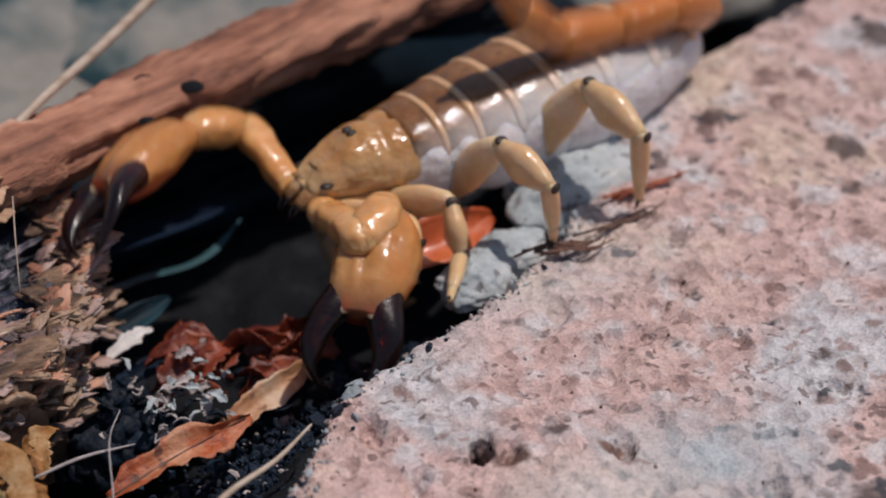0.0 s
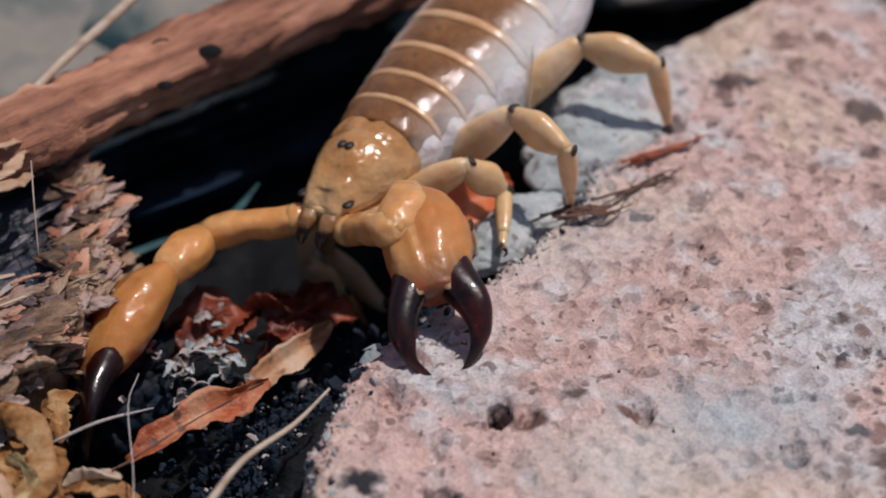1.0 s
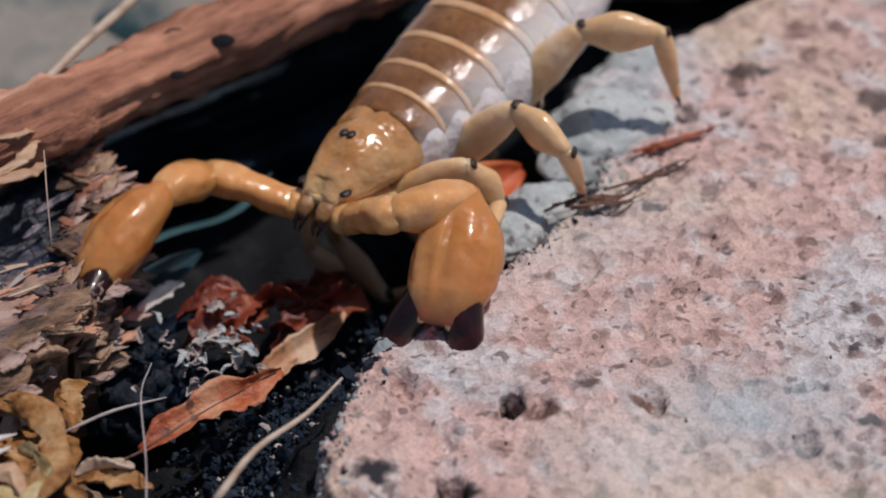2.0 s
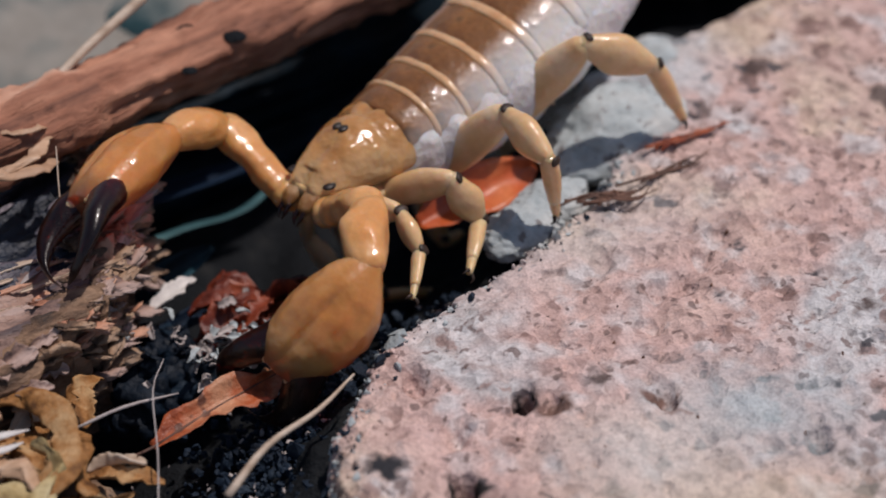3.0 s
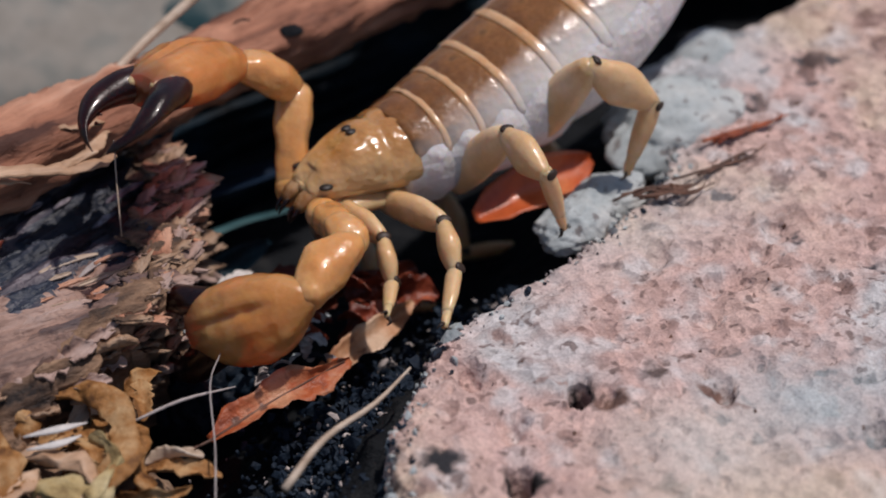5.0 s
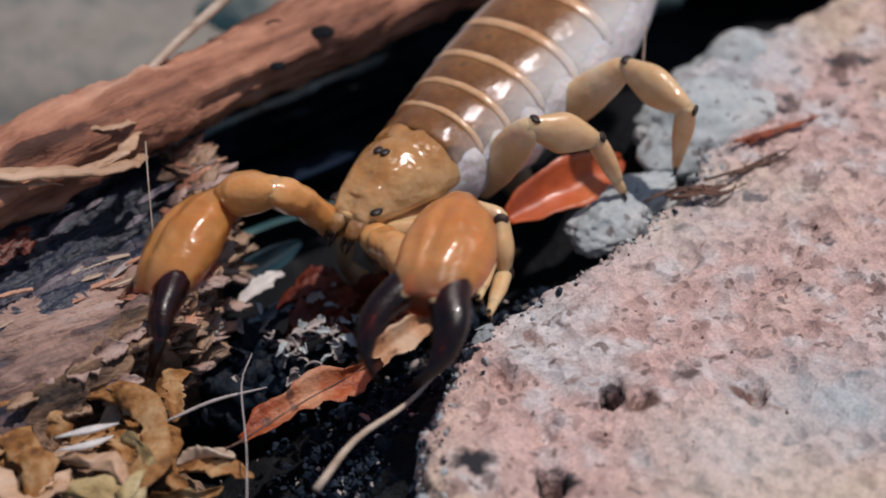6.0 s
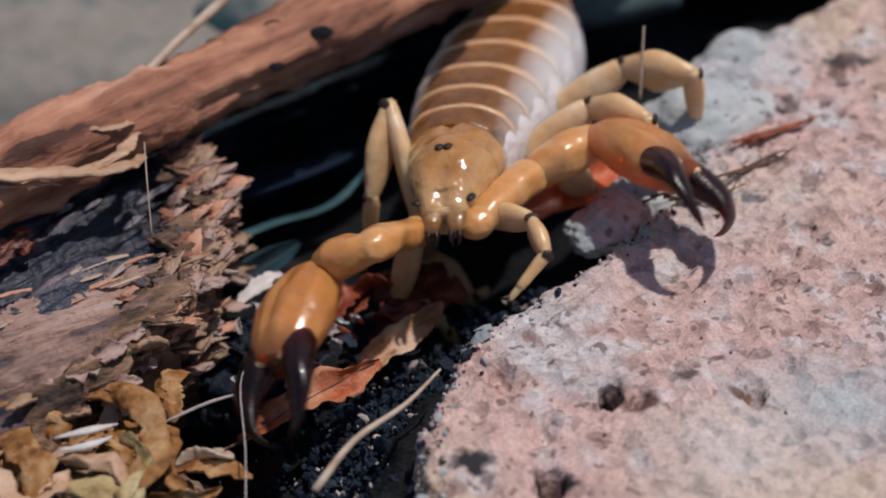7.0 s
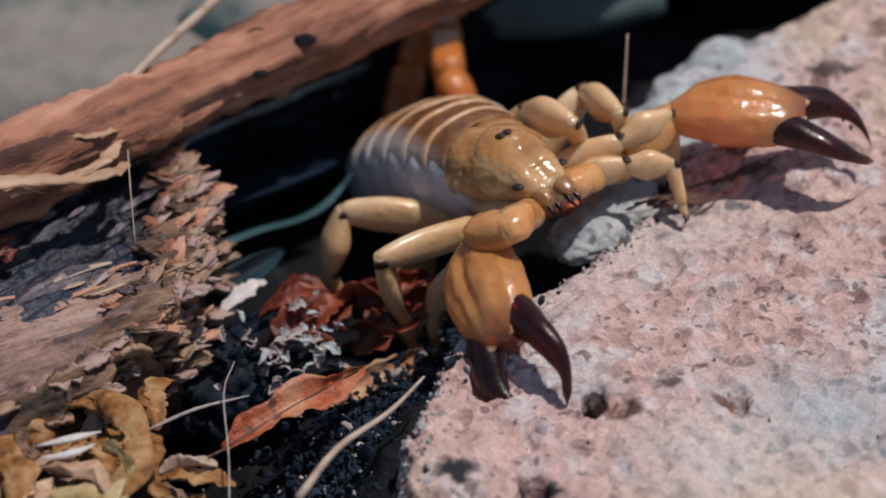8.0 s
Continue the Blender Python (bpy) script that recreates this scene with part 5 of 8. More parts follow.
    key(segments[3], [
        (0, -1.308, -.035, .041, .1, 4, 2.7), (.2, -1.308, -.006, .062, 0, 6.4, .3), (.5, -1.305, .03, .092, -.1, 9.7, -2.7),
        (1, -1.304, .031, .095, -.2, 10, -2.8), (1.5, -1.305, .026, .093, -.1, 9.8, -2.4), (2, -1.301, .028, .122, -.2, 12.9, -2.7),
        (2.25, -1.298, .027, .138, -.3, 14.5, -2.7), (2.5, -1.296, .028, .153, -.3, 16.1, -2.8), (2.8, -1.293, .029, .17, -.4, 18, -3.1),
        (3, -1.292, .025, .171, -.4, 18.1, -2.7), (3.5, -1.291, .018, .177, -.4, 18.7, -2.2), (4, -1.291, .005, .179, -.4, 18.8, -1.1),
        (4.6, -1.288, -.017, .191, -.3, 20, .7), (4.85, -1.286, -.032, .199, -.2, 20.7, 1.9), (5.1, -1.284, -.043, .204, -.2, 21.3, 2.8),
        (5.3, -1.284, -.046, .207, -.1, 21.5, 3.1), (5.5, -1.284, -.047, .204, -.1, 21.3, 3.2), (5.8, -1.291, -.061, .168, .1, 17.3, 4.5),
        (6, -1.302, -.024, .112, 0, 11.5, 1.6), (6.3, -1.307, -.039, .061, .2, 6, 2.9), (6.5, -1.309, -.001, .05, 0, 4.6, 0),
        (6.8, -1.307, .057, .04, -.7, 3.4, -4.6), (7, -1.304, .095, .033, -1.6, 2.5, -7.5), (7.25, -1.267, .267, -.035, -6.1, -3.9, -21.2),
        (7.5, -1.255, .293, -.085, -8.2, -9.5, -23), (8, -1.289, .114, -.154, -5.3, -18.1, -7.8),
    ])
    key(segments[4], [
        (0, -1.737, -.055, .071, .1, 4.1, 2.6), (.2, -1.735, -.009, .11, 0, 6.6, .3), (.5, -1.728, .049, .165, -.1, 10.1, -2.7),
        (1, -1.727, .051, .17, -.2, 10.4, -2.9), (1.5, -1.728, .044, .166, -.1, 10.2, -2.5), (2, -1.719, .047, .218, -.2, 13.4, -2.7),
        (2.25, -1.714, .047, .245, -.3, 15.1, -2.8), (2.5, -1.708, .048, .272, -.4, 16.8, -2.9), (2.8, -1.701, .051, .302, -.5, 18.7, -3.2),
        (3, -1.701, .044, .304, -.5, 18.8, -2.8), (3.5, -1.698, .034, .315, -.5, 19.4, -2.3), (4, -1.698, .013, .317, -.4, 19.6, -1.2),
        (4.6, -1.692, -.023, .338, -.3, 20.8, .6), (4.85, -1.688, -.045, .351, -.3, 21.5, 1.8), (5.1, -1.684, -.062, .361, -.2, 22.1, 2.7),
        (5.3, -1.683, -.067, .364, -.2, 22.3, 3), (5.5, -1.684, -.07, .36, -.2, 22.1, 3.1), (5.8, -1.701, -.093, .296, .1, 17.9, 4.4),
        (6, -1.724, -.036, .197, 0, 11.9, 1.5), (6.3, -1.734, -.061, .105, .2, 6.1, 2.9), (6.5, -1.737, -.001, .084, .1, 4.5, 0),
        (6.8, -1.735, .091, .065, -.7, 3.1, -4.5), (7, -1.73, .151, .052, -1.6, 2.1, -7.4), (7.25, -1.667, .422, -.064, -6.1, -4.6, -21),
        (7.5, -1.646, .458, -.156, -8.2, -10.5, -22.6), (8, -1.694, .169, -.288, -5.4, -19.9, -7.3),
    ])
    key(segments[5], [
        (0, -2.235, -.078, .107, .1, 4.1, 2.6), (.2, -2.232, -.011, .168, 0, 6.6, .3), (.5, -2.22, .073, .253, -.1, 10.1, -2.7),
        (1, -2.218, .076, .261, -.2, 10.4, -2.9), (1.5, -2.22, .065, .255, -.1, 10.2, -2.5), (2, -2.205, .07, .335, -.2, 13.4, -2.7),
        (2.25, -2.196, .071, .376, -.3, 15.1, -2.8), (2.5, -2.187, .073, .417, -.4, 16.8, -2.9), (2.8, -2.174, .077, .463, -.5, 18.7, -3.2),
        (3, -2.173, .067, .466, -.5, 18.8, -2.8), (3.5, -2.169, .053, .481, -.5, 19.4, -2.3), (4, -2.169, .023, .485, -.4, 19.6, -1.2),
        (4.6, -2.16, -.028, .516, -.3, 20.8, .6), (4.85, -2.153, -.06, .534, -.3, 21.5, 1.8), (5.1, -2.147, -.084, .549, -.2, 22.1, 2.7),
        (5.3, -2.145, -.092, .554, -.2, 22.3, 3), (5.5, -2.147, -.095, .548, -.2, 22.1, 3.1), (5.8, -2.175, -.13, .45, .1, 17.9, 4.4),
        (6, -2.213, -.049, .301, 0, 11.9, 1.5), (6.3, -2.231, -.086, .158, .2, 6.1, 2.9), (6.5, -2.236, -.001, .123, .1, 4.5, 0),
        (6.8, -2.233, .13, .092, -.7, 3.1, -4.5), (7, -2.225, .216, .07, -1.6, 2.1, -7.4), (7.25, -2.133, .601, -.104, -6.1, -4.6, -21),
        (7.5, -2.099, .648, -.248, -8.2, -10.5, -22.6), (8, -2.16, .229, -.458, -5.4, -19.9, -7.3),
    ])
    key(segments[6], [
        (0, -2.773, -.103, .146, .1, 4.1, 2.6), (.2, -2.768, -.014, .231, 0, 6.6, .3), (.5, -2.751, .099, .347, -.1, 10.1, -2.7),
        (1, -2.749, .103, .359, -.2, 10.4, -2.9), (1.5, -2.751, .088, .35, -.1, 10.2, -2.5), (2, -2.73, .095, .46, -.2, 13.4, -2.7),
        (2.25, -2.717, .097, .517, -.3, 15.1, -2.8), (2.5, -2.703, .099, .573, -.4, 16.8, -2.9), (2.8, -2.685, .105, .636, -.5, 18.7, -3.2),
        (3, -2.684, .091, .64, -.5, 18.8, -2.8), (3.5, -2.678, .073, .661, -.5, 19.4, -2.3), (4, -2.678, .033, .666, -.4, 19.6, -1.2),
        (4.6, -2.664, -.033, .708, -.3, 20.8, .6), (4.85, -2.655, -.076, .732, -.3, 21.5, 1.8), (5.1, -2.647, -.108, .752, -.2, 22.1, 2.7),
        (5.3, -2.644, -.117, .759, -.2, 22.3, 3), (5.5, -2.647, -.122, .75, -.2, 22.1, 3.1), (5.8, -2.687, -.169, .616, .1, 17.9, 4.4),
        (6, -2.741, -.063, .412, 0, 11.9, 1.5), (6.3, -2.767, -.113, .215, .2, 6.1, 2.9), (6.5, -2.774, -.001, .165, .1, 4.5, 0),
        (6.8, -2.77, .173, .12, -.7, 3.1, -4.5), (7, -2.761, .286, .09, -1.6, 2.1, -7.4), (7.25, -2.635, .794, -.147, -6.1, -4.6, -21),
        (7.5, -2.589, .852, -.346, -8.2, -10.5, -22.6), (8, -2.664, .294, -.641, -5.4, -19.9, -7.3),
    ])
    key(tail[0], [
        (0, -3.351, -.129, .268, 83.8, -45.4, 113), (.2, -3.344, -.016, .378, 47.2, -79.8, 134.4), (.5, -3.321, .126, .529, 8.3, -20.8, 175.7),
        (1, -3.318, .131, .544, 8.6, -21.1, 175.5), (1.5, -3.321, .113, .533, 8.2, -20.9, 176), (2, -3.293, .122, .675, 8.3, -19.2, 176.4),
        (2.25, -3.276, .124, .748, 8.4, -18.4, 176.7), (2.5, -3.257, .128, .82, 8.5, -17.5, 176.9), (2.8, -3.233, .136, .902, 8.5, -16.5, 177.2),
        (3, -3.232, .118, .907, 8.3, -16.5, 177.6), (3.5, -3.225, .095, .934, 8.3, -16.9, 178.1), (4, -3.224, .045, .94, 7.7, -16.8, 179.2),
        (4.6, -3.207, -.039, .994, 7.5, -17.8, -178.9), (4.85, -3.194, -.093, 1.025, 7.3, -18.4, -177.8),
        (5.1, -3.184, -.134, 1.05, 7.2, -18.9, -176.8), (5.3, -3.18, -.145, 1.059, 7.2, -19, -176.6),
        (5.5, -3.183, -.151, 1.048, 7, -20.1, -176.6), (5.8, -3.237, -.212, .874, 6.9, -22.7, -176.2), (6, -3.308, -.078, .611, 8.1, -22.6, 180),
        (6.3, -3.343, -.143, .356, 10.6, -47.3, 175.9), (6.5, -3.352, 0, .29, 20.7, -65.4, 161.7), (6.8, -3.348, .218, .231, 76, -78, 100.4),
        (7, -3.335, .361, .191, 128.6, -73.4, 43.3), (7.25, -3.175, 1.001, -.114, 109.4, -71.2, 47.2),
        (7.5, -3.116, 1.072, -.372, 115.8, -71.4, 37.2), (8, -3.205, .364, -.758, 65.3, -54.9, 92.4),
    ])
    key(tail[1], [
        (0, -3.477, .168, .595, 171, -11.7, 12.5), (.2, -3.401, .042, .83, 158.7, -69, 21.2), (.5, -3.75, .158, .693, 9.6, -35.6, 173),
        (1, -3.746, .165, .71, 10, -35.9, 172.7), (1.5, -3.75, .143, .697, 9.5, -35.7, 173.4), (2, -3.727, .15, .826, 9.3, -32.1, 174.2),
        (2.25, -3.712, .15, .893, 9.2, -30.3, 174.6), (2.5, -3.695, .151, .959, 9.2, -28.6, 175.1),
        (2.8, -3.674, .157, 1.032, 9.1, -26.4, 175.5), (3, -3.673, .137, 1.038, 8.9, -26.4, 176), (3.5, -3.665, .11, 1.068, 8.9, -26.8, 176.5),
        (4, -3.664, .051, 1.073, 8.2, -26.7, 177.7), (4.6, -3.644, -.048, 1.135, 8.1, -27.7, 179.6),
        (4.85, -3.63, -.11, 1.171, 7.9, -28.3, -179.2), (5.1, -3.618, -.158, 1.199, 7.8, -28.8, -178.3),
        (5.3, -3.614, -.171, 1.209, 7.7, -28.9, -178), (5.5, -3.615, -.177, 1.207, 7.7, -31.4, -178.2),
        (5.8, -3.661, -.24, 1.051, 7.9, -36.1, -178.2), (6, -3.733, -.078, .788, 9.4, -37.4, 177.4),
        (6.3, -3.654, -.12, .694, 19.2, -67.7, 165.9), (6.5, -3.534, .06, .708, 102, -81.3, 78.6), (6.8, -3.365, .312, .681, 140, -71.7, 34.6),
        (7, -3.24, .451, .632, 149.1, -64.2, 21.3), (7.25, -3.074, 1.109, .322, 140.1, -61.7, 13.9),
        (7.5, -2.999, 1.16, .064, 125.4, -69.4, 26.9), (8, -3.216, .628, -.382, 69.2, -54.6, 88.8),
    ])
    key(tail[2], [
        (0, -2.98, .278, .701, 172.7, 2.2, -2.4), (.2, -3.228, .109, 1.316, 166.8, -55.3, 12.1), (.5, -4.169, .21, .996, 12.2, -50.4, 169.2),
        (1, -4.164, .218, 1.015, 12.8, -50.6, 168.7), (1.5, -4.169, .192, 1, 12.1, -50.5, 169.5), (2, -4.165, .194, 1.102, 10.8, -43.1, 171.8),
        (2.25, -4.159, .192, 1.156, 10.3, -39.4, 172.7), (2.5, -4.15, .19, 1.207, 10, -35.8, 173.6),
        (2.8, -4.138, .194, 1.263, 9.6, -31.3, 174.6), (3, -4.138, .17, 1.269, 9.4, -31.3, 175.1), (3.5, -4.128, .138, 1.303, 9.4, -31.7, 175.6),
        (4, -4.128, .069, 1.307, 8.6, -31.7, 176.9), (4.6, -4.105, -.044, 1.377, 8.5, -32.7, 178.8),
        (4.85, -4.088, -.117, 1.418, 8.3, -33.3, 180), (5.1, -4.074, -.171, 1.449, 8.2, -33.8, -179.1),
        (5.3, -4.069, -.187, 1.461, 8.2, -33.9, -178.8), (5.5, -4.058, -.19, 1.478, 8.3, -37.8, -179.3),
        (5.8, -4.081, -.253, 1.358, 9, -44.6, -179.9), (6, -4.145, -.059, 1.104, 11, -47.3, 175),
        (6.3, -3.846, -.072, 1.175, 41.4, -79.1, 142.8), (6.5, -3.519, .136, 1.222, 152.8, -71.2, 26.6),
        (6.8, -3.23, .405, 1.175, 158.9, -55.9, 13.9), (7, -3.029, .533, 1.101, 161.3, -45.9, 6.7),
        (7.25, -2.835, 1.169, .78, 154.7, -44.7, -4.1), (7.5, -2.836, 1.243, .551, 133.2, -66.9, 18.6),
        (8, -3.21, .929, .042, 80.1, -42.7, 80.3),
    ])
    key(tail[3], [
        (0, -2.421, .255, .679, 173.1, -5.4, 1.3), (.2, -2.916, .176, 1.776, 167, -54.6, 11.8), (.5, -4.52, .277, 1.427, 18.5, -64.9, 161.8),
        (1, -4.512, .287, 1.448, 19.4, -65.1, 160.9), (1.5, -4.52, .257, 1.432, 18.4, -65, 162.2), (2, -4.57, .253, 1.484, 13.4, -54, 168.2),
        (2.25, -4.588, .246, 1.511, 12.1, -48.5, 170.2), (2.5, -4.602, .241, 1.535, 11.1, -43, 171.9),
        (2.8, -4.615, .239, 1.554, 10.1, -36.2, 173.6), (3, -4.614, .211, 1.56, 9.9, -36.3, 174), (3.5, -4.603, .175, 1.598, 10, -36.7, 174.5),
        (4, -4.604, .095, 1.602, 9.2, -36.6, 175.9), (4.6, -4.576, -.034, 1.679, 9, -37.6, 177.8),
        (4.85, -4.556, -.116, 1.725, 8.9, -38.2, 179.1), (5.1, -4.539, -.179, 1.761, 8.7, -38.7, -180),
        (5.3, -4.533, -.197, 1.773, 8.7, -38.8, -179.7), (5.5, -4.5, -.195, 1.821, 9.4, -45.6, 179.1),
        (5.8, -4.48, -.254, 1.751, 11.7, -56.5, 176.7), (6, -4.524, -.025, 1.516, 15.9, -61.9, 169),
        (6.3, -3.93, -.008, 1.725, 143.5, -77.9, 39.5), (6.5, -3.358, .217, 1.752, 166, -52.4, 11.8), (6.8, -2.926, .48, 1.639, 164.8, -39.7, 6),
        (7, -2.642, .579, 1.503, 164.8, -31.6, 1.1), (7.25, -2.438, 1.14, 1.173, 161.5, -16.7, -17),
        (7.5, -2.627, 1.313, 1.065, 153.2, -50.5, -4.5), (8, -3.141, 1.335, .422, 160.4, 14.4, -23.8),
    ])
    key(tail[4], [
        (0, -1.844, .267, .734, 173.3, -43.9, 5.6), (.2, -2.587, .245, 2.249, 160.2, -67.4, 19.6), (.5, -4.754, .354, 1.952, 41.1, -78.1, 138.1),
        (1, -4.743, .367, 1.974, 43.2, -78.2, 136), (1.5, -4.753, .332, 1.957, 41, -78.3, 138.5), (2, -4.904, .322, 1.953, 20, -66.5, 160.7),
        (2.25, -4.967, .312, 1.945, 16.2, -60.2, 165.2), (2.5, -5.022, .3, 1.93, 13.8, -53.8, 168.3),
        (2.8, -5.08, .291, 1.896, 11.8, -46, 171.1), (3, -5.079, .259, 1.904, 11.6, -46.1, 171.6),
        (3.5, -5.066, .219, 1.944, 11.6, -46.5, 172.1), (4, -5.068, .128, 1.948, 10.7, -46.5, 173.6),
        (4.6, -5.035, -.017, 2.033, 10.6, -47.5, 175.5), (4.85, -5.012, -.109, 2.084, 10.5, -48.1, 176.8),
        (5.1, -4.992, -.179, 2.123, 10.3, -48.6, 177.7), (5.3, -4.985, -.199, 2.137, 10.3, -48.7, 178),
        (5.5, -4.906, -.189, 2.235, 12.5, -58.2, 175.1), (5.8, -4.799, -.236, 2.235, 22.4, -73, 164.9),
        (6, -4.792, .027, 2.027, 46.2, -79.7, 137.4), (6.3, -3.836, .069, 2.292, 165.8, -59.4, 16), (6.5, -3.011, .29, 2.212, 169.9, -32.8, 6.2),
        (6.8, -2.482, .527, 2.009, 167.3, -23.2, 1.2), (7, -2.148, .589, 1.807, 166.5, -17, -2.9),
        (7.25, -1.906, .978, 1.34, 161.9, 11.8, -26.3), (7.5, -2.26, 1.284, 1.513, 162.7, -15, -21.2),
        (8, -2.627, 1.108, .278, 163.4, 8.6, -34.2),
    ])
    key(tail[5], [
        (0, -1.414, .309, 1.15, 169.3, -61, 11.9), (.2, -2.37, .322, 2.803, 121.8, -81.2, 59), (.5, -4.846, .436, 2.539, 97.4, -82.2, 81.2),
        (1, -4.831, .453, 2.561, 99.4, -81.8, 79.1), (1.5, -4.845, .413, 2.545, 98, -82.3, 80.9), (2, -5.13, .401, 2.504, 37.6, -77.1, 142.2),
        (2.25, -5.255, .388, 2.466, 27.1, -72.3, 153.4), (2.5, -5.369, .372, 2.414, 21.2, -67.1, 159.9),
        (2.8, -5.491, .356, 2.328, 16.8, -60.6, 164.9), (3, -5.491, .32, 2.336, 16.5, -60.7, 165.5),
        (3.5, -5.475, .276, 2.379, 16.6, -61.1, 165.9), (4, -5.479, .174, 2.383, 15.4, -61.1, 167.9),
        (4.6, -5.439, .015, 2.475, 15.4, -62.1, 169.7), (4.85, -5.412, -.086, 2.53, 15.3, -62.7, 170.9),
        (5.1, -5.389, -.163, 2.573, 15.3, -63.2, 171.8), (5.3, -5.381, -.186, 2.588, 15.2, -63.4, 172.1),
        (5.5, -5.221, -.162, 2.745, 20.8, -71.2, 166), (5.8, -4.968, -.19, 2.809, 56, -82.3, 130.7), (6, -4.872, .1, 2.617, 110.5, -82.1, 72.4),
        (6.3, -3.542, .153, 2.809, 170, -43.8, 10.6), (6.5, -2.509, .344, 2.536, 171.3, -13, 2.6), (6.8, -1.931, .539, 2.246, 168.3, -3.7, -3.1),
        (7, -1.575, .559, 1.982, 167.1, 2.5, -7.5), (7.25, -1.38, .718, 1.217, 159.3, 30.7, -33.4),
        (7.5, -1.719, 1.074, 1.669, 161.8, 23.2, -33.2), (8, -2.136, .775, .189, 171.6, 69.6, -20.7),
    ])
    key(arm_right[0], [
        (0, .47, -.24, -.2, 0, -20.9, -85.7), (.2, .47, -.24, -.2, 0, 15.5, -93.3), (.35, .47, -.24, -.2, .2, 13.9, -77.3),
        (.5, .47, -.24, -.2, 0, 12.4, -61.4), (1, .47, -.24, -.2, 0, 9.4, -62.2), (1.5, .47, -.24, -.2, 0, 10.9, -58),
        (1.95, .47, -.24, -.2, -6.6, -8.3, -70.2), (2.35, .47, -.24, -.2, -8.6, -41, -89.2), (2.8, .47, -.24, -.2, 0, -60.6, -108.1),
        (3, .47, -.24, -.2, 0, -31, -85.2), (3.5, .47, -.24, -.2, 0, -30.5, -84.9), (4, .47, -.24, -.2, 0, -26.2, -87.8),
        (4.45, .47, -.24, -.2, -3.5, -35.1, -99.2), (4.85, .47, -.24, -.2, -4.5, -50.1, -120), (5.3, .47, -.24, -.2, 0, -59.1, -136.8),
        (5.5, .47, -.24, -.2, 0, -60.1, -134.3), (5.65, .47, -.24, -.2, -6.1, -38.2, -106.1), (5.8, .47, -.24, -.2, 0, -16.6, -85.5),
        (5.9, .47, -.24, -.2, 7.3, -31.6, -45.2), (6, .47, -.24, -.2, 0, -47.1, 2.9), (6.3, .47, -.24, -.2, 0, -42.1, -3.9),
        (6.5, .47, -.24, -.2, 0, -35.2, -14.6), (6.65, .47, -.24, -.2, .2, -26.6, -17.1), (6.8, .47, -.24, -.2, 0, -18.1, -19.4),
        (6.9, .47, -.24, -.2, 0, -17.5, -17.7), (7, .47, -.24, -.2, 0, -17, -16), (7.12, .47, -.24, -.2, .1, -15.7, -26.7),
        (7.25, .47, -.24, -.2, 0, -14.3, -38.2), (7.5, .47, -.24, -.2, 0, -14.3, -42.4), (7.75, .47, -.24, -.2, 0, -16.3, -40.2),
        (8, .47, -.24, -.2, 0, -18.4, -38),
    ])
    key(arm_right[1], [
        (0, .525, -.985, .086, 0, -14.7, 10.8), (.2, .425, -1.01, -.414, 0, -15.2, 7.7), (.35, .641, -.997, -.393, 0, -8.7, 7),
        (.5, .844, -.926, -.372, 0, -2.3, 6.4), (1, .839, -.939, -.331, 0, -4.5, 5.9), (1.5, .886, -.907, -.352, 0, -7.4, 6.3),
        (1.95, .738, -.985, -.084, -.2, -15.7, 5.4), (2.35, .478, -.844, .325, -.2, -29.2, 4), (2.8, .348, -.614, .498, 0, -37.6, 3),
        (3, .527, -.923, .212, 0, -18.8, 6.8), (3.5, .531, -.927, .206, 0, -13.1, 4.6), (4, .498, -.957, .153, 0, -12.9, 1.8),
        (4.45, .365, -.886, .26, -.1, -21.8, 1.3), (4.85, .214, -.685, .414, -.1, -36.1, .4), (5.3, .17, -.522, .486, 0, -45, -.2),
        (5.5, .191, -.526, .493, 0, -41.8, 32.7), (5.65, .295, -.844, .295, 1.2, -27.9, 23.4), (5.8, .53, -1.004, .029, 0, -14, 15.3),
        (5.9, .95, -.723, .22, 8.4, 3.5, -35.2), (6, 1.014, -.212, .386, 0, 21, -86.7), (6.3, 1.062, -.28, .337, 0, 18.9, -96.3),
        (6.5, 1.103, -.404, .261, 0, 19.5, -113.7), (6.65, 1.153, -.45, .159, 0, 20.5, -114.9), (6.8, 1.187, -.492, .049, 0, 21.5, -116.2),
        (6.9, 1.197, -.472, .041, .1, 23.4, -119.6), (7, 1.205, -.451, .033, 0, 25.4, -123.1), (7.12, 1.158, -.586, .017, -.1, 24, -132),
        (7.25, 1.079, -.72, -.003, 0, 22.5, -141.6), (7.5, 1.042, -.763, -.002, 0, 34.5, -171.9), (7.75, 1.056, -.736, .025, -.2, 27, -174.6),
        (8, 1.068, -.708, .053, 0, 19.6, -177.2),
    ])
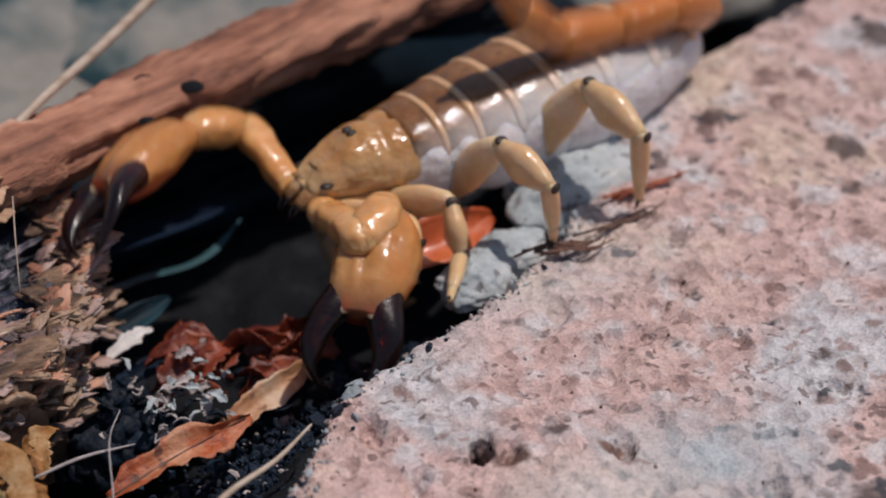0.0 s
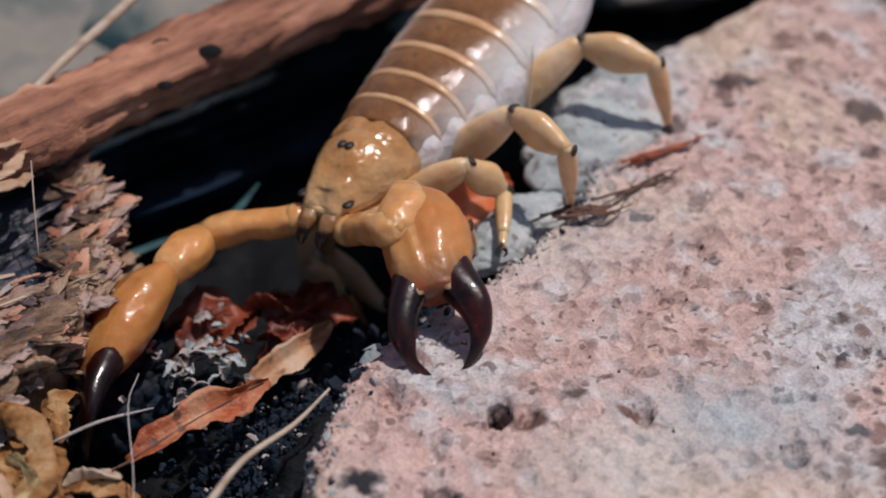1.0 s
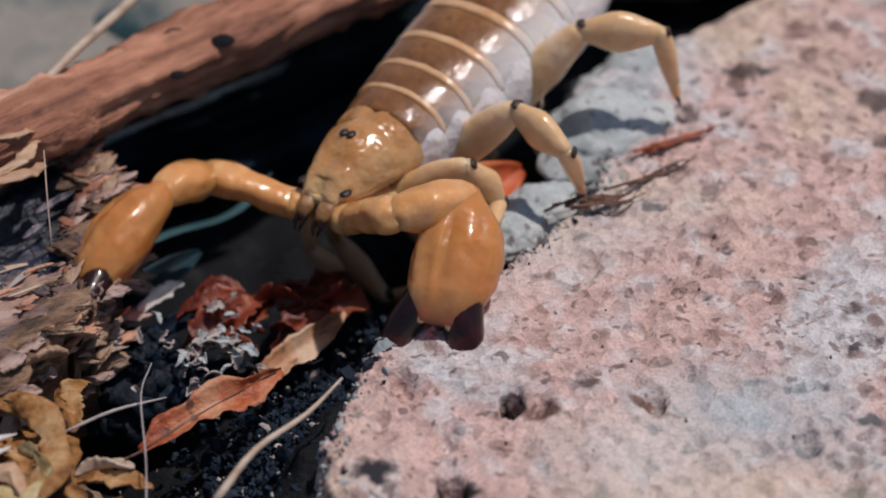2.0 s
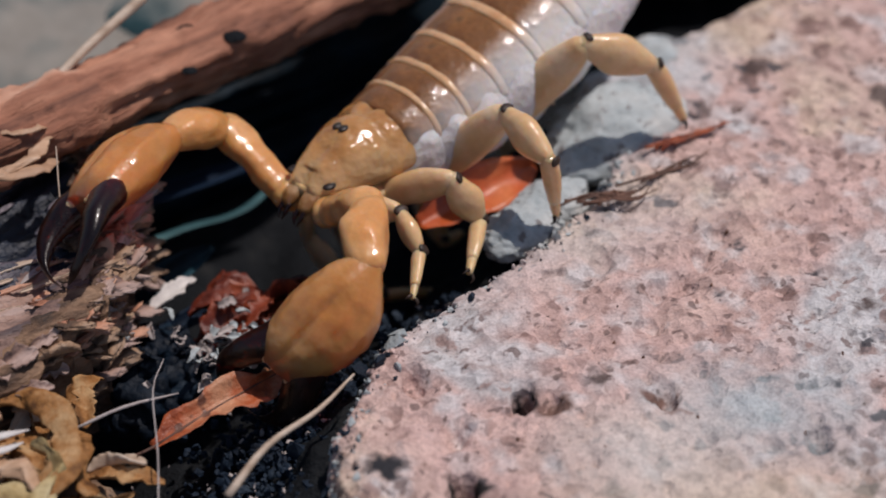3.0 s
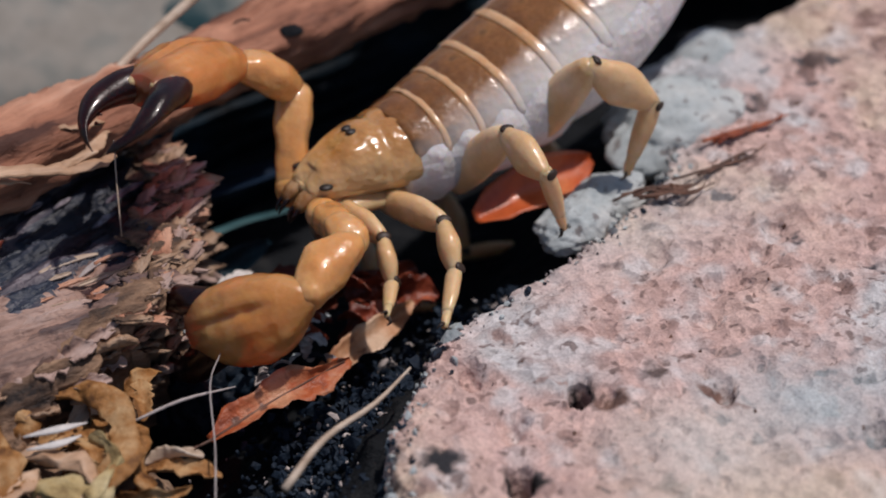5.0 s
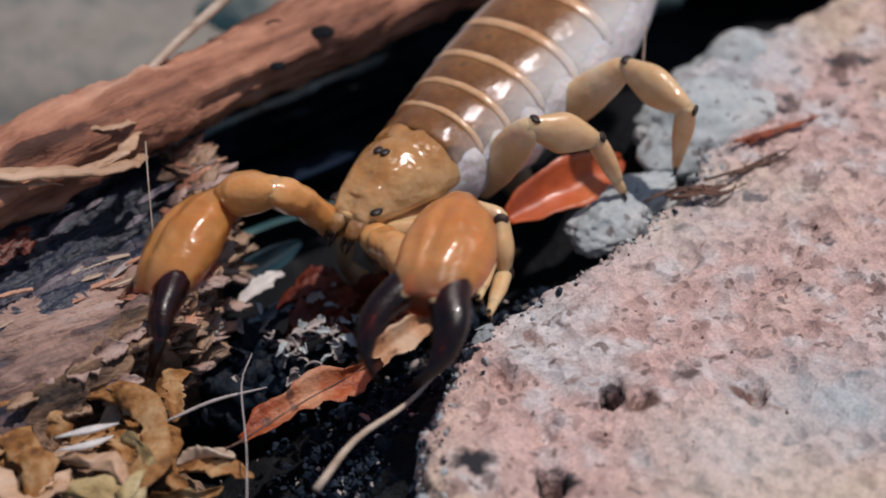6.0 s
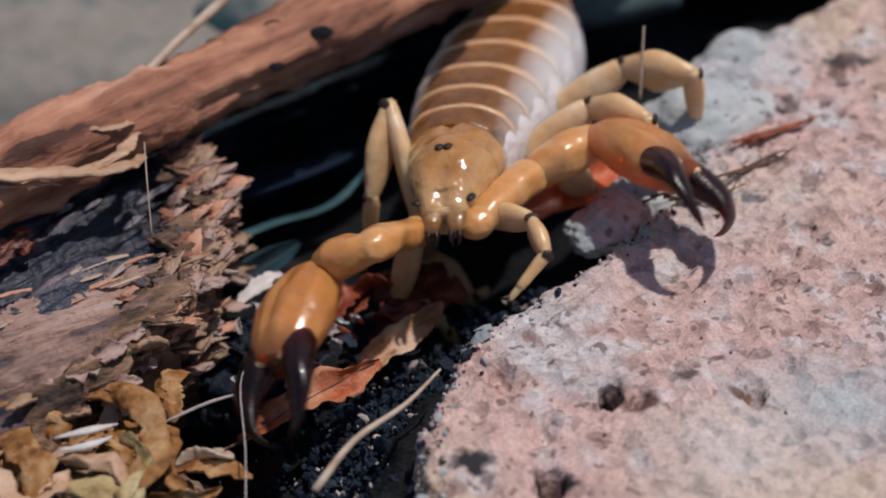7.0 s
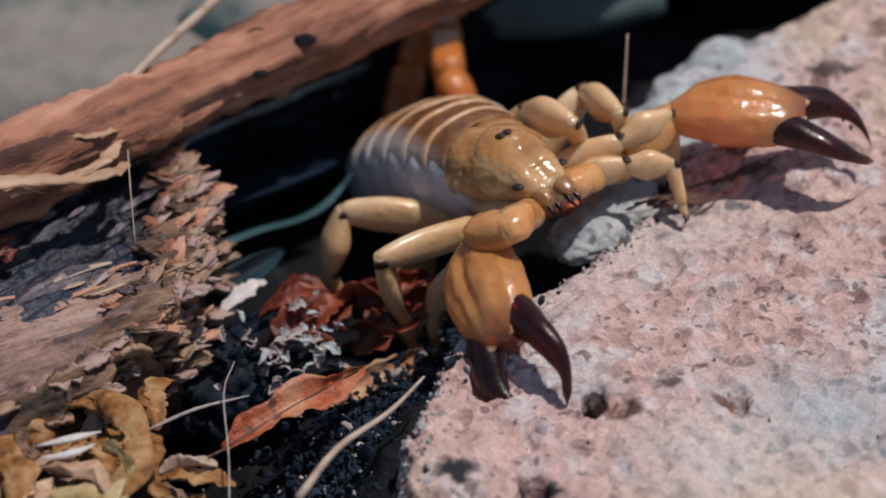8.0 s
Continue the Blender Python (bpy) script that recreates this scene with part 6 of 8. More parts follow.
    key(arm_right[2], [
        (0, 1.095, -.877, .238, 34.3, 2, 26), (.2, .999, -.932, -.257, 37.8, 5.9, 17.2), (.35, 1.229, -.925, -.302, 40.4, 10.9, 8.6),
        (.5, 1.44, -.859, -.349, 42.3, 16.2, 0), (1, 1.433, -.877, -.283, 35.9, 23.9, -5.6), (1.5, 1.477, -.841, -.275, 27.7, 36.8, -19.5),
        (1.95, 1.312, -.93, .079, 30.2, 29.8, -10.8), (2.35, 1, -.807, .618, 31.5, 18.2, 1.7), (2.8, .822, -.589, .864, 31, 10.9, 9),
        (3, 1.091, -.856, .405, 26.7, 6.2, 11.2), (3.5, 1.114, -.88, .342, 28, 9.1, 3), (4, 1.082, -.938, .287, 33.6, 9.3, 5.5),
        (4.45, .922, -.874, .482, 25.2, 2.3, 9), (4.85, .698, -.681, .768, 10.6, -7.8, 16.9), (5.3, .595, -.523, .911, .7, -12.8, 23),
        (5.5, .567, -.284, .893, 19.2, 5.6, 26.1), (5.65, .782, -.633, .575, 22.8, 9.7, 18.7), (5.8, 1.092, -.85, .174, 25.8, 14.3, 11.4),
        (5.9, 1.44, -1.068, .183, 26.5, 18, 8.1), (6, 1.046, -.771, .171, 26.9, 21.8, 4.8), (6.3, 1, -.844, .142, 16.8, 28, -14.6),
        (6.5, .875, -.922, .061, 26.8, 16, -4.3), (6.65, .916, -.96, -.051, 26.4, 18.5, -6.8), (6.8, .941, -.993, -.17, 25.8, 21, -9.3),
        (6.9, .925, -.95, -.198, 24.8, 19.2, -12.1), (7, .909, -.905, -.224, 24, 17.3, -14.9), (7.12, .791, -.993, -.228, 3.2, 21.7, -13.9),
        (7.25, .645, -1.064, -.232, 20.6, 26.9, -15.1), (7.5, .552, -.833, -.342, 34.2, 25.5, -9.8), (7.75, .524, -.786, -.248, 32, 25.9, -19.4),
        (8, .503, -.735, -.149, 29.7, 25.8, -29),
    ])
    key(arm_left[0], [
        (0, .47, .24, -.18, 0, -10.5, 84.3), (.2, .47, .24, -.18, 0, -15, 77.6), (.35, .47, .24, -.18, -.4, -21, 71.3),
        (.5, .47, .24, -.18, 0, -27.1, 64.7), (1, .47, .24, -.18, 0, -26.9, 66.4), (1.5, .47, .24, -.18, 0, -27.8, 68.4),
        (1.95, .47, .24, -.18, -.1, -27.3, 72.6), (2.35, .47, .24, -.18, -.1, -26.6, 79.4), (2.8, .47, .24, -.18, 0, -26.1, 83.6),
        (3, .47, .24, -.18, 0, -29.9, 78.3), (3.5, .47, .24, -.18, 0, -27.5, 77.5), (4, .47, .24, -.18, 0, -28.2, 79.8),
        (4.45, .47, .24, -.18, .1, -23.4, 78.9), (4.85, .47, .24, -.18, .1, -15.6, 77.5), (5.3, .47, .24, -.18, 0, -10.8, 76.7),
        (5.5, .47, .24, -.18, 0, -12, 79.4), (5.65, .47, .24, -.18, .2, -7.5, 74.8), (5.8, .47, .24, -.18, 0, -3.1, 70.3),
        (5.9, .47, .24, -.18, -.2, -8.7, 67.1), (6, .47, .24, -.18, 0, -14.3, 63.8), (6.3, .47, .24, -.18, 0, -21.5, 55.3),
        (6.5, .47, .24, -.18, 0, -36.7, 61.6), (6.65, .47, .24, -.18, -6.1, -22.2, 106.5), (6.8, .47, .24, -.18, 0, -7.9, 146.7),
        (6.9, .47, .24, -.18, 0, -6.4, 149.3), (7, .47, .24, -.18, 0, -5, 151.8), (7.12, .47, .24, -.18, .2, -3.1, 143),
        (7.25, .47, .24, -.18, 0, -1, 133.5), (7.5, .47, .24, -.18, 0, 14.2, 126.7), (7.75, .47, .24, -.18, 0, 16.1, 124.6),
        (8, .47, .24, -.18, 0, 18, 122.5),
    ])
    key(arm_left[1], [
        (0, .547, 1.023, -.034, 0, 1.6, -137.9), (.2, .636, .995, .027, 0, 3.2, -144.9), (.35, .71, .947, .107, .1, 4.4, -150.4),
        (.5, .774, .884, .185, 0, 5.7, -156), (1, .755, .894, .182, 0, 5.5, -156.1), (1.5, .73, .898, .194, 0, 5.8, -155.7),
        (1.95, .682, .918, .187, -5, 2.5, 161), (2.35, .601, .943, .178, -5.1, -6.9, 91.5), (2.8, .55, .954, .172, 0, -10.2, 47.8),
        (3, .611, .919, .219, 0, 16.4, 46.6), (3.5, .624, .933, .19, 0, 16.5, 47.2), (4, .594, .934, .199, 0, 16.7, 48.5),
        (4.45, .611, .961, .138, .1, 17.2, 40), (4.85, .636, .992, .035, .1, 18.1, 26.2), (5.3, .65, 1.005, -.03, 0, 18.6, 17.6),
        (5.5, .614, 1.009, -.014, 0, 13, 28.5), (5.65, .678, 1.005, -.075, 12.9, -18.5, 65.4), (5.8, .74, .992, -.136, 0, -50.9, 110.7),
        (5.9, .778, .968, -.059, -2.3, -43.4, 137.1), (6, .812, .936, .017, 0, -35.9, 160.4), (6.3, .894, .852, .113, 0, -39.6, 155.2),
        (6.5, .775, .804, .298, 0, 6.7, 178.7), (6.65, .26, .95, .122, -1.2, -2.6, 164.3), (6.8, -.192, .675, -.071, 0, -11.9, 149.7),
        (6.9, -.213, .646, -.09, 0, -12.1, 134.8), (7, -.232, .617, -.11, 0, -12.4, 119.9), (7.12, -.168, .721, -.137, 0, -12.2, 116.3),
        (7.25, -.081, .82, -.167, 0, -12, 112.3), (7.5, .006, .862, -.376, 0, -33, 94.2), (7.75, .033, .873, -.402, .6, -29.3, 78.5),
        (8, .061, .882, -.427, 0, -25.7, 63.4),
    ])
    key(arm_left[2], [
        (0, .102, .621, -.052, -9.2, 27.1, 45.9), (.2, .146, .651, -.007, -2, 25.4, 42.7), (.35, .189, .652, .061, .3, 21.4, 43.7),
        (.5, .229, .641, .125, 2.5, 17.3, 44.6), (1, .209, .652, .124, 1.8, 15.8, 44.1), (1.5, .186, .652, .133, .4, 15.7, 41.4),
        (1.95, .115, 1.113, .161, -9, 34, 22.2), (2.35, .586, 1.539, .25, -54.4, 49.8, -26.8), (2.8, .947, 1.391, .279, -58.8, 38.4, -34.6),
        (3, 1.006, 1.337, .049, -57.4, 44.1, -28.5), (3.5, 1.015, 1.355, .02, -57.7, 43.9, -27.9), (4, .975, 1.364, .027, -57, 43.7, -26.5),
        (4.45, 1.05, 1.329, -.04, -63.3, 39.6, -36.2), (4.85, 1.148, 1.244, -.151, -67.3, 30.6, -49.7),
        (5.3, 1.192, 1.177, -.221, -64.6, 22.2, -51.3), (5.5, 1.128, 1.288, -.149, -64.7, 23.7, -50.8),
        (5.65, .914, 1.523, .116, -64.2, 37.5, -36.6), (5.8, .606, 1.346, .33, -33.9, 47.5, -7.2), (5.9, .459, 1.265, .353, -15.1, 29.6, 8.6),
        (6, .354, 1.099, .369, -6.1, 11.1, 22.8), (6.3, .474, 1.046, .495, .8, 7.4, 29.5), (6.5, .18, .818, .227, 4.4, 14, 20.9),
        (6.65, -.317, 1.113, .149, -23.8, 11.2, 27), (6.8, -.699, .972, .053, -52.1, 11.5, 33.8), (6.9, -.627, 1.063, .036, -46.7, 8.5, 39.5),
        (7, -.524, 1.125, .019, -41.6, 5.1, 44.8), (7.12, -.427, 1.247, -.01, -39.1, 7.4, 39.1), (7.25, -.304, 1.363, -.042, -39.7, 10.1, 32.9),
        (7.5, -.031, 1.364, -.049, 3, 13.1, 51.2), (7.75, .137, 1.385, -.108, 8.6, 14.5, 49.5), (8, .303, 1.365, -.167, 10.7, 15.9, 47.8),
    ])
    key(legs_left[0][0], [
        (0, .25, .28, -.22, 0, -.8, 128.4), (.2, .25, .28, -.22, 0, -1.4, 127.7), (.5, .25, .28, -.22, 0, -6.3, 122.4),
        (1, .25, .28, -.22, 0, -6.1, 123.6), (1.5, .25, .28, -.22, 0, -6.8, 124.8), (2, .25, .28, -.22, 0, 1, 121.3),
        (2.25, .25, .28, -.22, 0, 7.9, 123.5), (2.5, .25, .28, -.22, 0, 3.2, 111), (2.8, .25, .28, -.22, 0, 9.5, 116.1),
        (3, .25, .28, -.22, 0, -12.3, 101), (3.5, .25, .28, -.22, 0, -14.8, 99.3), (4, .25, .28, -.22, 0, -14, 102),
        (4.6, .25, .28, -.22, 0, -6.3, 94.6), (4.85, .25, .28, -.22, 0, -3.9, 93.9), (5.1, .25, .28, -.22, 0, 3.9, 89.1),
        (5.3, .25, .28, -.22, 0, 7.9, 85.6), (5.5, .25, .28, -.22, 0, 12.9, 85.9), (5.8, .25, .28, -.22, 0, -.9, 104),
        (6, .25, .28, -.22, 0, 5.4, 131.2), (6.3, .25, .28, -.22, 0, -4.5, 127.3), (6.5, .25, .28, -.22, 0, -3.9, 119.3),
        (6.8, .25, .28, -.22, 0, -4, 90.3), (7, .25, .28, -.22, 0, -5.4, 55.6), (7.25, .25, .28, -.22, 0, -9.7, 44.8),
        (7.5, .25, .28, -.22, 0, -17.6, 45.7), (8, .25, .28, -.22, 0, 2, 59.8),
    ])
    key(legs_left[0][1], [
        (0, -.048, .656, -.213, 0, .2, 74.8), (.2, -.043, .66, -.208, 0, -.4, 77), (.5, -.006, .683, -.167, 0, 1.7, 77.7),
        (1, -.014, .678, -.169, 0, 1.1, 81.5), (1.5, -.022, .672, -.163, 0, 1.1, 84.2), (2, .001, .69, -.228, 0, 12, 78.6),
        (2.25, -.012, .676, -.286, 0, -53.6, 83.5), (2.5, .078, .727, -.247, 0, 11.3, 60), (2.8, .042, .705, -.299, 0, 8.9, 56.8),
        (3, .16, .74, -.118, 0, 31.9, 73.1), (3.5, .175, .738, -.098, 0, 43, 86), (4, .153, .736, -.104, 0, 58.7, 97.9),
        (4.6, .212, .756, -.167, 0, 62.1, 64.1), (4.85, .217, .758, -.187, 0, 49.2, 78.3), (5.1, .257, .759, -.253, 0, 31.4, 66),
        (5.3, .286, .754, -.286, 0, 39.4, 68.3), (5.5, .284, .747, -.327, 0, 34.1, 61.3), (5.8, .134, .746, -.213, 0, 27.6, 58.3),
        (6, -.065, .64, -.265, 0, 15.4, 78.9), (6.3, -.04, .661, -.183, 0, 28.4, 109.1), (6.5, .016, .698, -.187, 0, 26.6, 113.5),
        (6.8, .248, .759, -.187, 0, 17.6, 33.1), (7, .52, .674, -.175, 0, 23.7, 21.3), (7.25, .586, .613, -.139, 0, 24.9, 51.2),
        (7.5, .569, .607, -.075, 0, 24, 68), (8, .492, .694, -.237, 0, 20.4, 62),
    ])
    key(legs_left[0][2], [
        (0, .051, 1.023, -.215, 167.6, 80.5, -88.1), (.2, .042, 1.03, -.205, 157.9, 78.3, -95), (.5, .075, 1.054, -.179, 88.1, 74.5, -159.5),
        (1, .042, 1.053, -.176, 77.2, 65, -162.9), (1.5, .017, 1.05, -.17, 74.8, 65.2, -163.8), (2, .075, 1.054, -.307, 59.5, 37.9, 177.8),
        (2.25, .013, .9, .02, -39.8, 46.7, 57), (2.5, .264, 1.05, -.321, -59.8, 20.2, 26.8), (2.8, .247, 1.019, -.358, -57.7, 16.2, 37.7),
        (3, .254, 1.049, -.319, -54.7, 20.3, 37.2), (3.5, .195, 1.015, -.357, -60.8, 14.8, 37.2), (4, .126, .931, -.429, -64.6, 7.9, 43.4),
        (4.6, .29, .915, -.503, -67.1, 3.6, 49.2), (4.85, .268, 1.001, -.475, -68.2, 1.9, 51.6), (5.1, .389, 1.055, -.451, -69.5, .3, 54.1),
        (5.3, .395, 1.027, -.527, -70.5, -1, 56.1), (5.5, .435, 1.023, -.54, -65.8, -1.3, 58.8), (5.8, .311, 1.032, -.389, -65.8, 4.8, 43.6),
        (6, .006, .999, -.366, -72.6, 8.4, 27.2), (6.3, -.149, .976, -.364, -74.6, 8.6, 21.8), (6.5, -.12, 1.009, -.357, -76.5, 8.6, 19),
        (6.8, .551, .957, -.302, -77.9, 40.3, -37.7), (7, .844, .8, -.328, -81.2, 37, -60.6), (7.25, .802, .882, -.299, -139.3, 59.4, -107.1),
        (7.5, .699, .929, -.229, 29.5, 72.3, 81.9), (8, .659, 1.009, -.369, -92.3, 75.7, -46.5),
    ])
    key(legs_left[1][0], [
        (0, -.12, .3, -.26, 0, -19.4, 110.3), (.2, -.12, .3, -.26, 0, -23.4, 109.8), (.5, -.12, .3, -.26, 0, -32.5, 111.6),
        (1, -.12, .3, -.26, 0, -30.3, 117.1), (1.5, -.12, .3, -.26, 0, -29.5, 121.5), (2, -.12, .3, -.26, 0, -28.2, 111.5),
        (2.25, -.12, .3, -.26, 0, -25.5, 111), (2.5, -.12, .3, -.26, 0, -26.2, 111.4), (2.8, -.12, .3, -.26, 0, -25.2, 102.1),
        (3, -.12, .3, -.26, 0, -25, 105.5), (3.5, -.12, .3, -.26, 0, -26.4, 106.4), (4, -.12, .3, -.26, 0, -26.2, 107.1),
        (4.6, -.12, .3, -.26, 0, -22.4, 102.8), (4.85, -.12, .3, -.26, 0, -9, 93.5), (5.1, -.12, .3, -.26, 0, -12.4, 98),
        (5.3, -.12, .3, -.26, 0, -14.2, 98.4), (5.5, -.12, .3, -.26, 0, -15.7, 101), (5.8, -.12, .3, -.26, 0, -6.7, 107.5),
        (6, -.12, .3, -.26, 0, -13.5, 97.9), (6.3, -.12, .3, -.26, 0, -19.9, 118.5), (6.5, -.12, .3, -.26, 0, -24.3, 109.8),
        (6.8, -.12, .3, -.26, 0, -34.7, 96.9), (7, -.12, .3, -.26, 17.8, -4, 134.2), (7.25, -.12, .3, -.26, 0, -36.5, 86.7),
        (7.5, -.12, .3, -.26, 0, -17.3, 68.2), (8, -.12, .3, -.26, 0, -8.9, 56),
    ])
    key(legs_left[1][1], [
        (0, -.343, .901, -.034, 0, 59.3, 76.1), (.1, -.337, .894, -.012, -2, 61.7, 117.1), (.2, -.331, .887, .01, 0, 64.1, 161.6),
        (.5, -.331, .833, .105, 0, 48.4, 134.8), (1, -.387, .823, .083, 0, 48.4, 137.3), (1.5, -.429, .805, .075, 0, 49.2, 135),
        (2, -.34, .858, .061, 0, 58.1, 127.9), (2.25, -.34, .873, .033, 0, 60.4, 80.9), (2.5, -.343, .868, .04, 0, 60.2, 98.8),
        (2.8, -.249, .902, .029, 0, 63.3, 136.6), (3, -.285, .894, .027, 0, 64, 135), (3.5, -.292, .885, .042, 0, 63, 128.7),
        (4, -.299, .883, .04, 0, 61.4, 128.7), (4.6, -.26, .913, -.001, 0, 47.2, 94.4), (4.85, -.161, .97, -.153, 0, 25.8, 66),
        (5.1, -.212, .958, -.114, 0, 29.6, 74.6), (5.3, -.216, .952, -.093, 0, 23.1, 76.9), (5.5, -.244, .943, -.076, 0, 31.5, 71.4),
        (5.8, -.323, .944, -.18, 0, 21.2, 53.7), (6, -.211, .955, -.101, 0, 63.3, 37.8), (6.15, -.318, .908, -.065, -.8, 64.1, 81.2),
        (6.3, -.425, .862, -.029, 0, 65, 126), (6.5, -.33, .883, .02, 0, 64.7, 122), (6.8, -.188, .855, .127, 0, 50.4, 98.7),
        (7, -.593, .786, -.212, 31.4, 56.3, 133.9), (7.25, -.089, .846, .145, 0, 32.4, 74.4), (7.5, .121, .902, -.057, 0, .8, 83.1),
        (8, .255, .857, -.154, 0, -5.9, 74.9),
    ])
    key(legs_left[1][2], [
        (0, -.289, 1.12, -.412, -67, 8.5, 48.4), (.2, -.514, .948, -.386, -70.1, 10.4, 37.8), (.5, -.537, 1.041, -.224, -68.9, 23.8, 23.9),
        (1, -.602, 1.021, -.246, -70.9, 19.3, 28), (1.5, -.633, 1.008, -.258, -71.5, 17.5, 29), (2, -.483, 1.041, -.312, -83.6, -6.1, 26.7),
        (2.25, -.305, 1.088, -.35, -68.9, 15.5, 20.5), (2.5, -.376, 1.084, -.342, -67.9, 17.1, 27.6),
        (2.8, -.393, 1.038, -.364, -66.3, 15.4, 36.4), (3, -.421, 1.03, -.368, -66.9, 15.5, 35.4), (3.5, -.417, 1.04, -.35, -64.5, 19.8, 33.9),
        (4, -.431, 1.048, -.346, -64, 19.2, 36.3), (4.6, -.283, 1.211, -.324, -84.4, -2.4, 38.2), (4.85, 0, 1.332, -.344, -56.1, 16.3, 42.3),
        (5.1, -.11, 1.327, -.331, -53, 17.3, 50), (5.3, -.125, 1.346, -.266, -44.6, 24.2, 52.5), (5.5, -.125, 1.298, -.306, -52.9, 17.2, 49.5),
        (5.8, -.08, 1.275, -.34, -62.2, 15.4, 34.6), (6, -.054, 1.076, -.495, -79, .1, 27.3), (6.3, -.535, 1.013, -.428, -75, 7.4, 22.1),
        (6.5, -.43, 1.042, -.377, -73.7, 12.7, 17.7), (6.8, -.23, 1.132, -.212, -58.3, 37.1, 25.9), (7, -.762, .962, -.579, 46.9, 66, 156.9),
        (7.25, .011, 1.203, -.091, -20.6, 68.6, 52.9), (7.5, .174, 1.339, -.064, 64.6, 69.1, 141), (8, .369, 1.28, -.11, 121.2, 78.1, -176.3),
    ])
    key(legs_left[2][0], [
        (0, -.724, .331, -.29, 0, -46.7, 97.2), (.2, -.721, .338, -.285, 0, -41.7, 95.7), (.5, -.717, .347, -.278, 0, -38.8, 107.1),
        (1, -.717, .348, -.277, 0, -41.9, 108.2), (1.5, -.718, .347, -.278, 0, -41.4, 111.2), (2, -.726, .347, -.27, 0, -43, 105.7),
        (2.25, -.731, .347, -.266, 0, -43.5, 105), (2.5, -.735, .347, -.262, 0, -43.8, 104.2), (2.8, -.739, .347, -.257, 0, -44.9, 99),
        (3, -.741, .346, -.257, 0, -46.9, 103.2), (3.5, -.745, .344, -.255, 0, -48.4, 103.2), (4, -.75, .341, -.254, 0, -49.2, 103.3),
        (4.6, -.761, .334, -.25, 0, -46.7, 95.6), (4.85, -.769, .33, -.248, 0, -48.4, 96.3), (5.1, -.774, .327, -.246, 0, -48.3, 96.3),
        (5.3, -.776, .326, -.245, 0, -45.4, 88.7), (5.5, -.775, .325, -.246, 0, -49.1, 90.3), (5.8, -.77, .322, -.256, 0, -49.4, 87.8),
        (6, -.741, .333, -.272, 0, -52.7, 91.5), (6.3, -.732, .33, -.284, 0, -47.4, 103.2), (6.5, -.715, .34, -.288, 0, -40.9, 109.7),
        (6.8, -.692, .351, -.294, 0, -35.6, 104.4), (7, -.676, .356, -.3, 0, -32.8, 104), (7.25, -.595, .363, -.335, 0, -34.9, 90.9),
        (7.5, -.57, .354, -.353, 0, -49.9, 82.9), (8, -.608, .34, -.353, 0, -32, 74.2),
    ])
    key(legs_left[2][1], [
        (0, -.798, .916, .336, 0, 15.9, 103.1), (.2, -.784, .978, .286, 0, 14.1, 92.1), (.5, -.913, .988, .261, 0, 14.7, 75.6),
        (1, -.917, .956, .297, 0, 14.6, 79.6), (1.5, -.952, .948, .291, 0, 14, 78.5), (2, -.896, .952, .317, 0, 21.3, 81.9),
        (2.25, -.892, .95, .326, 0, -2.9, 73.8), (2.5, -.887, .948, .334, 0, 16.1, 79.9), (2.8, -.834, .949, .35, 0, 18.2, 81),
        (3, -.875, .918, .371, 0, 19.7, 82.6), (3.5, -.876, .9, .388, 0, 20.6, 84.8), (4, -.88, .887, .397, 0, 19.7, 85.9),
        (4.6, -.819, .921, .376, 0, 23.8, 97.4), (4.85, -.831, .898, .395, 0, 1.3, 82.8), (5.1, -.837, .895, .397, 0, 11.8, 92.5),
        (5.3, -.762, .929, .368, 0, 10, 96.9), (5.5, -.778, .888, .404, 0, 12.8, 94.9), (5.8, -.749, .881, .398, 0, 11.8, 84.4),
        (6, -.755, .854, .412, 0, 26, 146.5), (6.3, -.865, .897, .348, 0, 12.8, 87.5), (6.5, -.934, .952, .275, 0, 9.3, 74.2),
        (6.8, -.866, 1.028, .206, 0, 12, 64.4), (7, -.852, 1.057, .166, 0, 4.9, 58.3), (7.25, -.606, 1.068, .158, 0, 13, 56.2),
        (7.5, -.501, .903, .305, 0, 20.7, 29.5), (8, -.409, 1.042, .103, 0, 6.8, -6.1),
    ])
